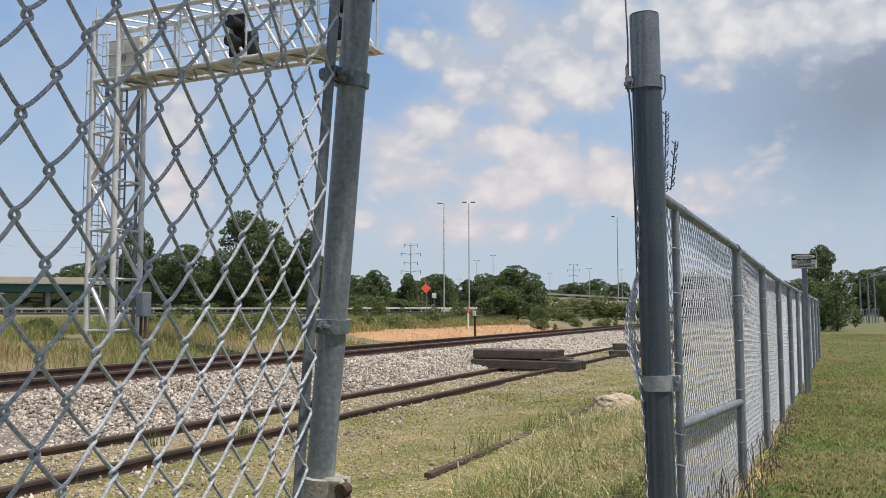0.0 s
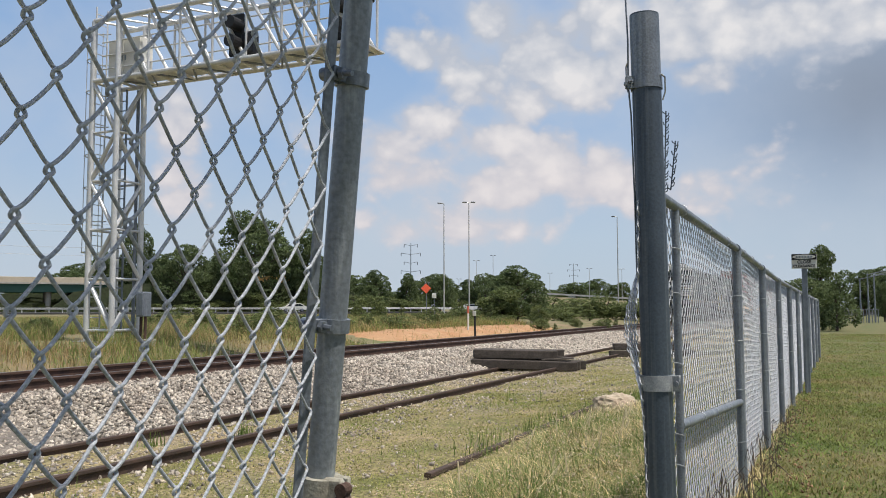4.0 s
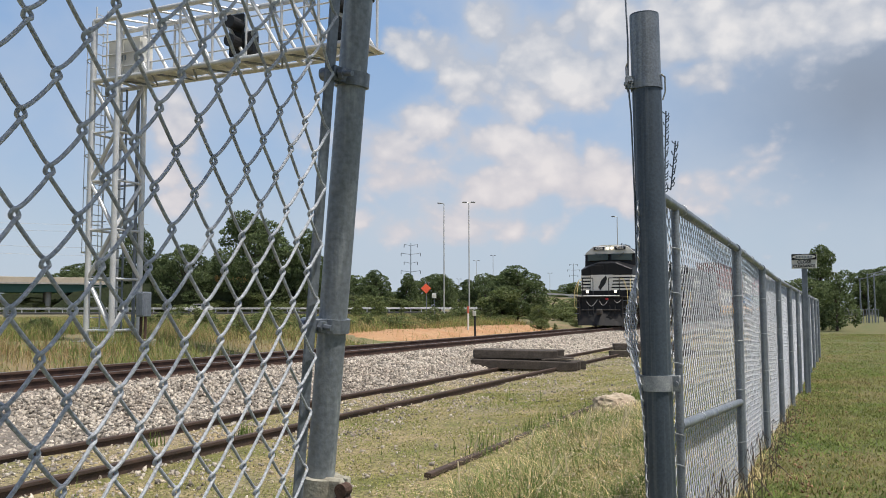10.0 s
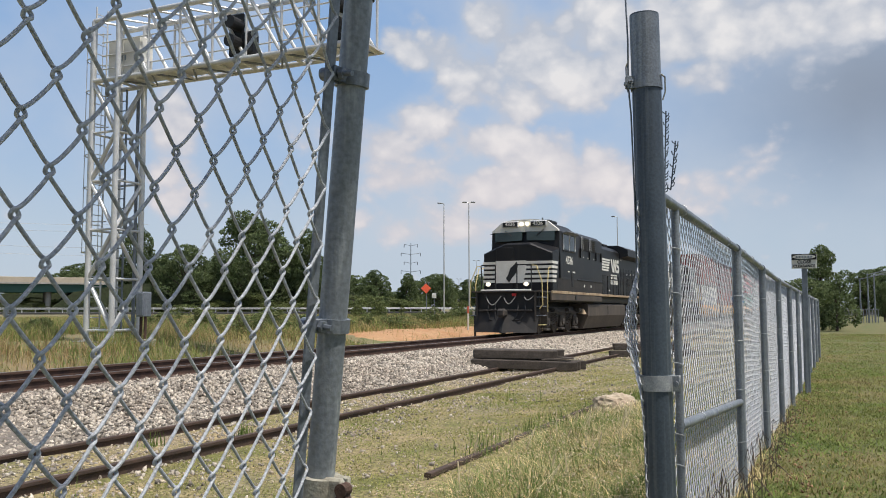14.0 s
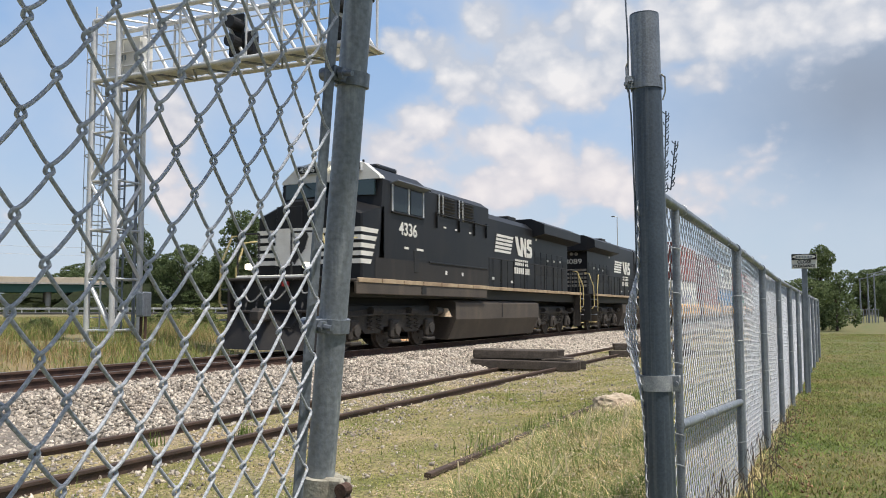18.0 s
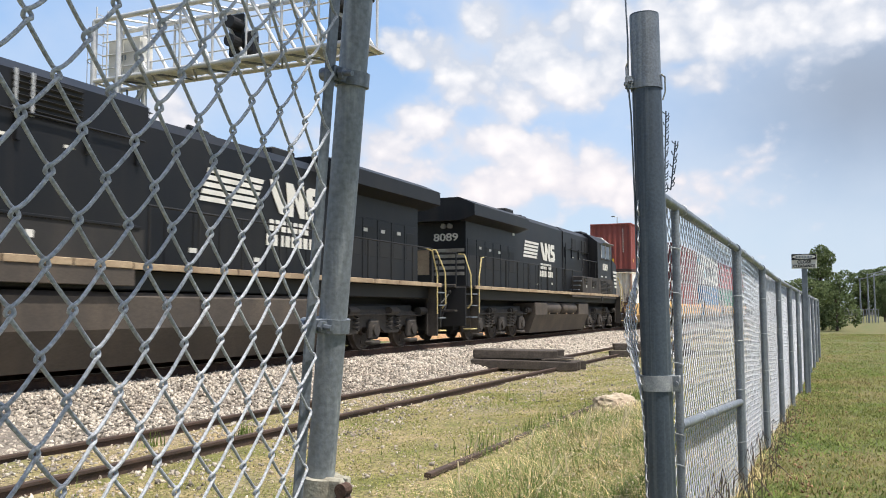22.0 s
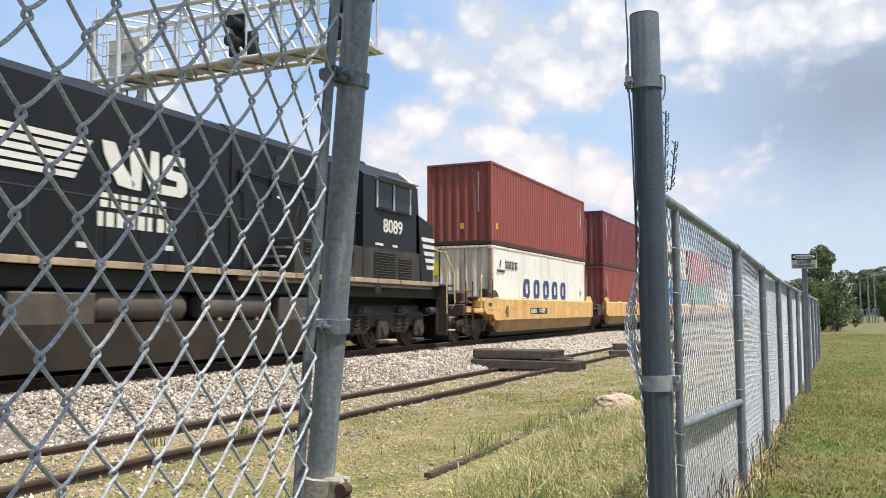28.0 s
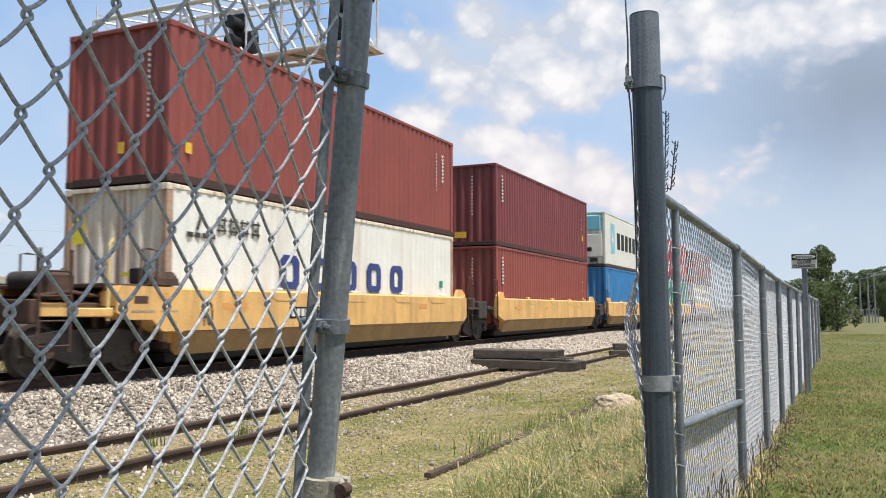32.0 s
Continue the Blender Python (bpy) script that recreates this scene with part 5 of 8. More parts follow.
def marks_reefer(C):
    x = CW / 2 - 0.01
    part("emblem_panel", side_quad(x, [(1.25, 0.75), (2.15, 0.75), (2.15, 2.35), (1.25, 2.35)], 0.008), M["sky_blue"], C, "pale blue emblem square")
    part("emblem_star", side_quad(x + 0.008, [(1.4, 1.5), (1.62, 1.62), (1.7, 2.0), (1.78, 1.62), (2.0, 1.5), (1.78, 1.38), (1.7, 1.0), (1.62, 1.38)], 0.006), M["white"], C, "white star shape")
    for k in range(6):
        part("emblem_block", side_quad(x, [(2.75 + 1.0 * k, 1.05), (3.45 + 1.0 * k, 1.05), (3.45 + 1.0 * k, 1.95), (2.75 + 1.0 * k, 1.95)], 0.008), M["black"], C, "large black emblem block")
    # cooling unit on the front end
    u = part("cooling_unit", Geo().box((0, 0.1, 2.3), (2.0, 0.26, 0.85), bev=0.08), M["sky_blue"], C, "pale blue cooling unit cover")
    part("unit_seam", Geo().box((0.1, -0.035, 2.3), (0.04, 0.02, 0.8)), M["blue_box"], u)
    part("lower_panel", Geo().box((0.1, 0.03, 1.1), (1.9, 0.12, 1.2), bev=0.03), M["reefer"], C)
    for xx, zz in ((-0.4, 1.55), (0.3, 0.9), (0.6, 0.35), (-0.3, 0.4)):
        part("vent", Geo().box((xx, -0.03, zz), (0.4, 0.03, 0.22), bev=0.01), M["black"], C)


def marks_none(C):
    column_marks(C, 0.55, 1.5, 2.5, 8, w=0.14)


# ---- well cars ----
# yellow browned for dust and for the shade on the downward-facing skirt
M["dusty_shaded_yellow"] = mat("dusty_shaded_yellow_paint", (0.42, 0.27, 0.11), 0.75, 0, (0.30, 0.19, 0.09), 1.5, 0.8, 0.2, 40, 0.06, streak=((0.2, 0.13, 0.07), 0.5, (4, 4, 0.6)))
def well_car(first, label):
    W = thing("well_car", label, "rail car", "well cars")
    yl, dk = M["yellow"], M["loco_dirty"]
    for sx in (-1, 1):
        prof = [(1.22, 0.34), (1.30, 0.26), (1.44, 0.62), (1.48, 0.66), (1.48, 1.36), (1.42, 1.40), (1.30, 1.40)]
        s = part("side_sill", Geo().prism([(sx * u, w) for u, w in prof], "y", 0.15, 12.35), yl, W, "yellow side sill with a dusty, shade-darkened lower edge")
        part("lower_skirt", Geo().prism([(sx * u, w) for u, w in ((1.302, 0.255), (1.31, 0.25), (1.452, 0.60), (1.486, 0.645), (1.482, 0.645), (1.44, 0.615))], "y", 0.16, 12.34), M["dusty_shaded_yellow"], s, "dusty lower skirt with underside shade in its colour")
        part("sill_seam", Geo().box((sx * 1.487, 6.25, 0.655), (0.02, 12.1, 0.018)), M["rust"], s)
        for y0 in (2.6, 5.4, 7.8, 9.9):
            part("stencil_line", Geo().path([(sx * 1.482, y0, 1.34), (sx * 1.482, y0 + 0.22, 1.2), (sx * 1.482, y0 + 1.0, 1.2)], 0.008, 4), M["tan"], s)
        for y0, y1, zz in ((1.2, 1.9, 1.02), (4.7, 5.1, 1.0), (9.3, 9.8, 1.05)):
            part("stencil_patch", side_quad(sx * 1.48, [(y0, zz), (y1, zz), (y1, zz + 0.12), (y0, zz + 0.12)]), M["orange"], s, "faded orange stencil")
        for y0 in (3.1, 6.2, 8.7, 11.2):
            part("lug", Geo().box((sx * 1.3, y0, 1.43), (0.1, 0.3, 0.07), bev=0.02), M["white"] if first else yl, W)
        # end arms of the well
        for y0, yd in ((0.15, -1), (12.35, 1)):
            part("end_arm", Geo().loft([[(sx * 1.48, y0, 0.62), (sx * 1.48, y0, 1.38), (sx * 1.28, y0, 1.38), (sx * 1.28, y0, 0.62)], [(sx * 1.40, y0 + yd * 0.45, 0.8), (sx * 1.40, y0 + yd * 0.45, 1.36), (sx * 1.2, y0 + yd * 0.45, 1.36), (sx * 1.2, y0 + yd * 0.45, 0.8)]]), yl, W)
            if first and yd < 0:
                continue
            part("bulkhead_horn", Geo().prism([(y0 - yd * 0.25, 1.38), (y0 + yd * 0.4, 1.36), (y0 + yd * 0.4, 1.46), (y0 + yd * 0.15, 1.62), (y0 - yd * 0.08, 1.62)], "x", sx * 1.26, sx * 1.38), yl, W)
        if first:
            part("number_panel", side_quad(sx * 1.48, [(3.28, 0.84), (5.35, 0.84), (5.35, 1.08), (3.28, 1.08)], 0.004), M["black"], W, "black reporting mark panel")
            words("numerals", "742425", 0.22, M["white"], W, pose(sx * 1.488, 4.72, 0.96, 90, 0, 90 if sx > 0 else -90), "white car number", stretch=1.15)
            for k in range(4):
                part("lettering_bar", side_quad(sx * 1.484, [(3.36 + 0.17 * k, 0.88), (3.48 + 0.17 * k, 0.88), (3.48 + 0.17 * k, 1.04), (3.36 + 0.17 * k, 1.04)]), M["white"], W, "white lettering block")
            words("size_numerals", "40", 0.6, M["loco_dirty"], W, pose(sx * 1.486, 0.75, 0.92, 90, 0, 90 if sx > 0 else -90), "dark stencilled number", stretch=0.6)
    part("well_floor", Geo().box((0, 6.25, 0.32), (2.5, 12.1, 0.06)), dk, W)
    # black filler added for the dark shadow under the car
    part("shade_filler", Geo().box((0, 6.25, 0.19), (2.0, 11.9, 0.2), bev=0.03), M["black"], W)
    for y0, yd in ((0.15, -1), (12.35, 1)):
        part("end_platform", Geo().box((0, y0 + yd * 1.1, 1.02), (2.3, 1.7, 0.22), bev=0.02), dk if yd > 0 or not first else M["rust"], W)
        part("draft_beam", Geo().box((0, y0 + yd * 1.9, 0.85), (0.5, 2.2, 0.35), bev=0.03), dk, W)
        for sx in (-1, 1):
            part("platform_step", Geo().box((sx * 1.25, y0 + yd * 1.0, 1.05), (0.35, 1.0, 0.06)), M["rust"], W)
            part("corner_ladder", Geo().path([(sx * 1.4, y0 + yd * 0.55, 0.6), (sx * 1.4, y0 + yd * 0.55, 2.0), (sx * 1.4, y0 + yd * 0.75, 2.02), (sx * 1.4, y0 + yd * 0.9, 2.0), (sx * 1.4, y0 + yd * 0.9, 0.6)], 0.02, 6), M["rust"] if first else dk, W, "welded grab iron")
    def small_truck(y):
        g = Geo()
        for sx in (-1, 1):
            g.prism([(y + u, w) for u, w in ((-1.25, 0.62), (-1.2, 0.36), (-0.7, 0.3), (-0.35, 0.18), (0.35, 0.18), (0.7, 0.3), (1.2, 0.36), (1.25, 0.62), (0.5, 0.72), (-0.5, 0.72))], "x", sx * 0.98 - 0.06, sx * 0.98 + 0.06)
        g.box((0, y, 0.55), (2.2, 0.4, 0.3), bev=0.03)
        t = part("truck", g, dk, W, "grimy two-axle truck")
        for sx in (-1, 1):
            for dy in (-0.89, 0.89):
                part("axle_cap", Geo().tube((sx * 1.0, y + dy, 0.42), (sx * 1.12, y + dy, 0.42), 0.12, 12), M["rust"], t)
            for dy in (-0.14, 0.14):
                part("spring", Geo().path([(sx * 1.06 + 0.05 * math.cos(a * 0.9), y + dy + 0.05 * math.sin(a * 0.9), 0.22 + a * 0.011) for a in range(24)], 0.014, 4), dk, t)
        for dy in (-0.89, 0.89):
            w = part("wheelset", wheel_small, None, t, at=pose(0, y + dy, 0.42))
            WHEELS.append((w, (0, y + dy, 0.42), 0.42, W))
    if first:
        small_truck(-1.35)
        # end of the well: yellow side boxes, a dark platform and a bulkhead against the container
        part("bulkhead", Geo().box((0, 0.12, 0.95), (2.5, 0.1, 1.0), bev=0.02), yl, W, "soiled yellow well bulkhead")
        part("top_platform", Geo().box((0, -0.65, 1.40), (2.5, 1.5, 0.07), bev=0.015), M["rust"], W, "dark rusty end platform")
        for sx in (-1, 1):
            bx_ = part("end_box", Geo().prism([(0.14, 0.66), (0.14, 1.40), (-1.22, 1.40), (-1.30, 1.30), (-1.30, 0.98), (-1.05, 0.86), (-0.55, 0.86), (-0.30, 0.66)], "x", sx * 1.10, sx * 1.47), yl, W, "yellow end box with faded stencils")
            for y0, z0, w_, h_, m_ in ((-0.95, 1.12, 0.3, 0.12, "rust"), (-0.4, 1.18, 0.22, 0.12, "orange"), (-1.0, 0.98, 0.5, 0.04, "tan"), (-0.35, 0.98, 0.4, 0.03, "tan")):
                part("stencil_patch", side_quad(sx * 1.47, [(y0, z0), (y0 + w_, z0), (y0 + w_, z0 + h_), (y0, z0 + h_)], 0.004), M[m_], bx_)
            part("casting", Geo().loft([[(sx * 1.2 + a, -0.25 + b, 1.43) for a, b in ((-0.16, -0.2), (0.2, -0.2), (0.2, 0.42), (-0.16, 0.42))], [(sx * 1.2 + a, -0.25 + b, 1.54) for a, b in ((-0.16, -0.2), (0.2, -0.16), (0.2, 0.36), (-0.16, 0.36))], [(sx * 1.2 + a, -0.25 + b, 1.66) for a, b in ((-0.1, 0.08), (0.16, 0.1), (0.16, 0.28), (-0.1, 0.28))]]), M["rust"], W, "rusty corner casting")
            part("lock_box", Geo().box((sx * 1.12, -0.5, 1.58), (0.22, 0.26, 0.26), bev=0.02), M["black"], W, "black lock box")
            part("hand_post", Geo().path([(sx * 1.40, -1.42, 0.85), (sx * 1.40, -1.42, 2.02), (sx * 1.40, -1.36, 2.12), (sx * 1.40, -1.30, 2.02)], 0.03, 7), M["rope"], W, "yellow hand post")
            part("step_plate", Geo().box((sx * 1.3, -1.7, 0.98), (0.3, 0.72, 0.14), bev=0.02), yl, W, "yellow step plate")
            part("brake_rod", Geo().path([(sx * 1.1, -2.5, 1.22), (sx * 1.12, -1.9, 1.30), (sx * 1.05, -1.2, 1.22), (sx * 0.9, -0.6, 1.25)], 0.03, 6), M["rust"], W, "rusty brake rod")
            part("air_hose", Geo().path([(sx * 0.5, -2.76, 1.1), (sx * 0.52, -2.95, 0.8), (sx * 0.4, -3.05, 0.6), (sx * 0.2, -3.1, 0.62)], 0.028, 6), M["black"], W)
            part("brake_frame", Geo().box((sx * 0.95, -2.05, 1.38), (0.34, 0.4, 0.42), bev=0.05), M["rust"], W, "rusty brake gear housing")
        part("brake_reservoir", Geo().tube((-0.6, -1.5, 1.5), (0.6, -1.5, 1.5), 0.15, 14), M["loco_dirty"], W, "rusty brake reservoir", smooth=True)
        part("end_sill", Geo().box((0, -2.7, 1.0), (2.7, 0.12, 0.35), bev=0.02), M["rust"], W, "rusty end sill")
        part("coupler", Geo().box((0, -2.95, 0.88), (0.24, 0.6, 0.24), bev=0.05), M["rust"], W)
        for sx in (-1, 1):
            for yy in (-2.65, -2.1):
                part("ladder_rail", Geo().tube((sx * 1.38, yy, 0.4), (sx * 1.38, yy, 1.9), 0.022, 6), M["rust"], W, "rusty ladder rail")
            for k in range(4):
                part("ladder_rung", Geo().tube((sx * 1.38, -2.65, 0.5 + 0.36 * k), (sx * 1.38, -2.1, 0.5 + 0.36 * k), 0.016, 6), M["rust"], W)
            part("end_panel", Geo().box((sx * 1.3, -2.35, 1.02), (0.06, 0.5, 0.2), bev=0.01), yl, W)
    small_truck(14.19)
    part("articulated_joint", Geo().box((0, 14.19, 0.88), (2.1, 1.5, 0.62), bev=0.08), M["black"], W, "dark articulated joint between the wells")
    for sx in (-1, 1):
        part("brake_pipe", Geo().path([(sx * 1.2, 13.0, 1.0), (sx * 1.28, 13.6, 0.82), (sx * 1.26, 14.6, 0.86), (sx * 1.2, 15.3, 1.05)], 0.03, 6), M["black"], W)
        part("side_bearing", Geo().box((sx * 1.12, 13.55, 1.18), (0.4, 0.34, 0.42), bev=0.05), M["rust"], W, "rusty side bearing")
    for sx in (-1, 1):
        part("junction_box", Geo().box((sx * 1.25, 14.19, 1.0), (0.3, 0.7, 0.55), bev=0.03), dk, W)
        part("brake_mast", Geo().tube((sx * 1.2, 13.8, 0.9), (sx * 1.2, 13.8, 1.8), 0.03, 6), dk, W)
    return W


M["rusty_white"] = mat("rust_streaked_white_paint", (0.80, 0.76, 0.64), 0.6, 0, (0.66, 0.52, 0.34), 1.6, 0.6, 0.15, 40, 0.08, streak=((0.30, 0.12, 0.05), 1.0, (11, 11, 0.35)))
STACKS = [
    ("white_box", marks_cosco, "white rust-streaked container with navy emblem blocks, in the well", "red_box", marks_red, "oxide-red corrugated container stacked on a white one"),
    ("red_box", marks_maroon, "brick-red corrugated container low in the yellow well", "maroon_box", marks_maroon, "maroon corrugated container stacked on another red one"),
    ("blue_box", marks_none, "blue corrugated container low in the well", "reefer", marks_reefer, "white refrigerated container with a pale blue cooling unit"),
    ("green_box", marks_none, "green corrugated container low in the well", "pink_box", marks_none, "bright red corrugated container stacked on a green one"),
    ("white_box", marks_none, "white corrugated container low in the well", "red_box", marks_none, "oxide-red corrugated container at the far end"),
]
for k, (m1, f1, l1, m2, f2, l2) in enumerate(STACKS):
    s = 49.35 + 15.88 * k
    TRAIN.append((well_car(k == 0, "yellow articulated well car carrying two stacked containers"), s, False))
    lower = container(M[m1], l1, f1, M["rusty_white"] if k == 0 else None, depth=0.018 if k == 0 else 0.036)
    upper = container(M[m2], l2, f2, None, smooth_side=(m2 == "reefer"))
    TRAIN.append((lower, s, 0.355))
    TRAIN.append((upper, s, 0.355 + CH + 0.03))

# ---- loose stone, ties, grass ----
RNG = np.random.default_rng(7)


def raw_mesh(name, verts, faces_n, loops, material):
    """A mesh from arrays: verts (n, 3), faces of equal corner count."""
    me = bpy.data.meshes.new(name)
    nf = len(loops) // faces_n
    me.vertices.add(len(verts))
    me.vertices.foreach_set("co", np.asarray(verts, dtype=np.float32).ravel())
    me.loops.add(len(loops))
    me.loops.foreach_set("vertex_index", np.asarray(loops, dtype=np.int32))
    me.polygons.add(nf)
    me.polygons.foreach_set("loop_start", np.arange(nf, dtype=np.int32) * faces_n)
    me.polygons.foreach_set("loop_total", np.full(nf, faces_n, dtype=np.int32))
    me.update(calc_edges=True)
    me.validate()
    me.materials.append(material)
    return me


def stones(name, pos, size, material, label, category):
    """Many angular stones in one mesh."""
    n = len(pos)
    cube = np.array([[x, y, z] for x in (-1, 1) for y in (-1, 1) for z in (-1, 1)], float)
    quads = np.array([[0, 1, 3, 2], [4, 6, 7, 5], [0, 4, 5, 1], [2, 3, 7, 6], [0, 2, 6, 4], [1, 5, 7, 3]])
    v = np.repeat(cube[None], n, 0) * RNG.uniform(0.45, 1.0, (n, 8, 1)) + RNG.normal(0, 0.24, (n, 8, 3))
    v *= (RNG.uniform(0.6, 1.3, (n, 1, 3)) * np.asarray(size).reshape(-1, 1, 1))
    a, b = RNG.uniform(0, 6.28, n), RNG.uniform(-0.9, 0.9, n)
    ca, sa, cb, sb = np.cos(a), np.sin(a), np.cos(b), np.sin(b)
    x = v[..., 0] * ca[:, None] - v[..., 1] * sa[:, None]
    y = v[..., 0] * sa[:, None] + v[..., 1] * ca[:, None]
    z = v[..., 2] * cb[:, None] + y * sb[:, None]
    y = y * cb[:, None] - v[..., 2] * sb[:, None]
    v = np.stack([x, y, z], -1) + pos[:, None, :]
    loops = (quads[None] + 8 * np.arange(n)[:, None, None]).reshape(-1)
    ob = new(name, raw_mesh(name, v.reshape(-1, 3), 4, loops, material))
    return tagged(ob, label, category, kind="stuff")


PX, PZ = (-14.4, -13.2, -9.75, -8.25), (-0.30, -0.09, -0.09, -0.55)
n = 62000
px_ = RNG.uniform(-10.62, -8.2, n)
py_ = 3.0 + 42.0 * RNG.random(n) ** 1.35
pz_ = np.interp(px_, PX, PZ) + RNG.uniform(-0.012, 0.03, n)
far = 12000
fx = RNG.uniform(-14.4, -10.62, far)
fx = np.where(np.abs(np.abs(fx - XC) - 0.755) < 0.1, fx - 0.25, fx)
fy = RNG.uniform(2, 45, far)
fz = np.interp(fx, PX, PZ) + RNG.uniform(-0.02, 0.015, far)
pos = np.concatenate([np.stack([px_, py_, pz_], 1), np.stack([fx, fy, fz], 1)])
stones("ballast_stones", pos, RNG.uniform(0.013, 0.031, len(pos)) * np.interp(pos[:, 1], (8, 30), (1.0, 1.35)), M["ballast"], "loose angular grey ballast stones heaped along the track", "gravel")
# pebbles strewn between the siding rails and in the weeds
n = 13000
px_ = np.concatenate([RNG.normal(-7.6, 0.7, n // 2), RNG.uniform(-8.0, -1.5, n - n // 2)])
py_ = 3.0 + 27.0 * RNG.random(n) ** 1.3
pz_ = np.array([ground_z(a, b) for a, b in zip(px_, py_)]) + 0.006
M["pebble"] = mat("pale_pebble", (0.54, 0.47, 0.37), 0.9, 0, (0.36, 0.28, 0.21), 2, 0.7, 0.3, 40, 0.3, spread=0.35)
stones("pebbles", np.stack([px_, py_, pz_], 1), RNG.uniform(0.003, 0.011, n) * np.where(RNG.random(n) > 0.985, 2.8, 1), M["pebble"], "pale pebbles strewn among the siding weeds", "gravel")

# spilled ballast and litter round the siding rails
n = 9000
px_ = np.concatenate([RNG.uniform(-8.5, -6.6, n - 2500), RNG.normal(-6.2, 0.5, 1700), RNG.uniform(-6.5, -3.5, 800)])
py_ = 3.0 + 28.0 * RNG.random(n) ** 1.2
keep = np.array([noise.noise((a * 0.8, b * 0.8, 8.0)) for a, b in zip(px_, py_)]) > RNG.uniform(-0.45, 0.35, n)
px_, py_ = px_[keep], py_[keep]
pz_ = np.array([ground_z(a, b) for a, b in zip(px_, py_)]) + 0.008
stones("spilled_stones", np.stack([px_, py_, pz_], 1), RNG.uniform(0.008, 0.026, len(px_)), M["ballast"], "spilled ballast stones between the siding rails", "gravel")
r_ = random.Random(23)
for k in range(4):
    g = Geo()
    x, y = r_.uniform(-6.2, -3.8), r_.uniform(7.5, 15.0)
    a = r_.uniform(0, 6.28)
    pts = [Vector((x + 0.12 * j * math.cos(a + 0.12 * j), y + 0.12 * j * math.sin(a + 0.12 * j), 0)) for j in range(r_.randint(3, 6))]
    g.path([(p.x, p.y, ground_z(p.x, p.y) + 0.012 + 0.01 * (q % 2)) for q, p in enumerate(pts)], 0.005, 5)
    solo("twig", g, M["tie"], "dark dead twig lying on the ground", "twig", "fallen twigs")

# ties under the main track
track = thing("main_track_ties", "dark creosoted ties bedded in grey ballast", "railway ties", kind="structure")
tie_mesh = Geo().box((0, 0, 0), (2.6, 0.23, 0.18), bev=0.012).mesh("tie", M["tie"])
for k in range(150):
    part("tie", tie_mesh, None, track, at=pose(XC + 0.03 * math.sin(k * 2.3), -8 + 0.53 * k, -0.155, 0, 0, 0.6 * math.sin(k * 1.7)))
plate = Geo().box((0, 0, 0), (0.36, 0.19, 0.02), bev=0.004).mesh("tie_plate", M["rust"])
for k in range(20, 90):
    for sx in (-1, 1):
        part("tie_plate", plate, None, track, at=pose(XC + sx * 0.755, -8 + 0.53 * k, -0.0565))


def blades(name, xy, height, width, material, label, category, lean=0.35, base=None):
    """Grass: each blade a bent strip of three quads, tapering."""
    n = len(xy)
    z0 = np.array([ground_z(a, b) for a, b in xy]) if base is None else base
    a = RNG.uniform(0, 2 * np.pi, n)
    d = np.stack([np.cos(a), np.sin(a)], 1)
    s = np.stack([-d[:, 1], d[:, 0]], 1)
    h = np.asarray(height)
    w = np.asarray(width)
    l = RNG.uniform(0.1, 1.0, n) * lean
    rows = []
    for f, wf in ((0.0, 1.0), (0.5, 0.75), (1.0, 0.12)):
        c = xy + d * (l * h * f ** 2)[:, None]
        zz = z0 - 0.01 + h * f * (1 - 0.25 * l * f)
        for sg in (-1, 1):
            rows.append(np.concatenate([c + s * (sg * w * wf * 0.5)[:, None], zz[:, None]], 1))
    v = np.stack(rows, 1).reshape(-1, 3)
    q = np.array([[0, 1, 3, 2], [2, 3, 5, 4]])
    loops = (q[None] + 6 * np.arange(n)[:, None, None]).reshape(-1)
    ob = new(name, raw_mesh(name, v, 4, loops, material))
    return tagged(ob, label, category, kind="stuff")


def scatter(n, x0, x1, y0, y1, power=1.4, patch=0.0, scale=0.6):
    """Points over a stretch, thicker near, in patches."""
    out = []
    while sum(len(o) for o in out) < n:
        x = RNG.uniform(x0, x1, n)
        y = y0 + (y1 - y0) * RNG.random(n) ** power
        if patch > 0:
            keep = np.array([noise.noise((a * scale, b * scale, 5.0)) for a, b in zip(x, y)]) > RNG.uniform(-0.6, 0.5, n) + patch - 0.3
            x, y = x[keep], y[keep]
        out.append(np.stack([x, y], 1))
    return np.concatenate(out)[:n]


M["lawn"] = mat("lawn_grass", (0.185, 0.235, 0.055), 0.75, 0, (0.30, 0.245, 0.10), 1.1, 0.9, 0.2, 3, 0.0, spread=0.4, leafy=0.4)
M["weed"] = mat("weed_grass", (0.20, 0.25, 0.06), 0.75, 0, (0.33, 0.29, 0.11), 0.9, 0.9, 0.2, 3, 0.0, spread=0.4, leafy=0.4)
M["dry"] = mat("dry_grass", (0.74, 0.60, 0.34), 0.8, 0, (0.50, 0.41, 0.20), 1.5, 0.8, 0.2, 4, 0.0, spread=0.65, leafy=0.3)
M["field"] = mat("field_grass", (0.34, 0.29, 0.12), 0.8, 0, (0.42, 0.29, 0.16), 0.25, 0.9, 0.2, 3, 0.0, spread=0.4, leafy=0.4)

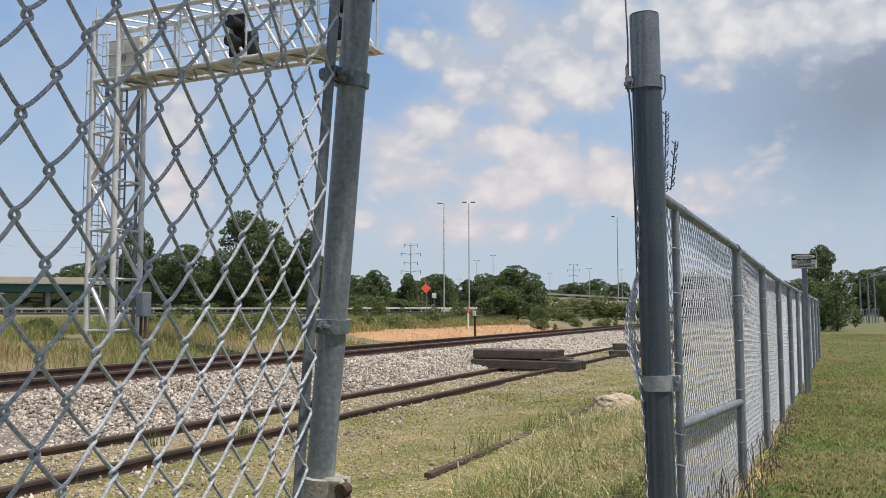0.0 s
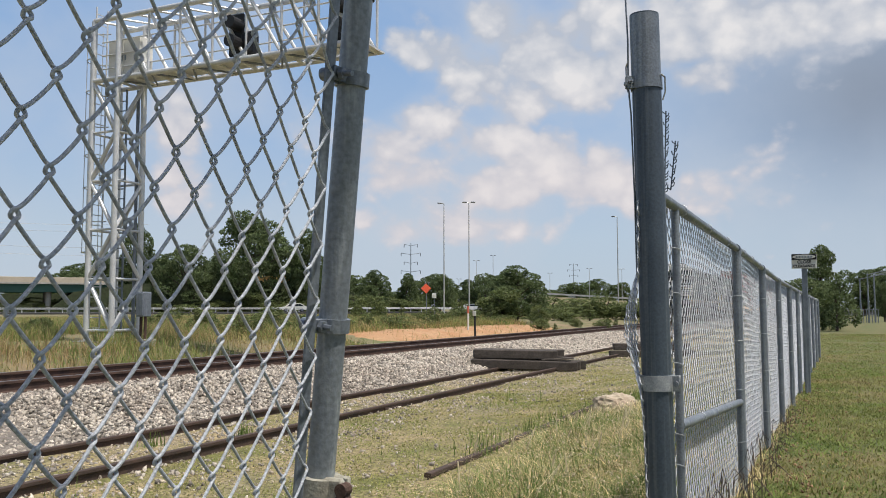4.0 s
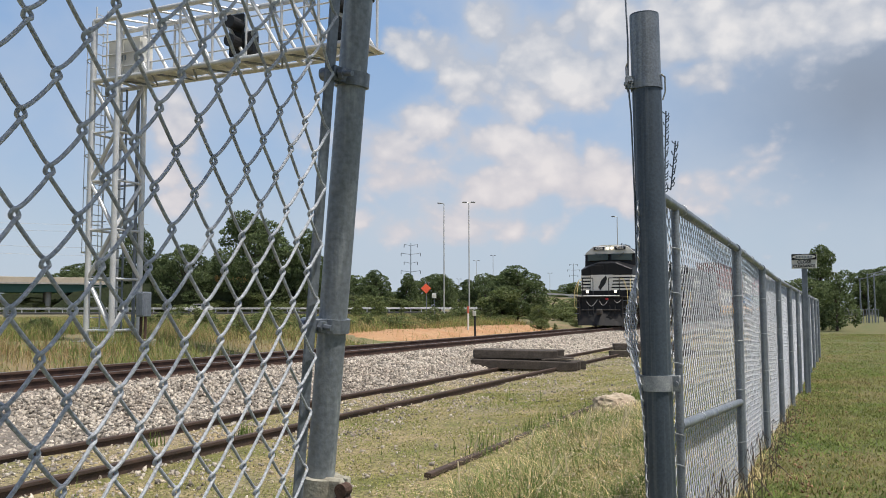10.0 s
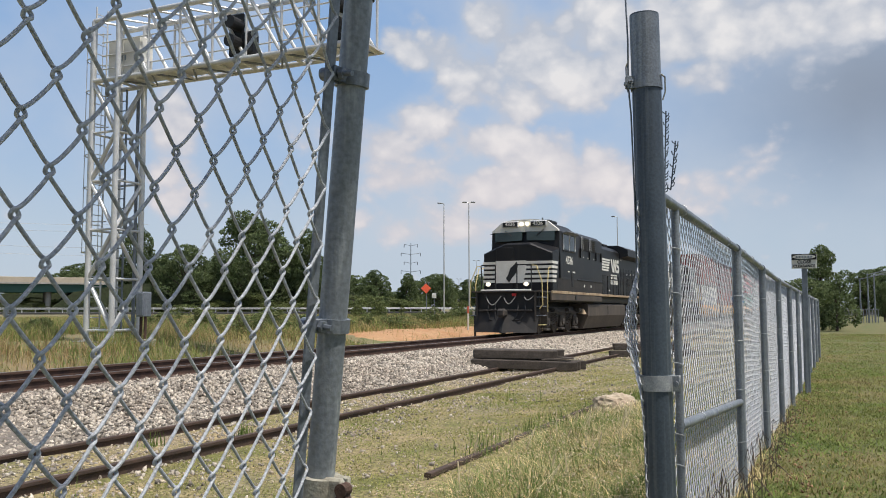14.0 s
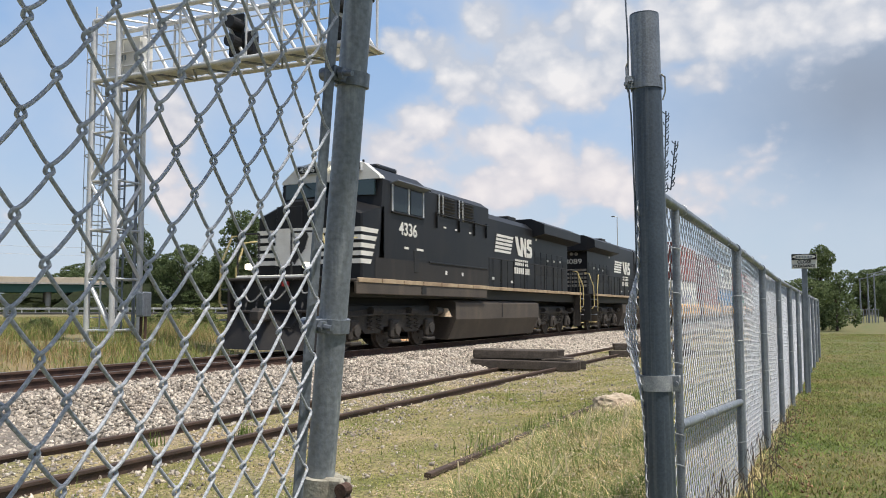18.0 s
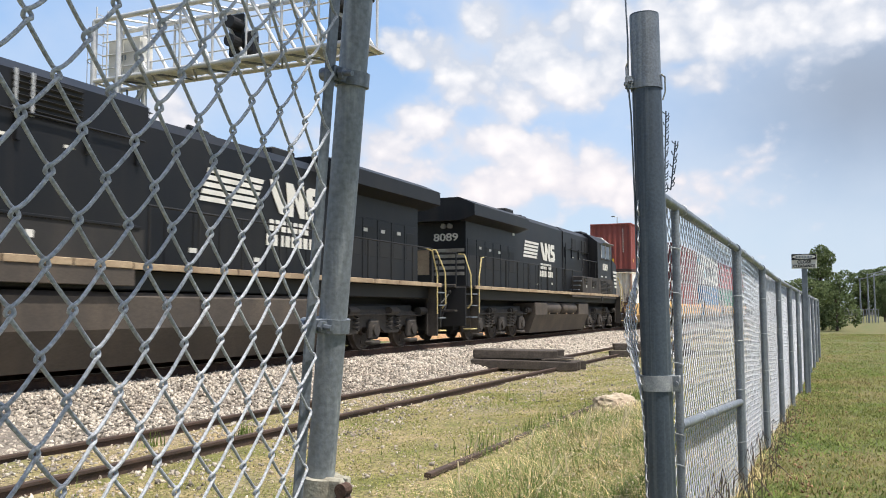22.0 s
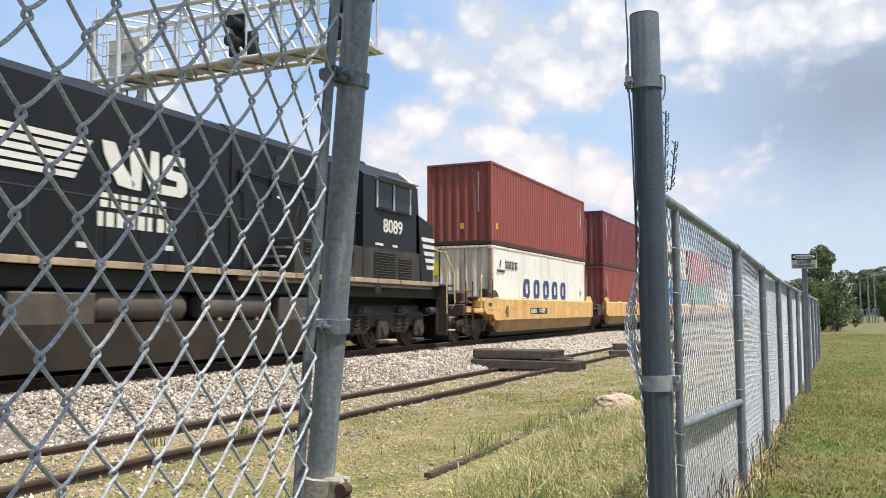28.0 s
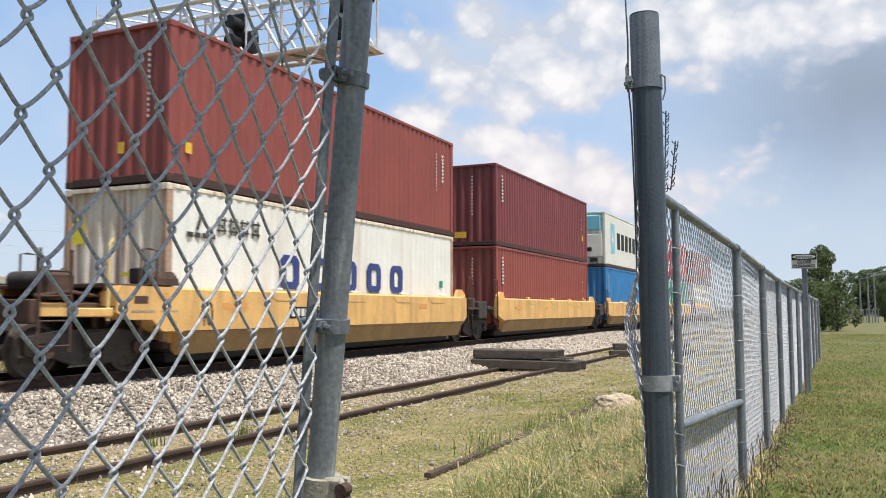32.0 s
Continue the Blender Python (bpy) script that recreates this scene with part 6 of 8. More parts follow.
p_ = np.concatenate([scatter(120000, -0.75, 4.0, 3.0, 16.0, 1.5, 0.1, 0.9), scatter(125000, -0.75, 7.0, 10.0, 42.0, 1.7), scatter(45000, -0.5, 4.0, -2.5, 3.0, 1.0)])
blades("lawn_grass", p_, RNG.uniform(0.018, 0.05, len(p_)), RNG.uniform(0.004, 0.008, len(p_)) * (1 + p_[:, 1] / 14), M["lawn"], "short mown lawn grass along the fence", "grass", 1.6)
p_ = np.concatenate([scatter(110000, -6.5, -0.7, 2.0, 16.0, 1.2, 0.18, 0.9), scatter(7000, -8.3, -6.5, 2.0, 16.0, 1.2, 0.45, 0.8), scatter(60000, -8.1, -0.7, 14.0, 40.0, 1.2, 0.2, 0.5)])
blades("weed_grass", p_, RNG.uniform(0.01, 0.034, len(p_)) * np.where(RNG.random(len(p_)) > 0.99, 2.0, 1.0), RNG.uniform(0.004, 0.008, len(p_)) * (1 + p_[:, 1] / 9), M["weed"], "thin weedy grass on stony ground by the siding", "grass", 1.5)
# rank grass between the loose rail and the gate post: straw, brown and green mixed
M["brown_grass"] = mat("brown_dead_grass", (0.36, 0.25, 0.13), 0.85, 0, (0.52, 0.38, 0.21), 1.8, 0.8, 0.2, 4, 0.0, spread=0.6, leafy=0.35)
M["leaf_weed"] = mat("leafy_weed", (0.12, 0.19, 0.04), 0.7, 0, (0.23, 0.28, 0.075), 2.0, 0.8, 0.2, 6, 0.0, spread=0.4, leafy=0.4)


def clump(n, patch, scale):
    """Points over the rank strip: it widens away from the gate post."""
    p = scatter(n * 2, -3.12, -0.72, 3.4, 11.2, 0.9, patch, scale)
    edge = np.interp(p[:, 1], (3.4, 5.0, 6.4, 8.6, 11.2), (-1.8, -2.25, -2.5, -2.75, -2.7)) + RNG.normal(0, 0.12, len(p))
    return p[p[:, 0] > edge][:n]


for nm, mt, n_, h0, h1, w0, w1, ln, pt, sc, lab in (
        ("dry_grass", "dry", 17000, 0.06, 0.34, 0.004, 0.010, 2.6, 0.10, 1.3, "tall straw-coloured dry grass beside the gate post"),
        ("brown_grass", "brown_grass", 15000, 0.05, 0.26, 0.004, 0.011, 2.4, 0.22, 0.9, "matted brown dead grass beside the gate post"),
        ("green_weeds", "leaf_weed", 34000, 0.05, 0.30, 0.004, 0.011, 1.9, 0.26, 1.1, "leafy green weeds among the dry grass"),
        ("pale_grass", "weed", 11000, 0.05, 0.32, 0.003, 0.006, 2.0, 0.12, 1.6, "yellow-green grass beside the gate post")):
    p_ = clump(n_, pt, sc)
    tall = 0.6 + 0.55 * np.array([noise.noise((a * 1.3, b * 1.3, 9.0)) for a, b in p_]) + np.interp(p_[:, 0], (-3.1, -2.2), (0.0, 0.3))
    blades(nm, p_, RNG.uniform(h0, h1, len(p_)) * tall, RNG.uniform(w0, w1, len(p_)), M[mt], lab, "grass", ln)
p_ = np.concatenate([scatter(2000, -1.15, -0.55, 3.0, 18.0, 1.2), scatter(1600, -0.72, -0.36, 4.0, 20.0, 1.0)])
blades("fence_foot_grass", p_, RNG.uniform(0.05, 0.2, len(p_)), RNG.uniform(0.003, 0.006, len(p_)), M["dry"], "dry grass standing along the foot of the fence", "grass", 1.8)
p_ = scatter(9000, -0.6, 0.25, 4.0, 22.0, 1.1, 0.3, 1.2)
blades("worn_grass", p_, RNG.uniform(0.015, 0.05, len(p_)), RNG.uniform(0.004, 0.008, len(p_)), M["brown_grass"], "worn brown grass at the edge of the lawn", "grass", 1.8)
# low clover and moss in patches, dead leaves and brown vines along the fence foot
M["clover"] = mat("low_clover", (0.14, 0.205, 0.045), 0.7, 0, (0.23, 0.26, 0.065), 2.0, 0.8, 0.2, 6, 0.0, spread=0.45, leafy=0.35)
p_ = scatter(42000, -0.4, 4.0, 4.0, 20.0, 1.5, 0.42, 1.0)
blades("clover", p_, RNG.uniform(0.018, 0.06, len(p_)), RNG.uniform(0.008, 0.018, len(p_)), M["clover"], "dark green clover patches in the lawn", "clover", 2.2)
M["moss"] = mat("yellow_green_moss", (0.29, 0.29, 0.08), 0.85, 0, (0.37, 0.33, 0.12), 1.6, 0.8, 0.2, 8, 0.0, spread=0.4, leafy=0.3)
p_ = scatter(70000, -6.6, -2.6, 4.0, 24.0, 1.2, 0.40, 0.75)
blades("moss", p_, RNG.uniform(0.008, 0.03, len(p_)), RNG.uniform(0.008, 0.016, len(p_)) * (1 + p_[:, 1] / 20), M["moss"], "yellow-green mossy weeds in patches on stony ground", "weeds", 2.4)
p_ = scatter(900, -6.6, -1.6, 5.0, 18.0, 1.1, 0.3, 0.7)
blades("tufts", p_, RNG.uniform(0.04, 0.13, len(p_)), RNG.uniform(0.004, 0.009, len(p_)), M["leaf_weed"], "scattered green weed tufts on stony ground", "weeds", 0.9)
M["dead_leaf"] = mat("dead_leaf", (0.22, 0.13, 0.07), 0.85, 0, (0.33, 0.22, 0.12), 3, 0.8, 0.3, 30, 0.1, spread=0.5)
p_ = np.concatenate([scatter(420, -0.55, -0.1, 3.6, 14.0, 1.2), scatter(220, -0.3, 3.0, 4.0, 16.0, 1.3)])
zz = np.array([ground_z(a, b) for a, b in p_]) + RNG.uniform(0.012, 0.04, len(p_))
stones("dead_leaves", np.concatenate([p_, zz[:, None]], 1), RNG.uniform(0.004, 0.010, len(p_)), M["dead_leaf"], "brown dead leaves caught in the grass at the fence foot", "leaves")
g = Geo()
r_ = random.Random(31)
for k in range(130):
    y = 3.9 + 6.0 * r_.random() ** 1.6
    x = fence_x(y) + r_.uniform(-0.06, 0.16)
    z = ground_z(x, y)
    h = r_.uniform(0.08, 0.30) * (1.0 if y < 6.5 else 0.6)
    dx, dy = r_.uniform(-0.08, 0.16), r_.uniform(-0.18, 0.18)
    g.path([(x, y, z - 0.01), (x + dx * 0.2, y + dy * 0.4, z + h * 0.7), (x + dx * 0.6, y + dy * 0.8, z + h), (x + dx, y + dy, z + h * 0.75)], 0.0022, 4)
tagged(new("dead_vines", g.mesh("dead_vines", M["bark"])), "tangled dark dead vines at the foot of the fence", "vines", kind="stuff")
# dark green upright weeds by the loose rail and between the siding rails
p_ = np.concatenate([np.stack([RNG.normal(cx, sx, k), RNG.normal(cy, sx * 1.5, k)], 1) for cx, cy, sx, k in ((-3.05, 12.9, 0.2, 190), (-3.0, 13.9, 0.15, 120), (-3.5, 8.75, 0.12, 30), (-3.7, 9.3, 0.2, 14), (-7.2, 9.3, 0.06, 60), (-7.75, 8.2, 0.05, 40), (-3.2, 11.6, 0.25, 80), (-5.1, 14.2, 0.3, 16), (-3.28, 8.2, 0.06, 40), (-3.3, 9.9, 0.06, 60), (-3.22, 10.6, 0.07, 60))])
blades("upright_weeds", p_, RNG.uniform(0.06, 0.27, len(p_)), RNG.uniform(0.008, 0.016, len(p_)), M["leaf_weed"], "upright dark green weeds by the rusty rails", "weeds", 0.5)
# field beyond the track: straw and green mixed in patches
M["field_green"] = mat("field_green_grass", (0.16, 0.23, 0.055), 0.8, 0, (0.24, 0.27, 0.08), 0.4, 0.9, 0.2, 3, 0.0, spread=0.4, leafy=0.4)
for nm, mt, n1_, n2_, sc, lab in (("field_straw", "field", 80000, 40000, 0.35, "tall straw-brown grass in the field beyond the track"), ("field_grass", "field_green", 78000, 36000, 0.22, "tall green grass in the field beyond the track")):
    p_ = np.concatenate([scatter(n1_, -32.0, -14.4, 5.0, 50.0, 1.0, 0.2, sc), scatter(n2_, -70.0, -28.0, 5.0, 100.0, 1.0, 0.15, sc * 0.5)])
    on_bank = (p_[:, 0] > -17.0) & (p_[:, 1] > 25.5) & (p_[:, 1] < 52.5) & (p_[:, 0] < -14.2)
    bare = np.array([noise.noise((a * 0.22, b * 0.22, 3.0)) for a, b in p_]) > 0.22
    p_ = p_[(~on_bank | (RNG.random(len(p_)) < 0.07)) & ~bare]
    hh = RNG.uniform(0.15, 0.7, len(p_)) * np.interp(p_[:, 0], (-70, -30, -19, -14.4), (0.4, 0.8, 1.0, 0.5))
    blades(nm, p_, hh, RNG.uniform(0.009, 0.020, len(p_)) * np.interp(p_[:, 1], (20, 60), (1, 1.7)), M[mt], lab, "grass", 1.2)

# pale husks and small flower heads caught in the rank grass
p_ = clump(5000, 0.1, 1.5)
zz = np.array([ground_z(a, b) for a, b in p_]) + RNG.uniform(0.06, 0.24, len(p_))
M["husk"] = mat("pale_husk", (0.72, 0.64, 0.44), 0.9, 0, (0.55, 0.45, 0.28), 3, 0.7, 0.2, 20, 0.1, spread=0.3)
stones("grass_husks", np.concatenate([p_, zz[:, None]], 1), RNG.uniform(0.002, 0.006, len(p_)), M["husk"], "pale seed husks in the dry grass", "grass")

# seed heads
g = Geo()
r_ = random.Random(11)
for k in range(30):
    x, y = r_.uniform(-2.6, -0.95), r_.uniform(4.2, 9.0)
    z = ground_z(x, y)
    h = r_.uniform(0.22, 0.5)
    dx, dy = r_.uniform(-0.05, 0.2), r_.uniform(-0.12, 0.12)
    g.path([(x, y, z), (x + dx * 0.4, y + dy * 0.4, z + h * 0.6), (x + dx, y + dy, z + h)], 0.002, 4)
    for j in range(7):
        f = 0.72 + 0.045 * j
        c = Vector((x + dx * f, y + dy * f, z + h * f))
        g.box(c, (0.006, 0.004, 0.022), Matrix.Rotation(r_.uniform(0, 3), 3, "Z"))
tagged(new("seed_stalks", g.mesh("seed_stalks", M["husk"])), "thin straw stalks with seed heads", "grass", kind="stuff")

# orange dirt bank, limestone rock, timber stacks, markers
M["dirt"] = mat("orange_clay", (0.40, 0.21, 0.095), 0.95, 0, (0.47, 0.31, 0.175), 1.0, 0.8, 0.25, 12, 0.8, streak=((0.36, 0.17, 0.08), 0.6, (1.2, 3.0, 0.6)))
g = Geo()
rows = []
for k in range(60):
    y = 26 + 26 * k / 59
    e = min(1.0, k / 10, (59 - k) / 10)
    hgt = 0.17 * e * (1 + 0.3 * noise.noise((y * 0.5, 0, 0)))
    rows.append([(-14.4, y, -0.35), (-15.2, y, -0.1 + hgt * 0.45), (-16.2, y, 0.02 + hgt), (-17.6, y, 0.1 + hgt * 0.9), (-19.5, y, 0.0), (-19.5, y, -0.5)])
g.loft(rows)
solo("clay_bank", g, M["dirt"], "bare orange clay bank beyond the rails", "bank", kind="structure", smooth=True)


def lump(name, c, size, material, label, category, seed):
    bm = bmesh.new()
    bmesh.ops.create_icosphere(bm, subdivisions=4, radius=1.0)
    for v in bm.verts:
        nv = noise.noise(v.co * 1.4 + Vector((seed, 0, 0))) * 0.3 + noise.noise(v.co * 4 + Vector((seed, 3, 0))) * 0.13 + noise.noise(v.co * 11) * 0.06
        v.co = Vector((v.co.x * size[0], v.co.y * size[1], v.co.z * size[2])) * (1 + nv)
    me = bpy.data.meshes.new(name)
    bm.to_mesh(me)
    bm.free()
    me.materials.append(material)
    ob = new(name, me)
    ob.location = c
    return tagged(ob, label, category)


M["rock"] = mat("pale_rock", (0.5, 0.42, 0.31), 0.9, 0, (0.36, 0.26, 0.18), 5, 0.8, 0.2, 40, 0.5)
lump("rock", (-2.60, 11.3, ground_z(-2.60, 11.3) + 0.11), (0.34, 0.24, 0.19), M["rock"], "pale limestone rock lying in dry grass", "rock", 3)

tie_loose = Geo().box((0, 0, 0), (2.75, 0.27, 0.235), bev=0.016).mesh("timber", M["tie"])


def loose_tie(x, y, z, rz, label, ry=0.0, group="stacked timbers", long=1.0):
    ob = new("timber_tie", tie_loose)
    ob.matrix_basis = pose(x, y, z, 0, ry, rz) @ Matrix.Diagonal((long, 1, 1, 1))
    return tagged(ob, label, "railway tie", group)


zt = ground_z(-7.4, 22) + 0.12
for k, (dx, dy, lz, rz) in enumerate(((0.21, -0.33, 0, 23.5), (0.2, 0.06, 0, 26), (0.25, 0.42, 0, 23), (-0.10, -0.18, 1, 25.5), (-0.2, 0.16, 1, 24), (-0.1, 0.5, 1, 27))):
    loose_tie(-7.74 + dx, 22.2 + dy, zt + 0.272 * lz + 0.055, rz, "dark creosoted timber tie stacked across the siding", 1.9 - 0.7 * lz, long=0.84 if lz else 1.05)
board = Geo().box((0, 0, 0), (0.85, 0.16, 0.05), bev=0.008).mesh("board", M["tie"])
for k, (dx, dy, dz, ry) in enumerate(((0.95, 0.1, 0.34, 7), (1.0, -0.18, 0.29, -3), (0.9, 0.4, 0.30, 2))):
    ob = new("broken_board", board)
    ob.matrix_basis = pose(-7.74 + dx * 0.95, 22.2 + dy + dx * 0.42, zt + dz - 0.09, 0, ry, 24 + 3 * k)
    tagged(ob, "splintered dark board lying on stacked ties", "board", "broken boards")
for k, dx in enumerate((-0.7, 0.45)):
    ob = new("timber_sticker", Geo().box((0, 0, 0), (0.09, 1.0, 0.035)).mesh("timber_sticker", M["tie"]))
    ob.matrix_basis = pose(-7.62 + dx * 0.91, 22.27 + dx * 0.41, zt + 0.175, 0, 1.6, 24)
    tagged(ob, "thin dark batten between stacked ties", "batten", "stack battens")
for k in range(3):
    loose_tie(-5.75 + 0.25 * (k % 2), 30.2 + 0.28 * k, ground_z(-5.8, 30) + 0.12 + 0.236 * (k // 2), 24 + k, "dark timber tie lying beside the siding", group="far timbers")


M["faded_red"] = mat("faded_red_paint", (0.6, 0.12, 0.07), 0.6, 0, (0.7, 0.25, 0.16), 6, 0.6)


def marker(x, y, h, label, top, shaft, r):
    z = ground_z(x, y)
    o = thing("marker_post", label, "post", "marker posts")
    part("shaft", Geo().tube((x, y, z - 0.1), (x, y, z + h * 0.72), r, 10), shaft, o)
    part("tip", Geo().tube((x, y, z + h * 0.72), (x, y, z + h), r * 1.1, 10), top, o)
    return o


marker(-15.9, 37.86, 1.25, "white utility marker post with a faded red top", M["faded_red"], M["white"], 0.05)
o = thing("sign_stub", "black post carrying a small white plate", "post", "marker posts")
part("shaft", Geo().tube((-14.2, 34.6, -0.4), (-14.2, 34.6, 0.95), 0.05, 8), M["black"], o)
part("plate", Geo().box((-14.2, 34.53, 0.95), (0.16, 0.04, 0.22), bev=0.01), M["white"], o)

# warning sign on its post by the fence
sg = thing("warning_sign", "white warning sign with black letters on a steel post", "sign")
SX, SY = -0.235, 12.5
part("post", Geo().box((SX, SY, 0.82), (0.07, 0.05, 1.9), bev=0.006), M["galv"], sg)
part("plate", Geo().box((SX, SY - 0.035, 1.775), (0.32, 0.012, 0.20), bev=0.004), M["white"], sg, "soiled white sign plate")
part("header", Geo().box((SX, SY - 0.043, 1.835), (0.315, 0.006, 0.08)), M["black"], sg, "black header field")
ov = Geo()
ov.prism([(SX + 0.145 * math.cos(2 * math.pi * k / 28), 1.835 + 0.03 * math.sin(2 * math.pi * k / 28)) for k in range(28)], "y", SY - 0.050, SY - 0.046)
part("header_oval", ov, M["white"], sg, "pale oval")
for k in range(6):
    part("lettering_bar", Geo().box((SX - 0.092 + 0.037 * k, SY - 0.052, 1.835), (0.025, 0.003, 0.028)), M["galv"], sg, "faded lettering block")
words("sign_words", "CLOSE", 0.058, M["black"], sg, pose(SX, SY - 0.043, 1.763, 90, 0, 0), stretch=1.0, depth=0.001, bold=0.002)
words("sign_words", "CLEARANCE", 0.052, M["black"], sg, pose(SX, SY - 0.043, 1.707, 90, 0, 0), stretch=0.95, depth=0.001, bold=0.002)

# ---- distance: trees, road, bridge, poles ----
def polar(b, d):
    """b: degrees to the left of the track's direction; d: metres from the fence gap."""
    return -d * math.sin(radians(b)), d * math.cos(radians(b))


def leaf_cloud(lobes, n, size, seed):
    """Many small leaf clumps on the skins of some lobes, with gaps."""
    rg = np.random.default_rng(seed)
    vs, loops = [], []
    tot = sum(l[3] * l[4] for l in lobes)
    pts = []
    for cx, cy, cz, rw, rh in lobes:
        m = max(8, int(n * rw * rh / tot))
        a = rg.uniform(0, 2 * np.pi, m)
        u = rg.uniform(-0.75, 1, m)
        rr = rg.uniform(0.55, 1.06, m) ** 0.6
        s = np.sqrt(1 - u * u)
        p = np.stack([cx + rw * rr * s * np.cos(a), cy + rw * rr * s * np.sin(a), cz + rh * rr * u], 1)
        keep = np.array([noise.noise((q[0] * 0.9 / rw + seed, q[1] * 0.9 / rw, q[2] * 0.9 / rh)) for q in p]) > -0.32
        pts.append(p[keep])
    p = np.concatenate(pts)
    m = len(p)
    t1 = rg.normal(0, 1, (m, 3))
    t1 /= np.linalg.norm(t1, axis=1)[:, None]
    t2 = np.cross(t1, rg.normal(0, 1, (m, 3)))
    t2 /= np.linalg.norm(t2, axis=1)[:, None]
    s = rg.uniform(0.5, 1.25, (m, 1)) * size
    quad = np.stack([p - t1 * s, p + t2 * s * 0.6, p + t1 * s, p - t2 * s * 0.6], 1)
    return quad.reshape(-1, 3), np.arange(4 * m, dtype=np.int32)


def tree_mesh(kind, seed):
    """Unit tree: 1 high, crown about 0.8 wide; trunk and crown."""
    r = random.Random(seed)
    leaf = M["shrub"] if kind in ("bush", "pine") else M["foliage"]
    kind = "bush" if kind == "dense" else kind
    tr = Geo()
    top = 0.85
    pts = [Vector((0, 0, -0.03))]
    for k in range(1, 6):
        pts.append(Vector((r.uniform(-0.02, 0.02) * k, r.uniform(-0.02, 0.02) * k, top * k / 5)))
    for k in range(5):
        tr.tube(pts[k], pts[k + 1], 0.028 * (1 - k / 5.5), 7, 0.028 * (1 - (k + 1) / 5.5), cap=False)
    lobes = []
    nl = {"round": 16, "tall": 14, "pine": 9, "bush": 8}[kind]
    for k in range(nl):
        f = k / (nl - 1)
        a = k * 2.4 + r.uniform(-0.4, 0.4)
        if kind == "round":
            z = 0.2 + 0.66 * f
            rad = 0.26 * math.sin(math.pi * (0.25 + 0.7 * f)) + 0.03
            rw, rh = r.uniform(0.13, 0.19), r.uniform(0.09, 0.14)
        elif kind == "tall":
            z = 0.18 + 0.72 * f
            rad = 0.15 * math.sin(math.pi * (0.2 + 0.75 * f)) + 0.02
            rw, rh = r.uniform(0.1, 0.15), r.uniform(0.09, 0.14)
        elif kind == "pine":
            z = 0.2 + 0.7 * f
            rad = 0.16 * (1 - f)
            rw, rh = 0.16 * (1 - 0.75 * f) + 0.02, 0.09
        else:
            z = 0.18 + 0.55 * f * r.uniform(0.5, 1.2)
            rad = 0.3 * r.uniform(0.3, 1.0)
            rw, rh = r.uniform(0.16, 0.25), r.uniform(0.13, 0.22)
        c = Vector((rad * math.cos(a), rad * math.sin(a), z))
        lobes.append((c.x, c.y, c.z, rw, rh))
        b = Vector((pts[2].x, pts[2].y, max(0.12, z - 0.18)))
        tr.tube(b, c, 0.009, 5, 0.004, cap=False)
    n = {"round": 15000, "tall": 12000, "pine": 4200, "bush": 5200}[kind]
    v, l = leaf_cloud(lobes, n, 0.016 if kind != "bush" else 0.024, seed)
    return tr.mesh("trunk", M["bark"]), raw_mesh("crown", v, 4, l, leaf)


TREES = {}
for kind, seed in (("round", 3), ("round", 14), ("tall", 5), ("tall", 21), ("pine", 8), ("bush", 12), ("bush", 31), ("dense", 17), ("dense", 44)):
    TREES.setdefault(kind, []).append(tree_mesh(kind, seed))


def tree(kind, v, b, d, h, w, label, rz=0.0, category="tree", group=""):
    x, y = polar(b, d)
    t, c = TREES[kind][v % len(TREES[kind])]
    o = thing("tree" if category == "tree" else "shrub", label, category, group)
    o.matrix_basis = Matrix.LocRotScale((x, y, ground_z(x, y) - 0.1), Euler((0, 0, rz)), (w / 0.8, w / 0.8, h))
    part("trunk", t, None, o)
    part("crown", c, None, o)
    return o


BIG = "tall dark green broadleaf tree beyond the road"
for k, (kind, b, d, h, w) in enumerate((
        ("round", 37.4, 118, 14.6, 11.5), ("round", 35.8, 124, 11.5, 9), ("tall", 33.7, 118, 12.2, 7), ("round", 41.7, 116, 9.8, 8.5), ("round", 38.9, 130, 9.0, 11), ("round", 42.8, 132, 8.0, 11), ("round", 34.4, 132, 8.0, 11), ("round", 31.0, 134, 6.5, 10), ("round", 46.8, 136, 8.0, 11), ("tall", 44.6, 124, 12.8, 7.5),
        ("round", 46.2, 128, 9.2, 8), ("round", 48.6, 132, 6.6, 8), ("round", 39.9, 126, 8.2, 7), ("tall", 43.2, 122, 8.6, 6.5), ("round", 32.2, 124, 7.6, 7.5),
        ("round", 29.1, 120, 6.7, 5.2), ("tall", 26.9, 122, 6.2, 4.8), ("round", 24.7, 118, 6.0, 4.6), ("round", 21.5, 112, 5.8, 6.0), ("tall", 22.8, 125, 5.4, 5))):
    s_ = 1.46
    tree(kind, k, b, d * s_, (h - 1.1) * s_ + 1.1, w * s_, BIG, k * 1.3, group="roadside trees")
for k in range(26):
    tree("round" if k % 3 else "tall", k, 12.5 + 1.55 * k, 235 + 25 * math.sin(k * 2.1), 8.2 + 2.0 * math.sin(k * 1.7) + (1.5 if k > 12 else 0), 12, "dark green tree in a distant tree line", k * 0.9, group="distant trees")
tree("round", 1, 19.4, 58, 4.1, 4.6, "dense green broadleaf tree in the field", 0.4, group="field trees")
tree("bush", 0, 20.5, 57, 2.6, 3.4, "dense green shrub in the field", 1.4, "shrub", "field shrubs")
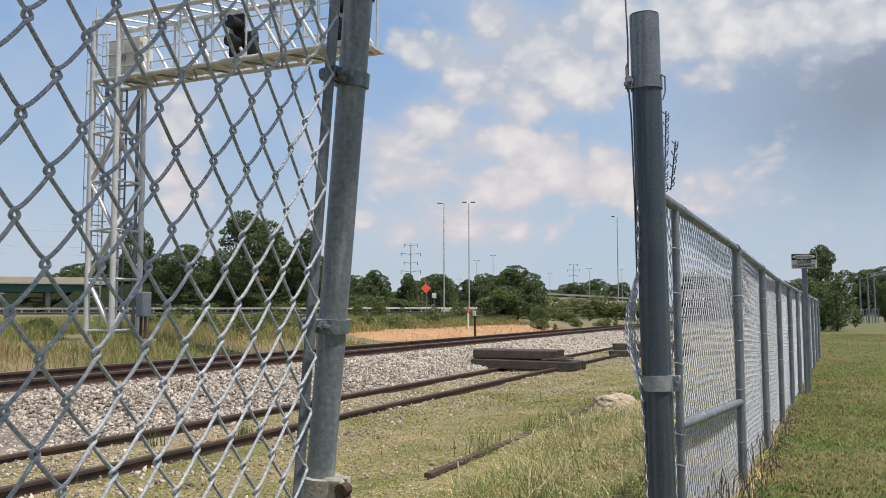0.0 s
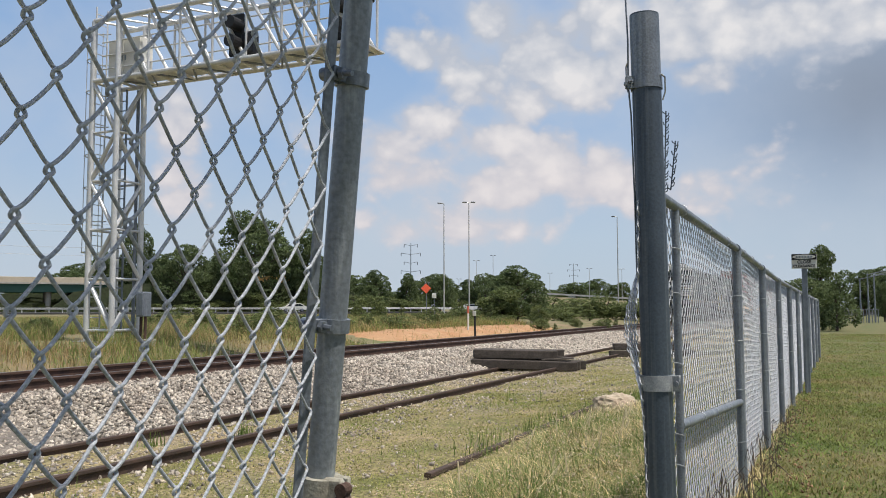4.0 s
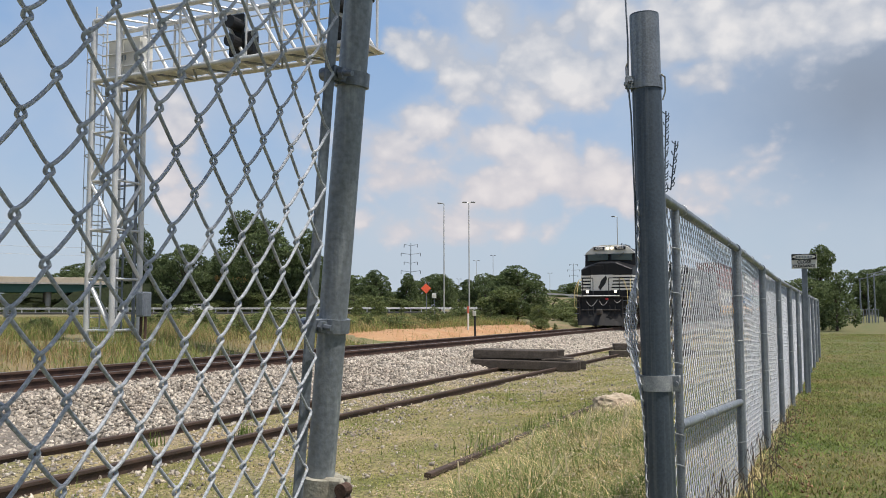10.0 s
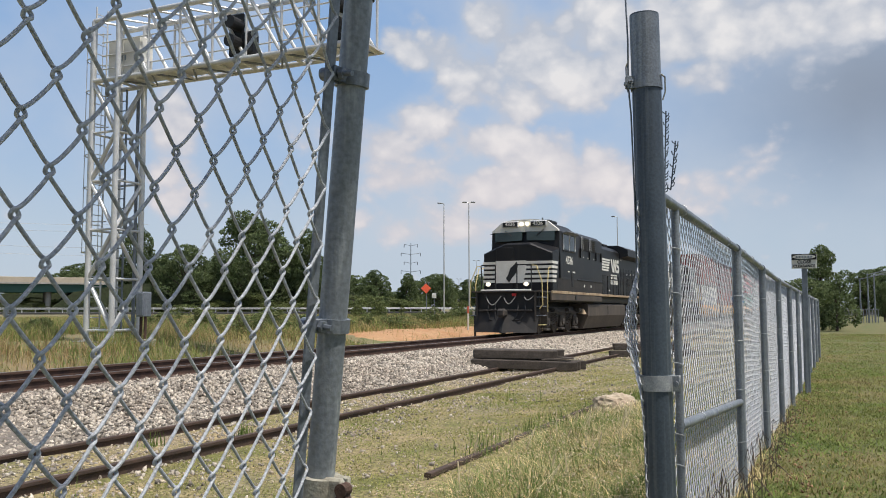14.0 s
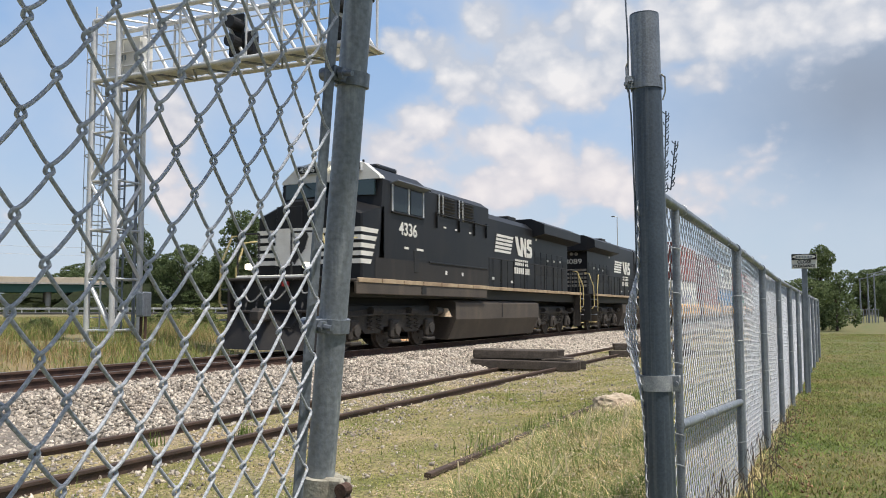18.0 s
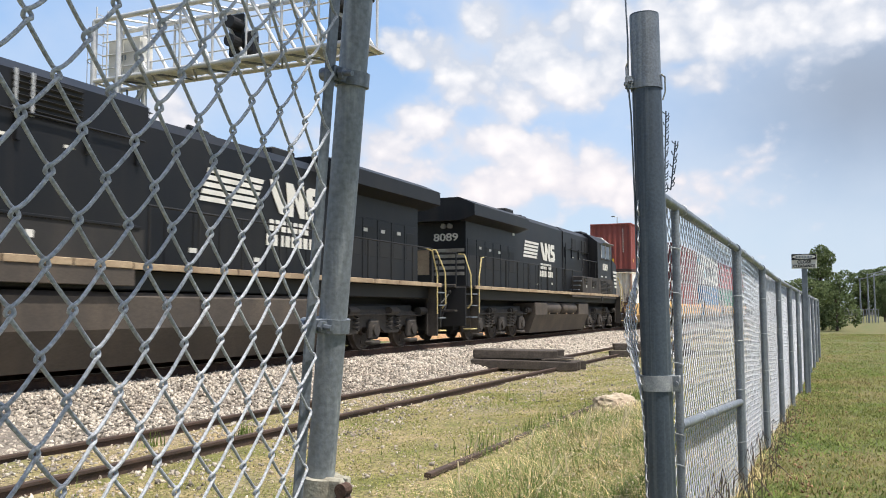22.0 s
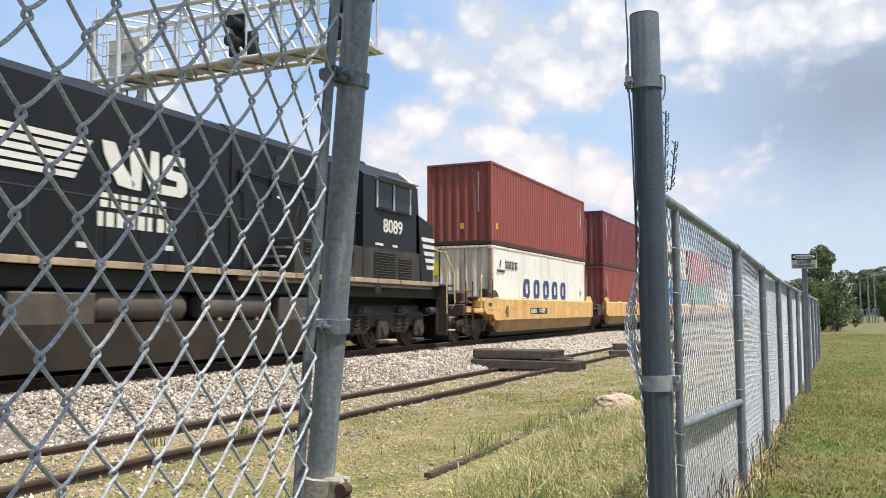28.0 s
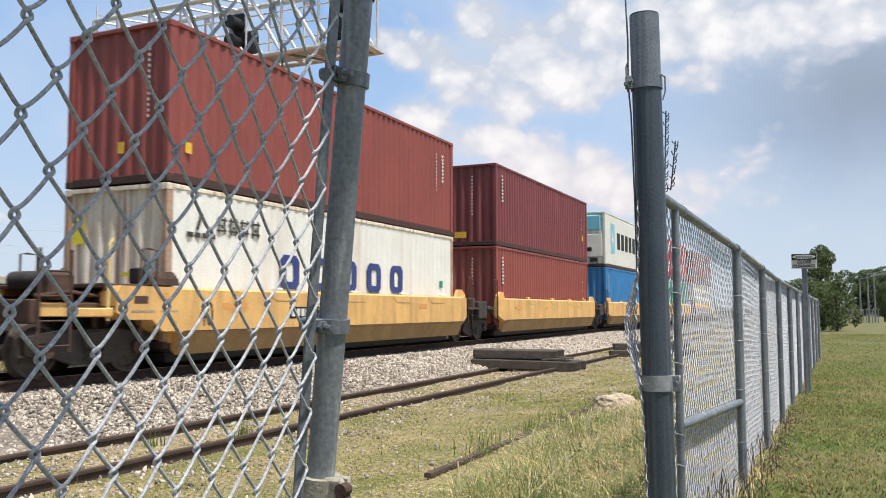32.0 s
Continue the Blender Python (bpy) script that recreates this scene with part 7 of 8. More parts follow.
for k, (b, d, h, w) in enumerate(((28.9, 62, 2.3, 2.6), (27.3, 66, 1.7, 1.8), (25.4, 60, 1.4, 1.9), (23.3, 56, 2.2, 2.2), (22.0, 58, 2.4, 2.6), (17.9, 54, 1.9, 2.2), (30.3, 70, 1.9, 2.6), (21.2, 52, 1.5, 2.2), (24.2, 50, 1.2, 2.0), (16.3, 66, 1.6, 3.2), (14.6, 70, 1.7, 3.6), (26.2, 48, 1.1, 1.6))):
    tree("pine" if k % 3 == 1 else "bush", k, b, d, h * 0.9, w * 0.62, "low green shrub growing in the field", k * 1.1, "shrub", "field shrubs")
for k, (b, d, h, w) in enumerate(((40.5, 33, 1.3, 1.5), (38.0, 30, 1.1, 1.6), (36.0, 36, 1.2, 1.7), (50.5, 30, 0.9, 1.4), (43.5, 38, 1.0, 1.8), (34.0, 40, 1.0, 1.6))):
    tree("bush", k, b, d, h, w, "leafy green weeds beyond the rails", k * 0.7, "shrub", "trackside shrubs")
# undergrowth along the road and more shrubs in the field
for k in range(24):
    tree("bush", k, 49.5 - 1.0 * k, 174 + 7 * math.sin(k * 1.9), 3.4 + 1.5 * math.sin(k * 2.7), 8.0, "dense green undergrowth below the roadside trees", k * 1.7, "shrub", "roadside undergrowth")
for k in range(26):
    tree("bush", k, 50.0 - 0.95 * k, 169 + 2 * math.sin(k * 2.9), 2.6 + 0.8 * math.sin(k * 1.3), 6.0, "light green undergrowth behind the guardrail", k * 1.1, "shrub", "roadside undergrowth")
for k in range(16):
    y = 26.5 + 1.6 * k
    x = -18.6 - 0.5 * math.sin(k * 2.3)
    tree("bush", k, math.degrees(math.atan2(-x, y)), math.hypot(x, y), 0.75 + 0.3 * math.sin(k * 1.7), 1.2 + 0.4 * math.sin(k * 2.9), "small green shrub at the top of the clay bank", k * 1.9, "shrub", "bank top shrubs")
rs = random.Random(4)
for k in range(26):
    b = rs.uniform(12.5, 31)
    tree("bush" if k % 4 else "pine", k, b, rs.uniform(46, 84), rs.uniform(0.4, 0.95), rs.uniform(0.8, 1.6), "low green shrub growing in the field", k * 1.1, "shrub", "field shrubs")
for k in range(16):
    tree("bush", k, 11.0 + 0.45 * k + 0.2 * math.sin(k * 3.0), 96 + 16 * math.sin(k * 2.2), 2.0 + 0.9 * math.sin(k * 1.6), 4.0 + math.sin(k), "low bushy shrub on the highway bank", k * 0.8, "shrub", "bank shrubs")
# unseen tree added behind the camera: its low bough shades the near mesh's top
def shade_tree():
    o = thing("tree", "unseen tree added to shade the near fence mesh", "tree")
    part("trunk", Geo().path([(3.2, -3.6, -0.1), (3.15, -3.5, 1.6), (3.0, -3.3, 3.2), (2.6, -2.7, 4.4), (2.5, -2.6, 6.2)], 0.16, 10), M["bark"], o, smooth=True)
    part("bough", Geo().path([(2.8, -3.0, 3.8), (1.9, -1.9, 4.3), (0.9, -0.8, 4.4), (0.42, 0.2, 4.3), (0.24, 0.95, 4.25)], 0.05, 8), M["bark"], o, smooth=True)
    lobes = [(0.52 - 0.232 * y + 0.03 * math.sin(y * 9), y, 4.2, 0.17, 0.13) for y in np.linspace(-0.8, 1.3, 14)] + [(0.30 - 0.232 * y, y, 4.3, 0.24, 0.16) for y in np.linspace(-0.7, 1.25, 9)]
    v, l = leaf_cloud(lobes, 19000, 0.05, 61)
    part("low_leaves", raw_mesh("low_leaves", v, 4, l, M["foliage"]), None, o)
    v, l = leaf_cloud([(2.4 + 0.9 * math.cos(a), -3.2 + 0.9 * math.sin(a), 6.0 + 0.5 * math.sin(a * 2.3), 1.2, 0.9) for a in range(7)], 7000, 0.09, 62)
    part("crown", raw_mesh("crown", v, 4, l, M["foliage"]), None, o)
    # wide boughs added to shade the lawn beside the camera and cut its bounce light
    part("wide_bough", Geo().path([(2.9, -3.1, 3.6), (3.0, -2.0, 4.7), (2.9, -0.6, 5.1), (2.7, 0.9, 5.2)], 0.06, 8), M["bark"], o, smooth=True)
    v, l = leaf_cloud([(2.1 + 0.85 * (k % 3) + 0.12 * math.sin(k), -2.4 + 0.95 * (k // 3), 5.2 + 0.15 * math.sin(k * 2.1), 0.6, 0.4) for k in range(15)], 13000, 0.07, 63)
    part("wide_leaves", raw_mesh("wide_leaves", v, 4, l, M["foliage"]), None, o)


shade_tree()
# by the lawn
tree("dense", 1, 0.9, 50, 4.0, 3.6, "green bushy tree at the end of the fence", 0.3)
tree("tall", 1, 0.1, 51, 4.8, 3.0, "green tree with a ragged top beside the lawn", 2.2)
tree("dense", 0, -0.7, 47, 3.2, 2.4, "green bushy tree beside the lawn", 1.9)
for k in range(7):
    tree("round" if k % 2 else "tall", k, -2.2 - 1.1 * k, 150 + 12 * math.sin(k * 2.0), 7.5 + 1.2 * math.sin(k * 1.9), 9, "green tree beyond the lawn", k * 1.0, group="park trees")
tree("tall", 0, -3.3, 82, 3.6, 2.2, "slim young tree on the lawn", 0.5, group="park trees")
for b, d, h in ((-2.02, 78, 3.6), (-2.45, 76, 3.9), (-2.8, 80, 4.0)):
    x, y = polar(b, d)
    o = thing("street_lamp", "grey street lamp standing by the park", "street lamp", "street lamps")
    part("pole", Geo().tube((x, y, -0.1), (x, y, h), 0.08, 8, 0.05), M["galv"], o)
    part("arm", Geo().tube((x, y, h), (x + 1.6, y, h + 0.35), 0.04, 6), M["galv"], o)
    part("lamp_head", Geo().box((x + 1.8, y, h + 0.36), (0.5, 0.22, 0.1), bev=0.03), M["galv"], o)
pf = thing("park_fence", "low pale chain fence across the far lawn", "fence")
for k in range(12):
    x, y = polar(-1.2 - 0.16 * k, 74)
    part("post", Geo().tube((x, y, -0.1), (x, y, 1.1), 0.03, 6), M["galv"], pf)
xa, ya = polar(-1.2, 74)
xb, yb = polar(-1.2 - 0.16 * 11, 74)
for z in (0.25, 0.65, 1.08):
    part("rail", Geo().tube((xa, ya, z), (xb, yb, z), 0.02, 6), M["galv"], pf)

# road with its guardrail; the line lies across the view to the left
RB, RD = 40.0, 146.0
rc = Vector((*polar(RB, RD), 0))
ru = Vector((-math.cos(radians(RB)), -math.sin(radians(RB)), 0))   # leftwards along the road
rn = Vector((-math.sin(radians(RB)), math.cos(radians(RB)), 0))
ROAD_Z = 0.75
M["asphalt"] = mat("road_asphalt", (0.06, 0.06, 0.062), 0.9, 0, (0.09, 0.09, 0.09), 0.5, 0.6, 0.2, 20, 0.2)
M["bare_rail"] = mat("galvanised_guardrail", (0.5, 0.51, 0.5), 0.55, 0.3, (0.4, 0.4, 0.39), 1.0, 0.6, 0.1, 20, 0.03)
g = Geo()
for s in (-1,):
    a, b = rc - ru * 170 - rn * 8, rc + ru * 330 - rn * 8
    c, d = rc + ru * 330 + rn * 14, rc - ru * 170 + rn * 14
    g.add([(p.x, p.y, ROAD_Z) for p in (a, b, c, d)] + [(p.x, p.y, -1.0) for p in (a, b, c, d)], [(0, 1, 2, 3), (0, 4, 5, 1), (1, 5, 6, 2), (2, 6, 7, 3), (3, 7, 4, 0)])
solo("road", g, M["asphalt"], "grey asphalt road on a low bank", "road", kind="structure")
gr = thing("guardrail", "galvanised steel guardrail along the road", "guardrail")
post_m = Geo().box((0, 0, 0.3), (0.14, 0.14, 0.9)).mesh("post", M["bare_rail"])
for k in range(150):
    p = rc + ru * (-130 + 1.9 * k) - rn * 6
    part("post", post_m, None, gr, at=pose(p.x, p.y, ROAD_Z - 0.1, 0, 0, RB))
for k in range(15):
    a = rc + ru * (-130 + 19 * k) - rn * 6.1
    mid = a + ru * 9.5
    for zz in (0.52, 0.68):
        part("rail", Geo().box((0, 0, 0), (18.98, 0.08, 0.13), bev=0.02), M["bare_rail"], gr, at=pose(mid.x, mid.y, ROAD_Z + zz, 0, 0, RB))

M["bank"] = mat("rough_grass_bank", (0.20, 0.165, 0.085), 0.95, 0, (0.12, 0.125, 0.05), 0.15, 0.9, 0.3, 2.0, 0.5)
# overpass with green girders
M["slope"] = mat("overgrown_slope", (0.04, 0.05, 0.022), 0.95, 0, (0.035, 0.05, 0.02), 0.5, 0.9, 0.4, 2.0, 0.8)
OB = thing("overpass", "road overpass with a tan parapet over green steel girders", "bridge")
M["parapet"] = mat("tan_concrete", (0.5, 0.43, 0.33), 0.9, 0, (0.4, 0.34, 0.26), 0.4, 0.7, 0.1, 10, 0.1)
M["girder"] = mat("green_girder_paint", (0.035, 0.11, 0.085), 0.6, 0, (0.05, 0.13, 0.1), 0.4, 0.6, 0.1, 10, 0.05)
ob_c = Vector((*polar(56.5, 172), 0))
ob_r = Matrix.Rotation(radians(53), 4, "Z")
OV_AT = Matrix.Translation(ob_c) @ ob_r
OB.matrix_basis = OV_AT
part("parapet", Geo().box((0, -6, 6.55), (62, 0.3, 1.0), bev=0.03), M["parapet"], OB)
part("parapet", Geo().box((0, 6, 6.55), (62, 0.3, 1.0), bev=0.03), M["parapet"], OB)
part("deck", Geo().box((0, 0, 5.95), (62, 12.4, 0.3)), M["concrete"], OB)
for yy in (-5.3, -2, 2, 5.3):
    part("girder", Geo().box((0, yy, 5.1), (62, 0.4, 1.45)), M["girder"], OB)
for xx in (-20, -6, 8, 20):
    for yy in (-4, 0, 4):
        part("pier", Geo().tube((xx, yy, 0), (xx, yy, 4.4), 0.5, 12), M["concrete"], OB)
for sx in (-1, 1):
    part("abutment", Geo().prism([(sx * 24, 4.4), (sx * 34, 6.08), (sx * 75, 6.08), (sx * 90, -0.5), (sx * 18, -0.5)], "y", -7, 7), M["slope"], OB, "overgrown abutment slope")

# bank added behind the opening; its dark colour gives the shade under the deck
part("far_bank", Geo().prism([(9.0, -0.5), (9.5, 4.3), (13.0, 4.3), (16.0, -0.5)], "x", -26, 26), M["slope"], OB, "added dark bank standing for the shade under the overpass")

# raised road on the other side with a bank
g = Geo()
rows = []
for k in range(24):
    b = 18.6 - 0.34 * k
    x, y = polar(b, 165)
    nx, ny = -math.sin(radians(b)), math.cos(radians(b))
    h = 3.9 - 0.06 * k
    rows.append([(x - nx * 22, y - ny * 22, 0.4), (x, y, h), (x + nx * 10, y + ny * 10, h), (x + nx * 30, y + ny * 30, 0.2)])
g.loft(rows)
solo("highway_bank", g, M["bank"], "grassy bank carrying a distant highway", "embankment", kind="structure")
hr = thing("highway_rail", "pale barrier along the distant raised highway", "guardrail")
for k in range(23):
    xa, ya = polar(18.6 - 0.34 * k, 164)
    xb, yb = polar(18.6 - 0.34 * (k + 1), 164)
    za, zb = 4.25 - 0.06 * k, 4.25 - 0.06 * (k + 1)
    part("rail", Geo().add([(xa, ya, za), (xb, yb, zb), (xb, yb, zb + 0.3), (xa, ya, za + 0.3), (xa - 0.1, ya + 0.3, za), (xb - 0.1, yb + 0.3, zb), (xb - 0.1, yb + 0.3, zb + 0.3), (xa - 0.1, ya + 0.3, za + 0.3)], [(0, 1, 2, 3), (4, 7, 6, 5), (3, 2, 6, 7), (0, 4, 5, 1)]), M["bare_rail"], hr)


def lamp_pole(b, d, top, arm, label="tall slim roadside light pole"):
    x, y = polar(b, d)
    z = ground_z(x, y)
    o = thing("light_pole", label, "light pole", "light poles")
    part("pole", Geo().tube((x, y, z - 0.2), (x, y, top), 0.085, 8, 0.05), M["bare_rail"], o)
    ux, uy = -math.cos(radians(b)), -math.sin(radians(b))
    for s in ((1,) if arm > 0 else (-1, 1)):
        part("arm", Geo().tube((x, y, top - 0.05), (x + ux * s * 0.35, y + uy * s * 0.35, top + 0.05), 0.04, 6), M["bare_rail"], o)
        part("lamp_head", Geo().box((x + ux * s * 0.5, y + uy * s * 0.5, top + 0.03), (0.5, 0.3, 0.14), Matrix.Rotation(radians(b), 3, "Z"), bev=0.04), M["galv"], o)


lamp_pole(24.42, 96, 1.12 + 12.25, 1)
lamp_pole(22.70, 96, 1.12 + 12.35, 0)
lamp_pole(12.65, 112, 1.12 + 12.2, 1)
for b, d, zt_ in ((22.2, 200, 12.8), (21.05, 200, 14.0), (14.55, 210, 11.2), (12.4, 210, 11.0), (17.2, 230, 11.0), (23.4, 230, 9.5)):
    lamp_pole(b, d, zt_, 0, "distant highway light pole")


def pylon(b, d, top, arms, label):
    x, y = polar(b, d)
    o = thing("power_pylon", label, "pylon", "power pylons")
    part("mast", Geo().tube((x, y, 0), (x, y, top), 0.17, 8, 0.08), M["galv"], o)
    ux, uy = -math.cos(radians(b)), -math.sin(radians(b))
    for k in range(arms):
        z = top - 0.5 - 2.1 * k
        w = 2.3 if k % 2 else 1.6
        part("crossarm", Geo().tube((x - ux * w, y - uy * w, z + 0.25), (x, y, z - 0.1), 0.06, 5).tube((x + ux * w, y + uy * w, z + 0.25), (x, y, z - 0.1), 0.06, 5), M["galv"], o)
        for s in (-1, 1):
            part("insulator", Geo().tube((x + ux * w * s, y + uy * w * s, z + 0.2), (x + ux * w * s, y + uy * w * s, z - 0.5), 0.07, 5), M["black"], o)


pylon(26.7, 200, 17.0, 4, "grey power pylon with crossarms")
pylon(15.6, 330, 19.0, 3, "distant grey power pylon")
# power lines at the far left
M["bright_alu"] = mat("bright_aluminium_cable", (0.92, 0.92, 0.92), 0.5, 0, (0.85, 0.85, 0.85), 3, 0.4, 0.05)
wires = thing("power_lines", "thin power lines crossing the hazy sky", "cables")
for k, z in enumerate((22.5, 21.0, 17.5, 15.8)):
    xa, ya = polar(60, 230)
    xb, yb = polar(44, 190)
    part("cable", Geo().path([(xa + (xb - xa) * f, ya + (yb - ya) * f, z - 3.0 * math.sin(math.pi * f * 0.5)) for f in np.linspace(0, 1, 9)], 0.05, 4), M["bright_alu"], wires)
# orange warning diamond and small white sign by the road
x, y = polar(25.65, 62)
o = thing("road_sign", "orange-red diamond road sign on a post", "sign", "road signs")
part("plate", Geo().box((0, 0, 0), (0.54, 0.03, 0.54), Matrix.Rotation(radians(45), 3, "Y"), bev=0.01), mat("sign_orange", (0.98, 0.14, 0.06), 0.5, 0, (0.95, 0.2, 0.1), 3, 0.4), o, at=pose(x, y, 2.68, 0, 0, 25))
part("post", Geo().tube((x, y + 0.06, 0.2), (x, y + 0.06, 2.9), 0.03, 6), M["galv"], o)
x, y = polar(25.1, 62)
o = thing("road_sign", "small white road sign on a post", "sign", "road signs")
part("plate", Geo().box((0, 0, 0), (0.32, 0.03, 0.36), bev=0.01), M["white"], o, at=pose(x, y, 2.15, 0, 0, 25))
part("post", Geo().tube((x, y + 0.06, 0.2), (x, y + 0.06, 2.2), 0.03, 6), M["galv"], o)
x, y = polar(18.0, 60)
o = thing("road_sign", "small pale sign board in the field", "sign", "road signs")
part("plate", Geo().box((0, 0, 0), (0.28, 0.03, 0.2), bev=0.01), M["white"], o, at=pose(x, y, 1.75, 0, 0, 18))
part("post", Geo().tube((x, y + 0.06, 0.1), (x, y + 0.06, 1.8), 0.025, 6), M["galv"], o)


# ---- road vehicles ----
def car(label, paint, tall=1.0):
    C = thing("car", label, "car", "passing cars")
    p = [(-2.3, 0.35), (2.3, 0.35), (2.32, 0.75), (1.5, 0.92), (0.75, 1.45 * tall), (-1.2, 1.48 * tall), (-2.0, 1.0), (-2.32, 0.9)]
    part("body", Geo().prism(p, "y", -0.88, 0.88), paint, C)
    for s in (-1, 1):
        part("side_window", Geo().prism([(1.2, 0.97), (0.68, 1.36 * tall), (-1.1, 1.38 * tall), (-1.7, 1.0)], "y", s * 0.88, s * 0.895), M["glass"], C)
        for xx in (-1.4, 1.4):
            w = part("wheel", Geo().tube((xx, s * 0.7, 0.33), (xx, s * 0.9, 0.33), 0.33, 14), M["black"], C)
            part("rim", Geo().tube((xx, s * 0.9, 0.33), (xx, s * 0.905, 0.33), 0.2, 10), M["galv"], w)
    return C


car_a = car("white estate car passing along the road", M["white"])
car_b = car("pale silver saloon car passing along the road", M["steel_white"], 0.95)
car_c = car("white saloon car passing along the road", M["white"], 0.95)
truck = thing("delivery_truck", "low yellow truck crossing the overpass", "truck", "overpass traffic")
part("cargo_box", Geo().box((1.2, 0, 1.25), (6.0, 2.2, 1.4), bev=0.05), M["yellow"], truck)
part("cab", Geo().box((-2.9, 0, 1.15), (2.0, 2.1, 1.7), bev=0.2), M["yellow"], truck)
for xx in (-2.8, 3.0):
    part("axle", Geo().tube((xx, -1.1, 0.48), (xx, 1.1, 0.48), 0.48, 14), M["black"], truck)
van = car("white van crossing the overpass", M["white"], 1.3)

# ---- sky backdrop: hazy blue with heaped clouds, far behind everything ----
# cloud heaps: degrees left of the track's direction, degrees up, half width, half height, weight
HEAPS = (
    (25.0, 17.1, 2.8, 1.5, 0.85), (22.6, 15.4, 2.3, 1.9, 0.9), (27.4, 17.9, 1.6, 0.9, 0.7), (21.0, 18.9, 2.1, 1.8, 1.0), (18.4, 17.0, 3.0, 2.6, 0.95),
    (16.0, 15.4, 3.6, 2.4, 0.95), (14.4, 18.6, 3.2, 2.6, 0.9), (12.4, 16.0, 2.6, 2.4, 0.85), (19.4, 14.0, 2.5, 1.5, 0.75), (4.8, 18.0, 4.5, 2.5, 0.95),
    (9.0, 17.6, 3.6, 2.5, 0.85), (0.0, 17.5, 4.2, 2.8, 0.85), (6.8, 14.9, 3.0, 1.6, 0.65), (-4.5, 18.0, 4.5, 3.0, 0.7), (14.0, 23.5, 9.0, 3.4, 0.85),
    (2.0, 23.5, 9.0, 3.4, 0.85), (25.0, 23.5, 5.0, 2.2, 0.7), (25.6, 12.5, 2.7, 1.5, 0.9), (28.3, 11.0, 2.6, 1.7, 0.85), (23.2, 11.2, 2.2, 1.3, 0.65),
    (27.4, 9.2, 3.2, 1.6, 0.7), (20.2, 11.4, 1.7, 1.3, 1.0), (17.6, 9.5, 3.4, 2.1, 1.0), (14.2, 8.5, 3.2, 2.0, 1.0), (20.8, 8.0, 3.2, 1.8, 0.9),
    (11.4, 7.6, 2.4, 1.7, 0.85), (3.6, 9.3, 2.6, 1.3, 0.42), (7.0, 7.6, 5.0, 2.0, 0.5), (42.8, 12.0, 2.0, 2.7, 0.8), (42.4, 8.0, 1.9, 2.4, 0.75),
    (24.0, 5.6, 7.0, 1.8, 0.6), (33.6, 11.5, 2.0, 1.3, 0.55))


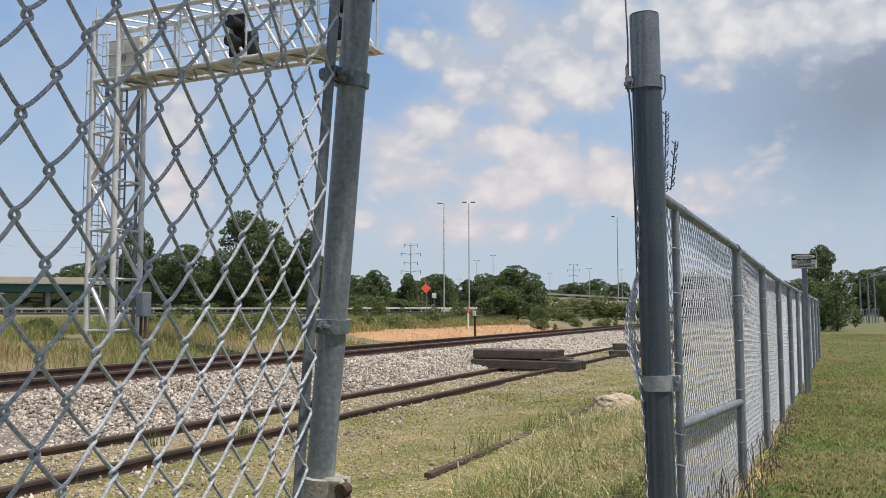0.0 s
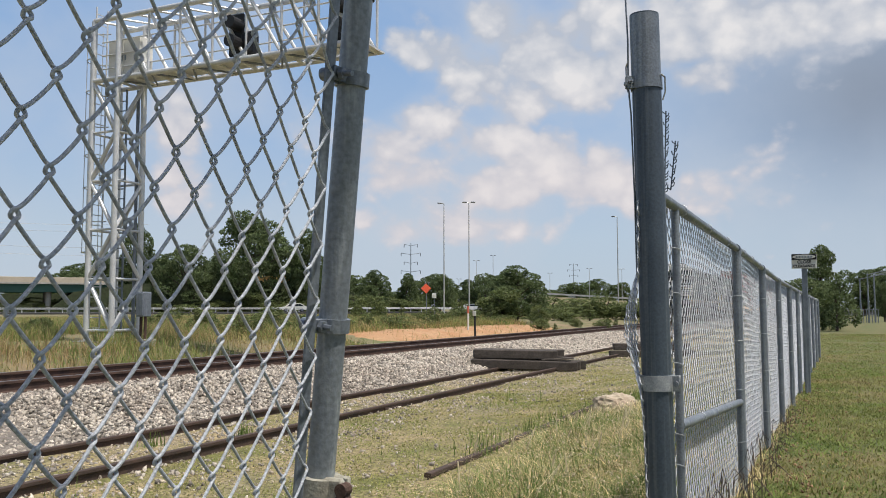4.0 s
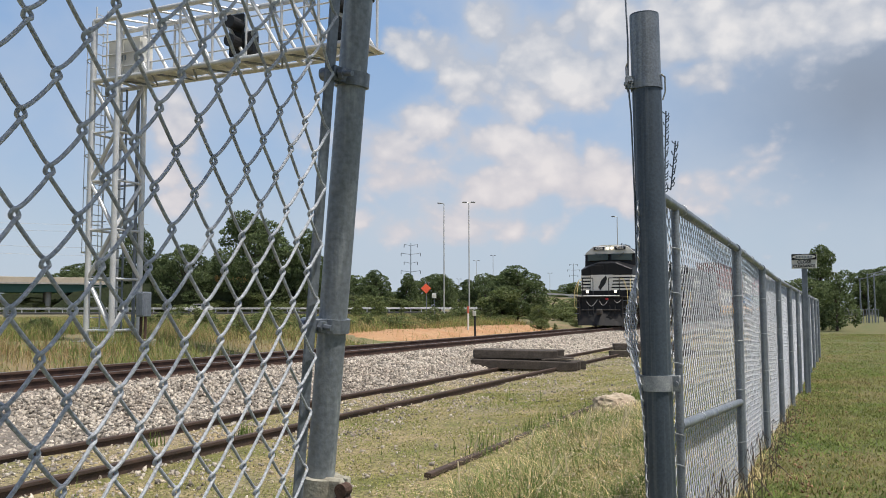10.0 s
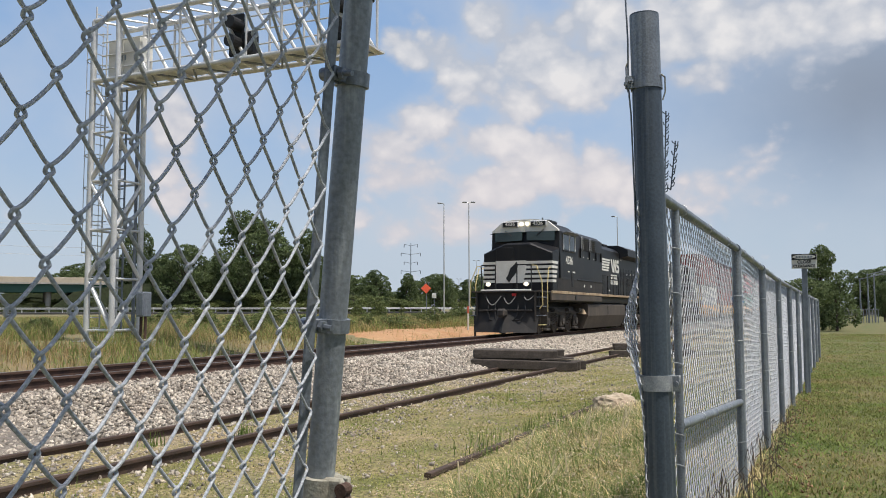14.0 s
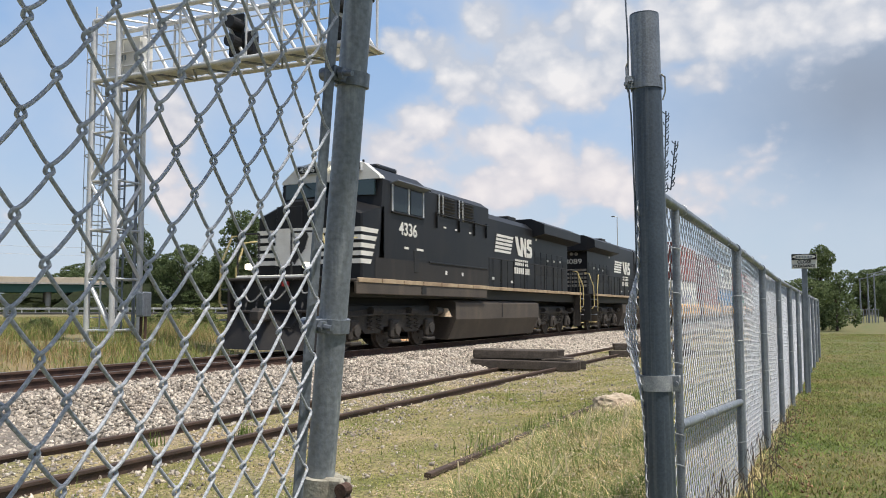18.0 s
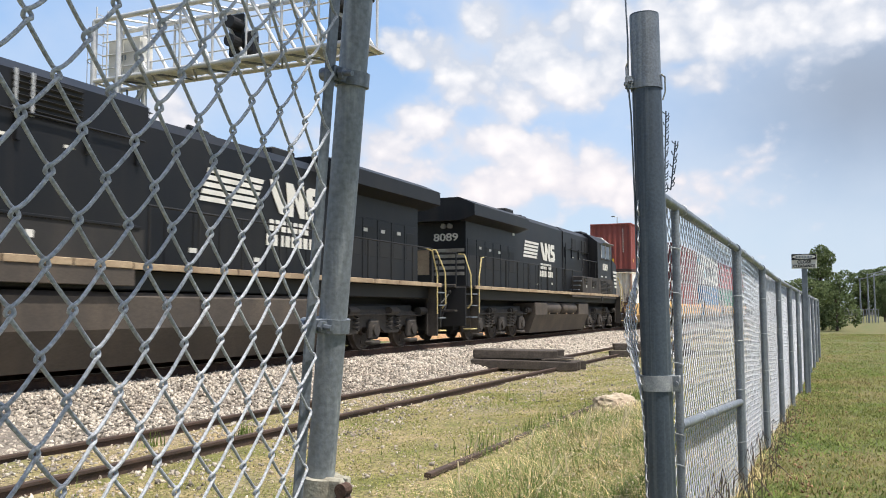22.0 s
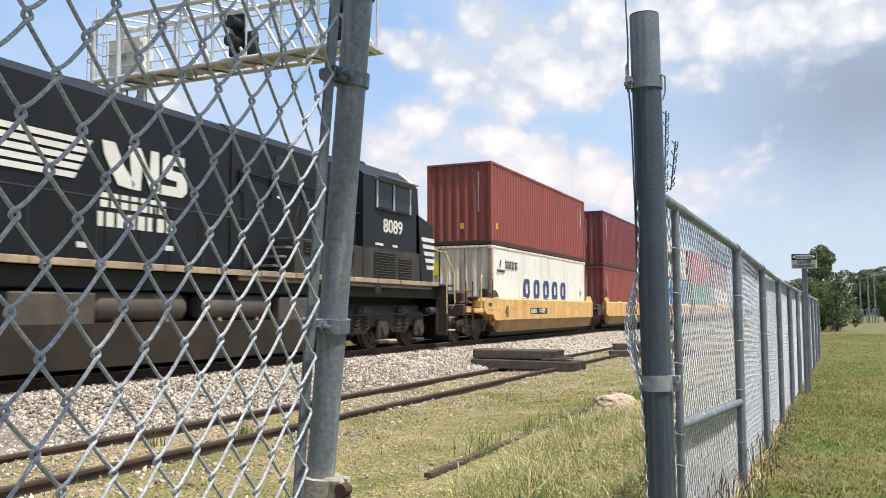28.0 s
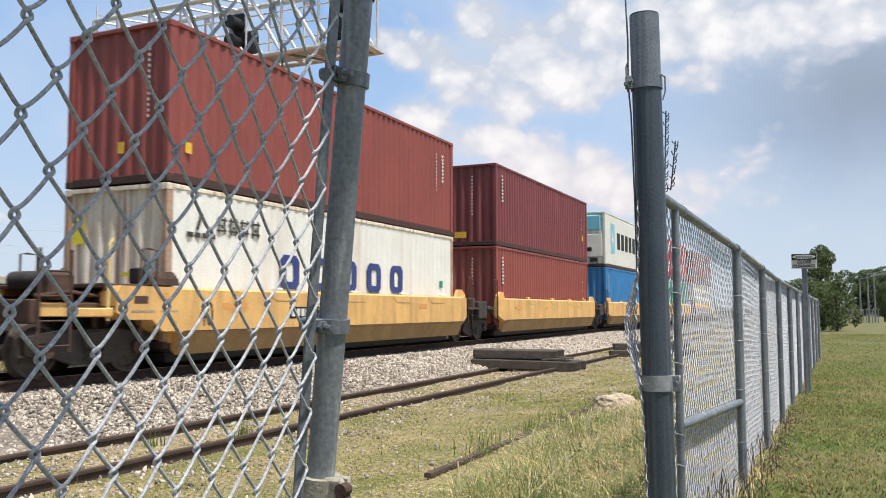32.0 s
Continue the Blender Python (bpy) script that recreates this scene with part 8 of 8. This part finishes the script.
def sky_backdrop():
    R = 2600.0
    az = np.linspace(-45, 95, 211)
    el = np.linspace(-3, 62, 121)
    A, E = np.meshgrid(az, el)
    a, e = np.radians(A), np.radians(E)
    v = np.stack([-R * np.sin(a) * np.cos(e), R * np.cos(a) * np.cos(e), R * np.sin(e)], -1).reshape(-1, 3)
    n_, m_ = len(az), len(el)
    idx = np.arange(n_ * m_).reshape(m_, n_)
    loops = np.stack([idx[:-1, :-1], idx[1:, :-1], idx[1:, 1:], idx[:-1, 1:]], -1).reshape(-1)
    cover = np.zeros_like(A)
    for b, u, w, h, k in HEAPS:
        d2 = ((A - b) / w) ** 2 + ((E - u) / np.where(E < u, h * 0.8, h * 1.1)) ** 2
        cover = np.maximum(cover, k * np.exp(-d2 ** 1.4)) + 0.10 * k * np.exp(-d2 * 0.35) * (1 - cover)
    edge = np.clip(np.minimum.reduce([(A + 45) / 14, (95 - A) / 14, (62 - E) / 14]), 0, 1)
    dusk = np.clip((12.0 - A) / 14, 0, 1) * np.exp(-((E - 13.5) / 6.5) ** 2)   # grey rain cloud towards the fence end
    M["sky"] = m = bpy.data.materials.new("sky_backdrop")
    me = raw_mesh("sky_backdrop", v, 4, loops, m)
    for nm, arr in (("cover", cover), ("edge", edge), ("elev", E / 62.0), ("grey", dusk)):
        at = me.attributes.new(nm, "FLOAT", "POINT")
        at.data.foreach_set("value", arr.ravel().astype(np.float32))
    me.polygons.foreach_set("use_smooth", [True] * len(me.polygons))
    m.use_nodes = True
    nd, lk = m.node_tree.nodes, m.node_tree.links
    nd.clear()

    def attr(nm):
        x = nd.new("ShaderNodeAttribute")
        x.attribute_name = nm
        return x.outputs["Fac"]

    def math_(op, p, q=None, clamp=False):
        x = nd.new("ShaderNodeMath")
        x.operation, x.use_clamp = op, clamp
        for i, s in enumerate((p, q)):
            if s is None:
                continue
            if isinstance(s, (int, float)):
                x.inputs[i].default_value = s
            else:
                lk.new(s, x.inputs[i])
        return x.outputs[0]

    def mixc(f, p, q):
        x = nd.new("ShaderNodeMix")
        x.data_type = "RGBA"
        for nm, s in (("Factor", f), ("A", p), ("B", q)):
            if isinstance(s, (int, float)):
                x.inputs[nm].default_value = s
            elif isinstance(s, tuple):
                x.inputs[nm].default_value = (*s, 1)
            else:
                lk.new(s, x.inputs[nm])
        return x.outputs["Result"]
    tc = nd.new("ShaderNodeTexCoord")
    mp = nd.new("ShaderNodeMapping")
    mp.inputs["Scale"].default_value = (1 / R, 1 / R, 1.25 / R)
    lk.new(tc.outputs["Object"], mp.inputs["Vector"])

    def fbm(scale, detail, rough, dist=0.0):
        x = nd.new("ShaderNodeTexNoise")
        x.inputs["Scale"].default_value, x.inputs["Detail"].default_value = scale, detail
        x.inputs["Roughness"].default_value, x.inputs["Distortion"].default_value = rough, dist
        lk.new(mp.outputs[0], x.inputs["Vector"])
        return x.outputs["Fac"]
    n1, n2, n3 = fbm(11, 7, 0.6, 0.3), fbm(34, 6, 0.62), fbm(4.5, 5, 0.55)
    rough = math_("ADD", math_("MULTIPLY", math_("SUBTRACT", n1, 0.5), 0.8), math_("MULTIPLY", math_("SUBTRACT", n2, 0.5), 0.5))
    vo = nd.new("ShaderNodeTexVoronoi")
    vo.feature = "SMOOTH_F1"
    vo.inputs["Scale"].default_value, vo.inputs["Smoothness"].default_value, vo.inputs["Detail"].default_value = 21.0, 0.6, 2.0
    wv = nd.new("ShaderNodeVectorMath")
    wv.operation = "MULTIPLY_ADD"
    nv = nd.new("ShaderNodeTexNoise")
    nv.inputs["Scale"].default_value, nv.inputs["Detail"].default_value = 9.0, 4.0
    lk.new(mp.outputs[0], nv.inputs["Vector"])
    lk.new(nv.outputs["Color"], wv.inputs[0])
    wv.inputs[1].default_value = (0.06, 0.06, 0.06)
    lk.new(mp.outputs[0], wv.inputs[2])
    lk.new(wv.outputs[0], vo.inputs["Vector"])
    billow = math_("MULTIPLY", math_("SUBTRACT", 0.72, vo.outputs["Distance"]), 0.75)
    dens = math_("ADD", math_("ADD", attr("cover"), rough), billow)
    sm = nd.new("ShaderNodeMapRange")
    sm.interpolation_type = "SMOOTHSTEP"
    sm.inputs["From Min"].default_value, sm.inputs["From Max"].default_value = 0.14, 0.68
    lk.new(dens, sm.inputs["Value"])
    veil = nd.new("ShaderNodeMapRange")
    veil.inputs["From Min"].default_value, veil.inputs["From Max"].default_value = 0.36, 0.75
    veil.inputs["To Max"].default_value = 0.7
    lk.new(math_("ADD", n3, math_("MULTIPLY", attr("cover"), 0.25)), veil.inputs["Value"])
    ramp = nd.new("ShaderNodeValToRGB")
    lk.new(attr("elev"), ramp.inputs["Fac"])
    cr = ramp.color_ramp
    cr.elements[0].position, cr.elements[0].color = 0.0, (0.50, 0.58, 0.66, 1)
    cr.elements[1].position, cr.elements[1].color = 1.0, (0.12, 0.25, 0.52, 1)
    for pos_, c in ((0.08, (0.47, 0.58, 0.70, 1)), (0.18, (0.36, 0.50, 0.71, 1)), (0.36, (0.23, 0.39, 0.67, 1))):
        el_ = cr.elements.new(pos_)
        el_.color = c
    sky_c = mixc(attr("grey"), ramp.outputs[0], (0.25, 0.305, 0.40))
    thin = math_("SUBTRACT", 1.0, math_("MULTIPLY", attr("grey"), 0.8))
    sky_c = mixc(math_("MULTIPLY", veil.outputs[0], thin), sky_c, (0.55, 0.60, 0.68))
    lum = nd.new("ShaderNodeMapRange")
    lum.inputs["From Min"].default_value, lum.inputs["From Max"].default_value = 0.4, 1.25
    lk.new(math_("ADD", dens, math_("ADD", math_("MULTIPLY", math_("SUBTRACT", n2, 0.5), 0.5), math_("MULTIPLY", billow, 0.7))), lum.inputs["Value"])
    cl_c = mixc(lum.outputs[0], (0.49, 0.53, 0.61), (0.78, 0.77, 0.78))
    low = nd.new("ShaderNodeMapRange")
    low.inputs["From Min"].default_value, low.inputs["From Max"].default_value = 0.26, 0.14
    lk.new(attr("elev"), low.inputs["Value"])
    cl_c = mixc(math_("MULTIPLY", low.outputs[0], 0.45), cl_c, (0.78, 0.70, 0.70))
    col = mixc(sm.outputs[0], sky_c, cl_c)
    em = nd.new("ShaderNodeEmission")
    lk.new(col, em.inputs["Color"])
    em.inputs["Strength"].default_value = 0.92
    tr = nd.new("ShaderNodeBsdfTransparent")
    ms = nd.new("ShaderNodeMixShader")
    lk.new(attr("edge"), ms.inputs[0])
    lk.new(tr.outputs[0], ms.inputs[1])
    lk.new(em.outputs[0], ms.inputs[2])
    out = nd.new("ShaderNodeOutputMaterial")
    lk.new(ms.outputs[0], out.inputs["Surface"])
    ob = new("backdrop", me)
    return tagged(ob, "hazy blue summer sky with heaped white clouds", "sky", kind="structure")


sky_ob = sky_backdrop()


# ---- what moves ----
def train_y(t):
    """The train's head, in metres along the track: a steady 3.8 m/s."""
    u = (t - 18.0) / 10.0
    return 15.0 - 38.166 * u + 0.523 * u * u - 0.044 * u ** 3 - 0.209 * u ** 4


def motions():
    times = [2.0 * k for k in range(17)]
    turned = set()
    for ob, s, how in TRAIN:
        lift = how if isinstance(how, float) else 0.0
        rz = 180 if how is True else 0
        if how is True:
            turned.add(ob)
        walk(ob, [(t, pose(XC, train_y(t) + s, RAIL_Z + lift, 0, 0, rz)) for t in times])
    steps = [32.0 * k / 180 for k in range(181)]
    for w, at, r, owner in WHEELS:
        sense = -1 if owner in turned else 1
        rows = []
        for t in steps:
            a = sense * math.degrees((15.0 - train_y(t)) / r)
            rows.append((t, pose(at[0], at[1], at[2], a, 0, 0)))
        walk(w, rows)
    # clouds drift slowly to the left
    walk(sky_ob, [(0.0, pose(0, 0, 0, 0, 0, -0.45)), (16.0, pose(0, 0, 0, 0, 0, 0)), (32.0, pose(0, 0, 0, 0, 0, 0.45))])
    # road traffic
    for ob, u0, t0, speed in ((car_a, 2.0, 5.5, 10.6), (car_b, -14.3, 6.0, 16.0), (car_c, 28.0, 12.0, 13.0)):
        rows = []
        for t in (0.0, 8.0, 16.0, 24.0, 32.0):
            p = rc + ru * (u0 + speed * (t - t0)) + rn * 1.5
            rows.append((t, pose(p.x, p.y, ROAD_Z, 0, 0, RB + 180)))
        walk(ob, rows)
    # they cross the overpass between the trees and the far abutment
    for ob, u0, t0, lane in ((truck, 21.0, 11.5, -3.0), (van, 15.0, 8.5, -3.0)):
        rows = []
        for t in (0.0, t0 - 2.4, t0, t0 + 4.6, 32.0):
            u = min(62.0, max(-66.0, u0 - 17.0 * (t - t0)))
            rows.append((t, Matrix.Translation(OV_AT @ Vector((u, lane, 6.1))) @ ob_r))
        walk(ob, rows)


motions()
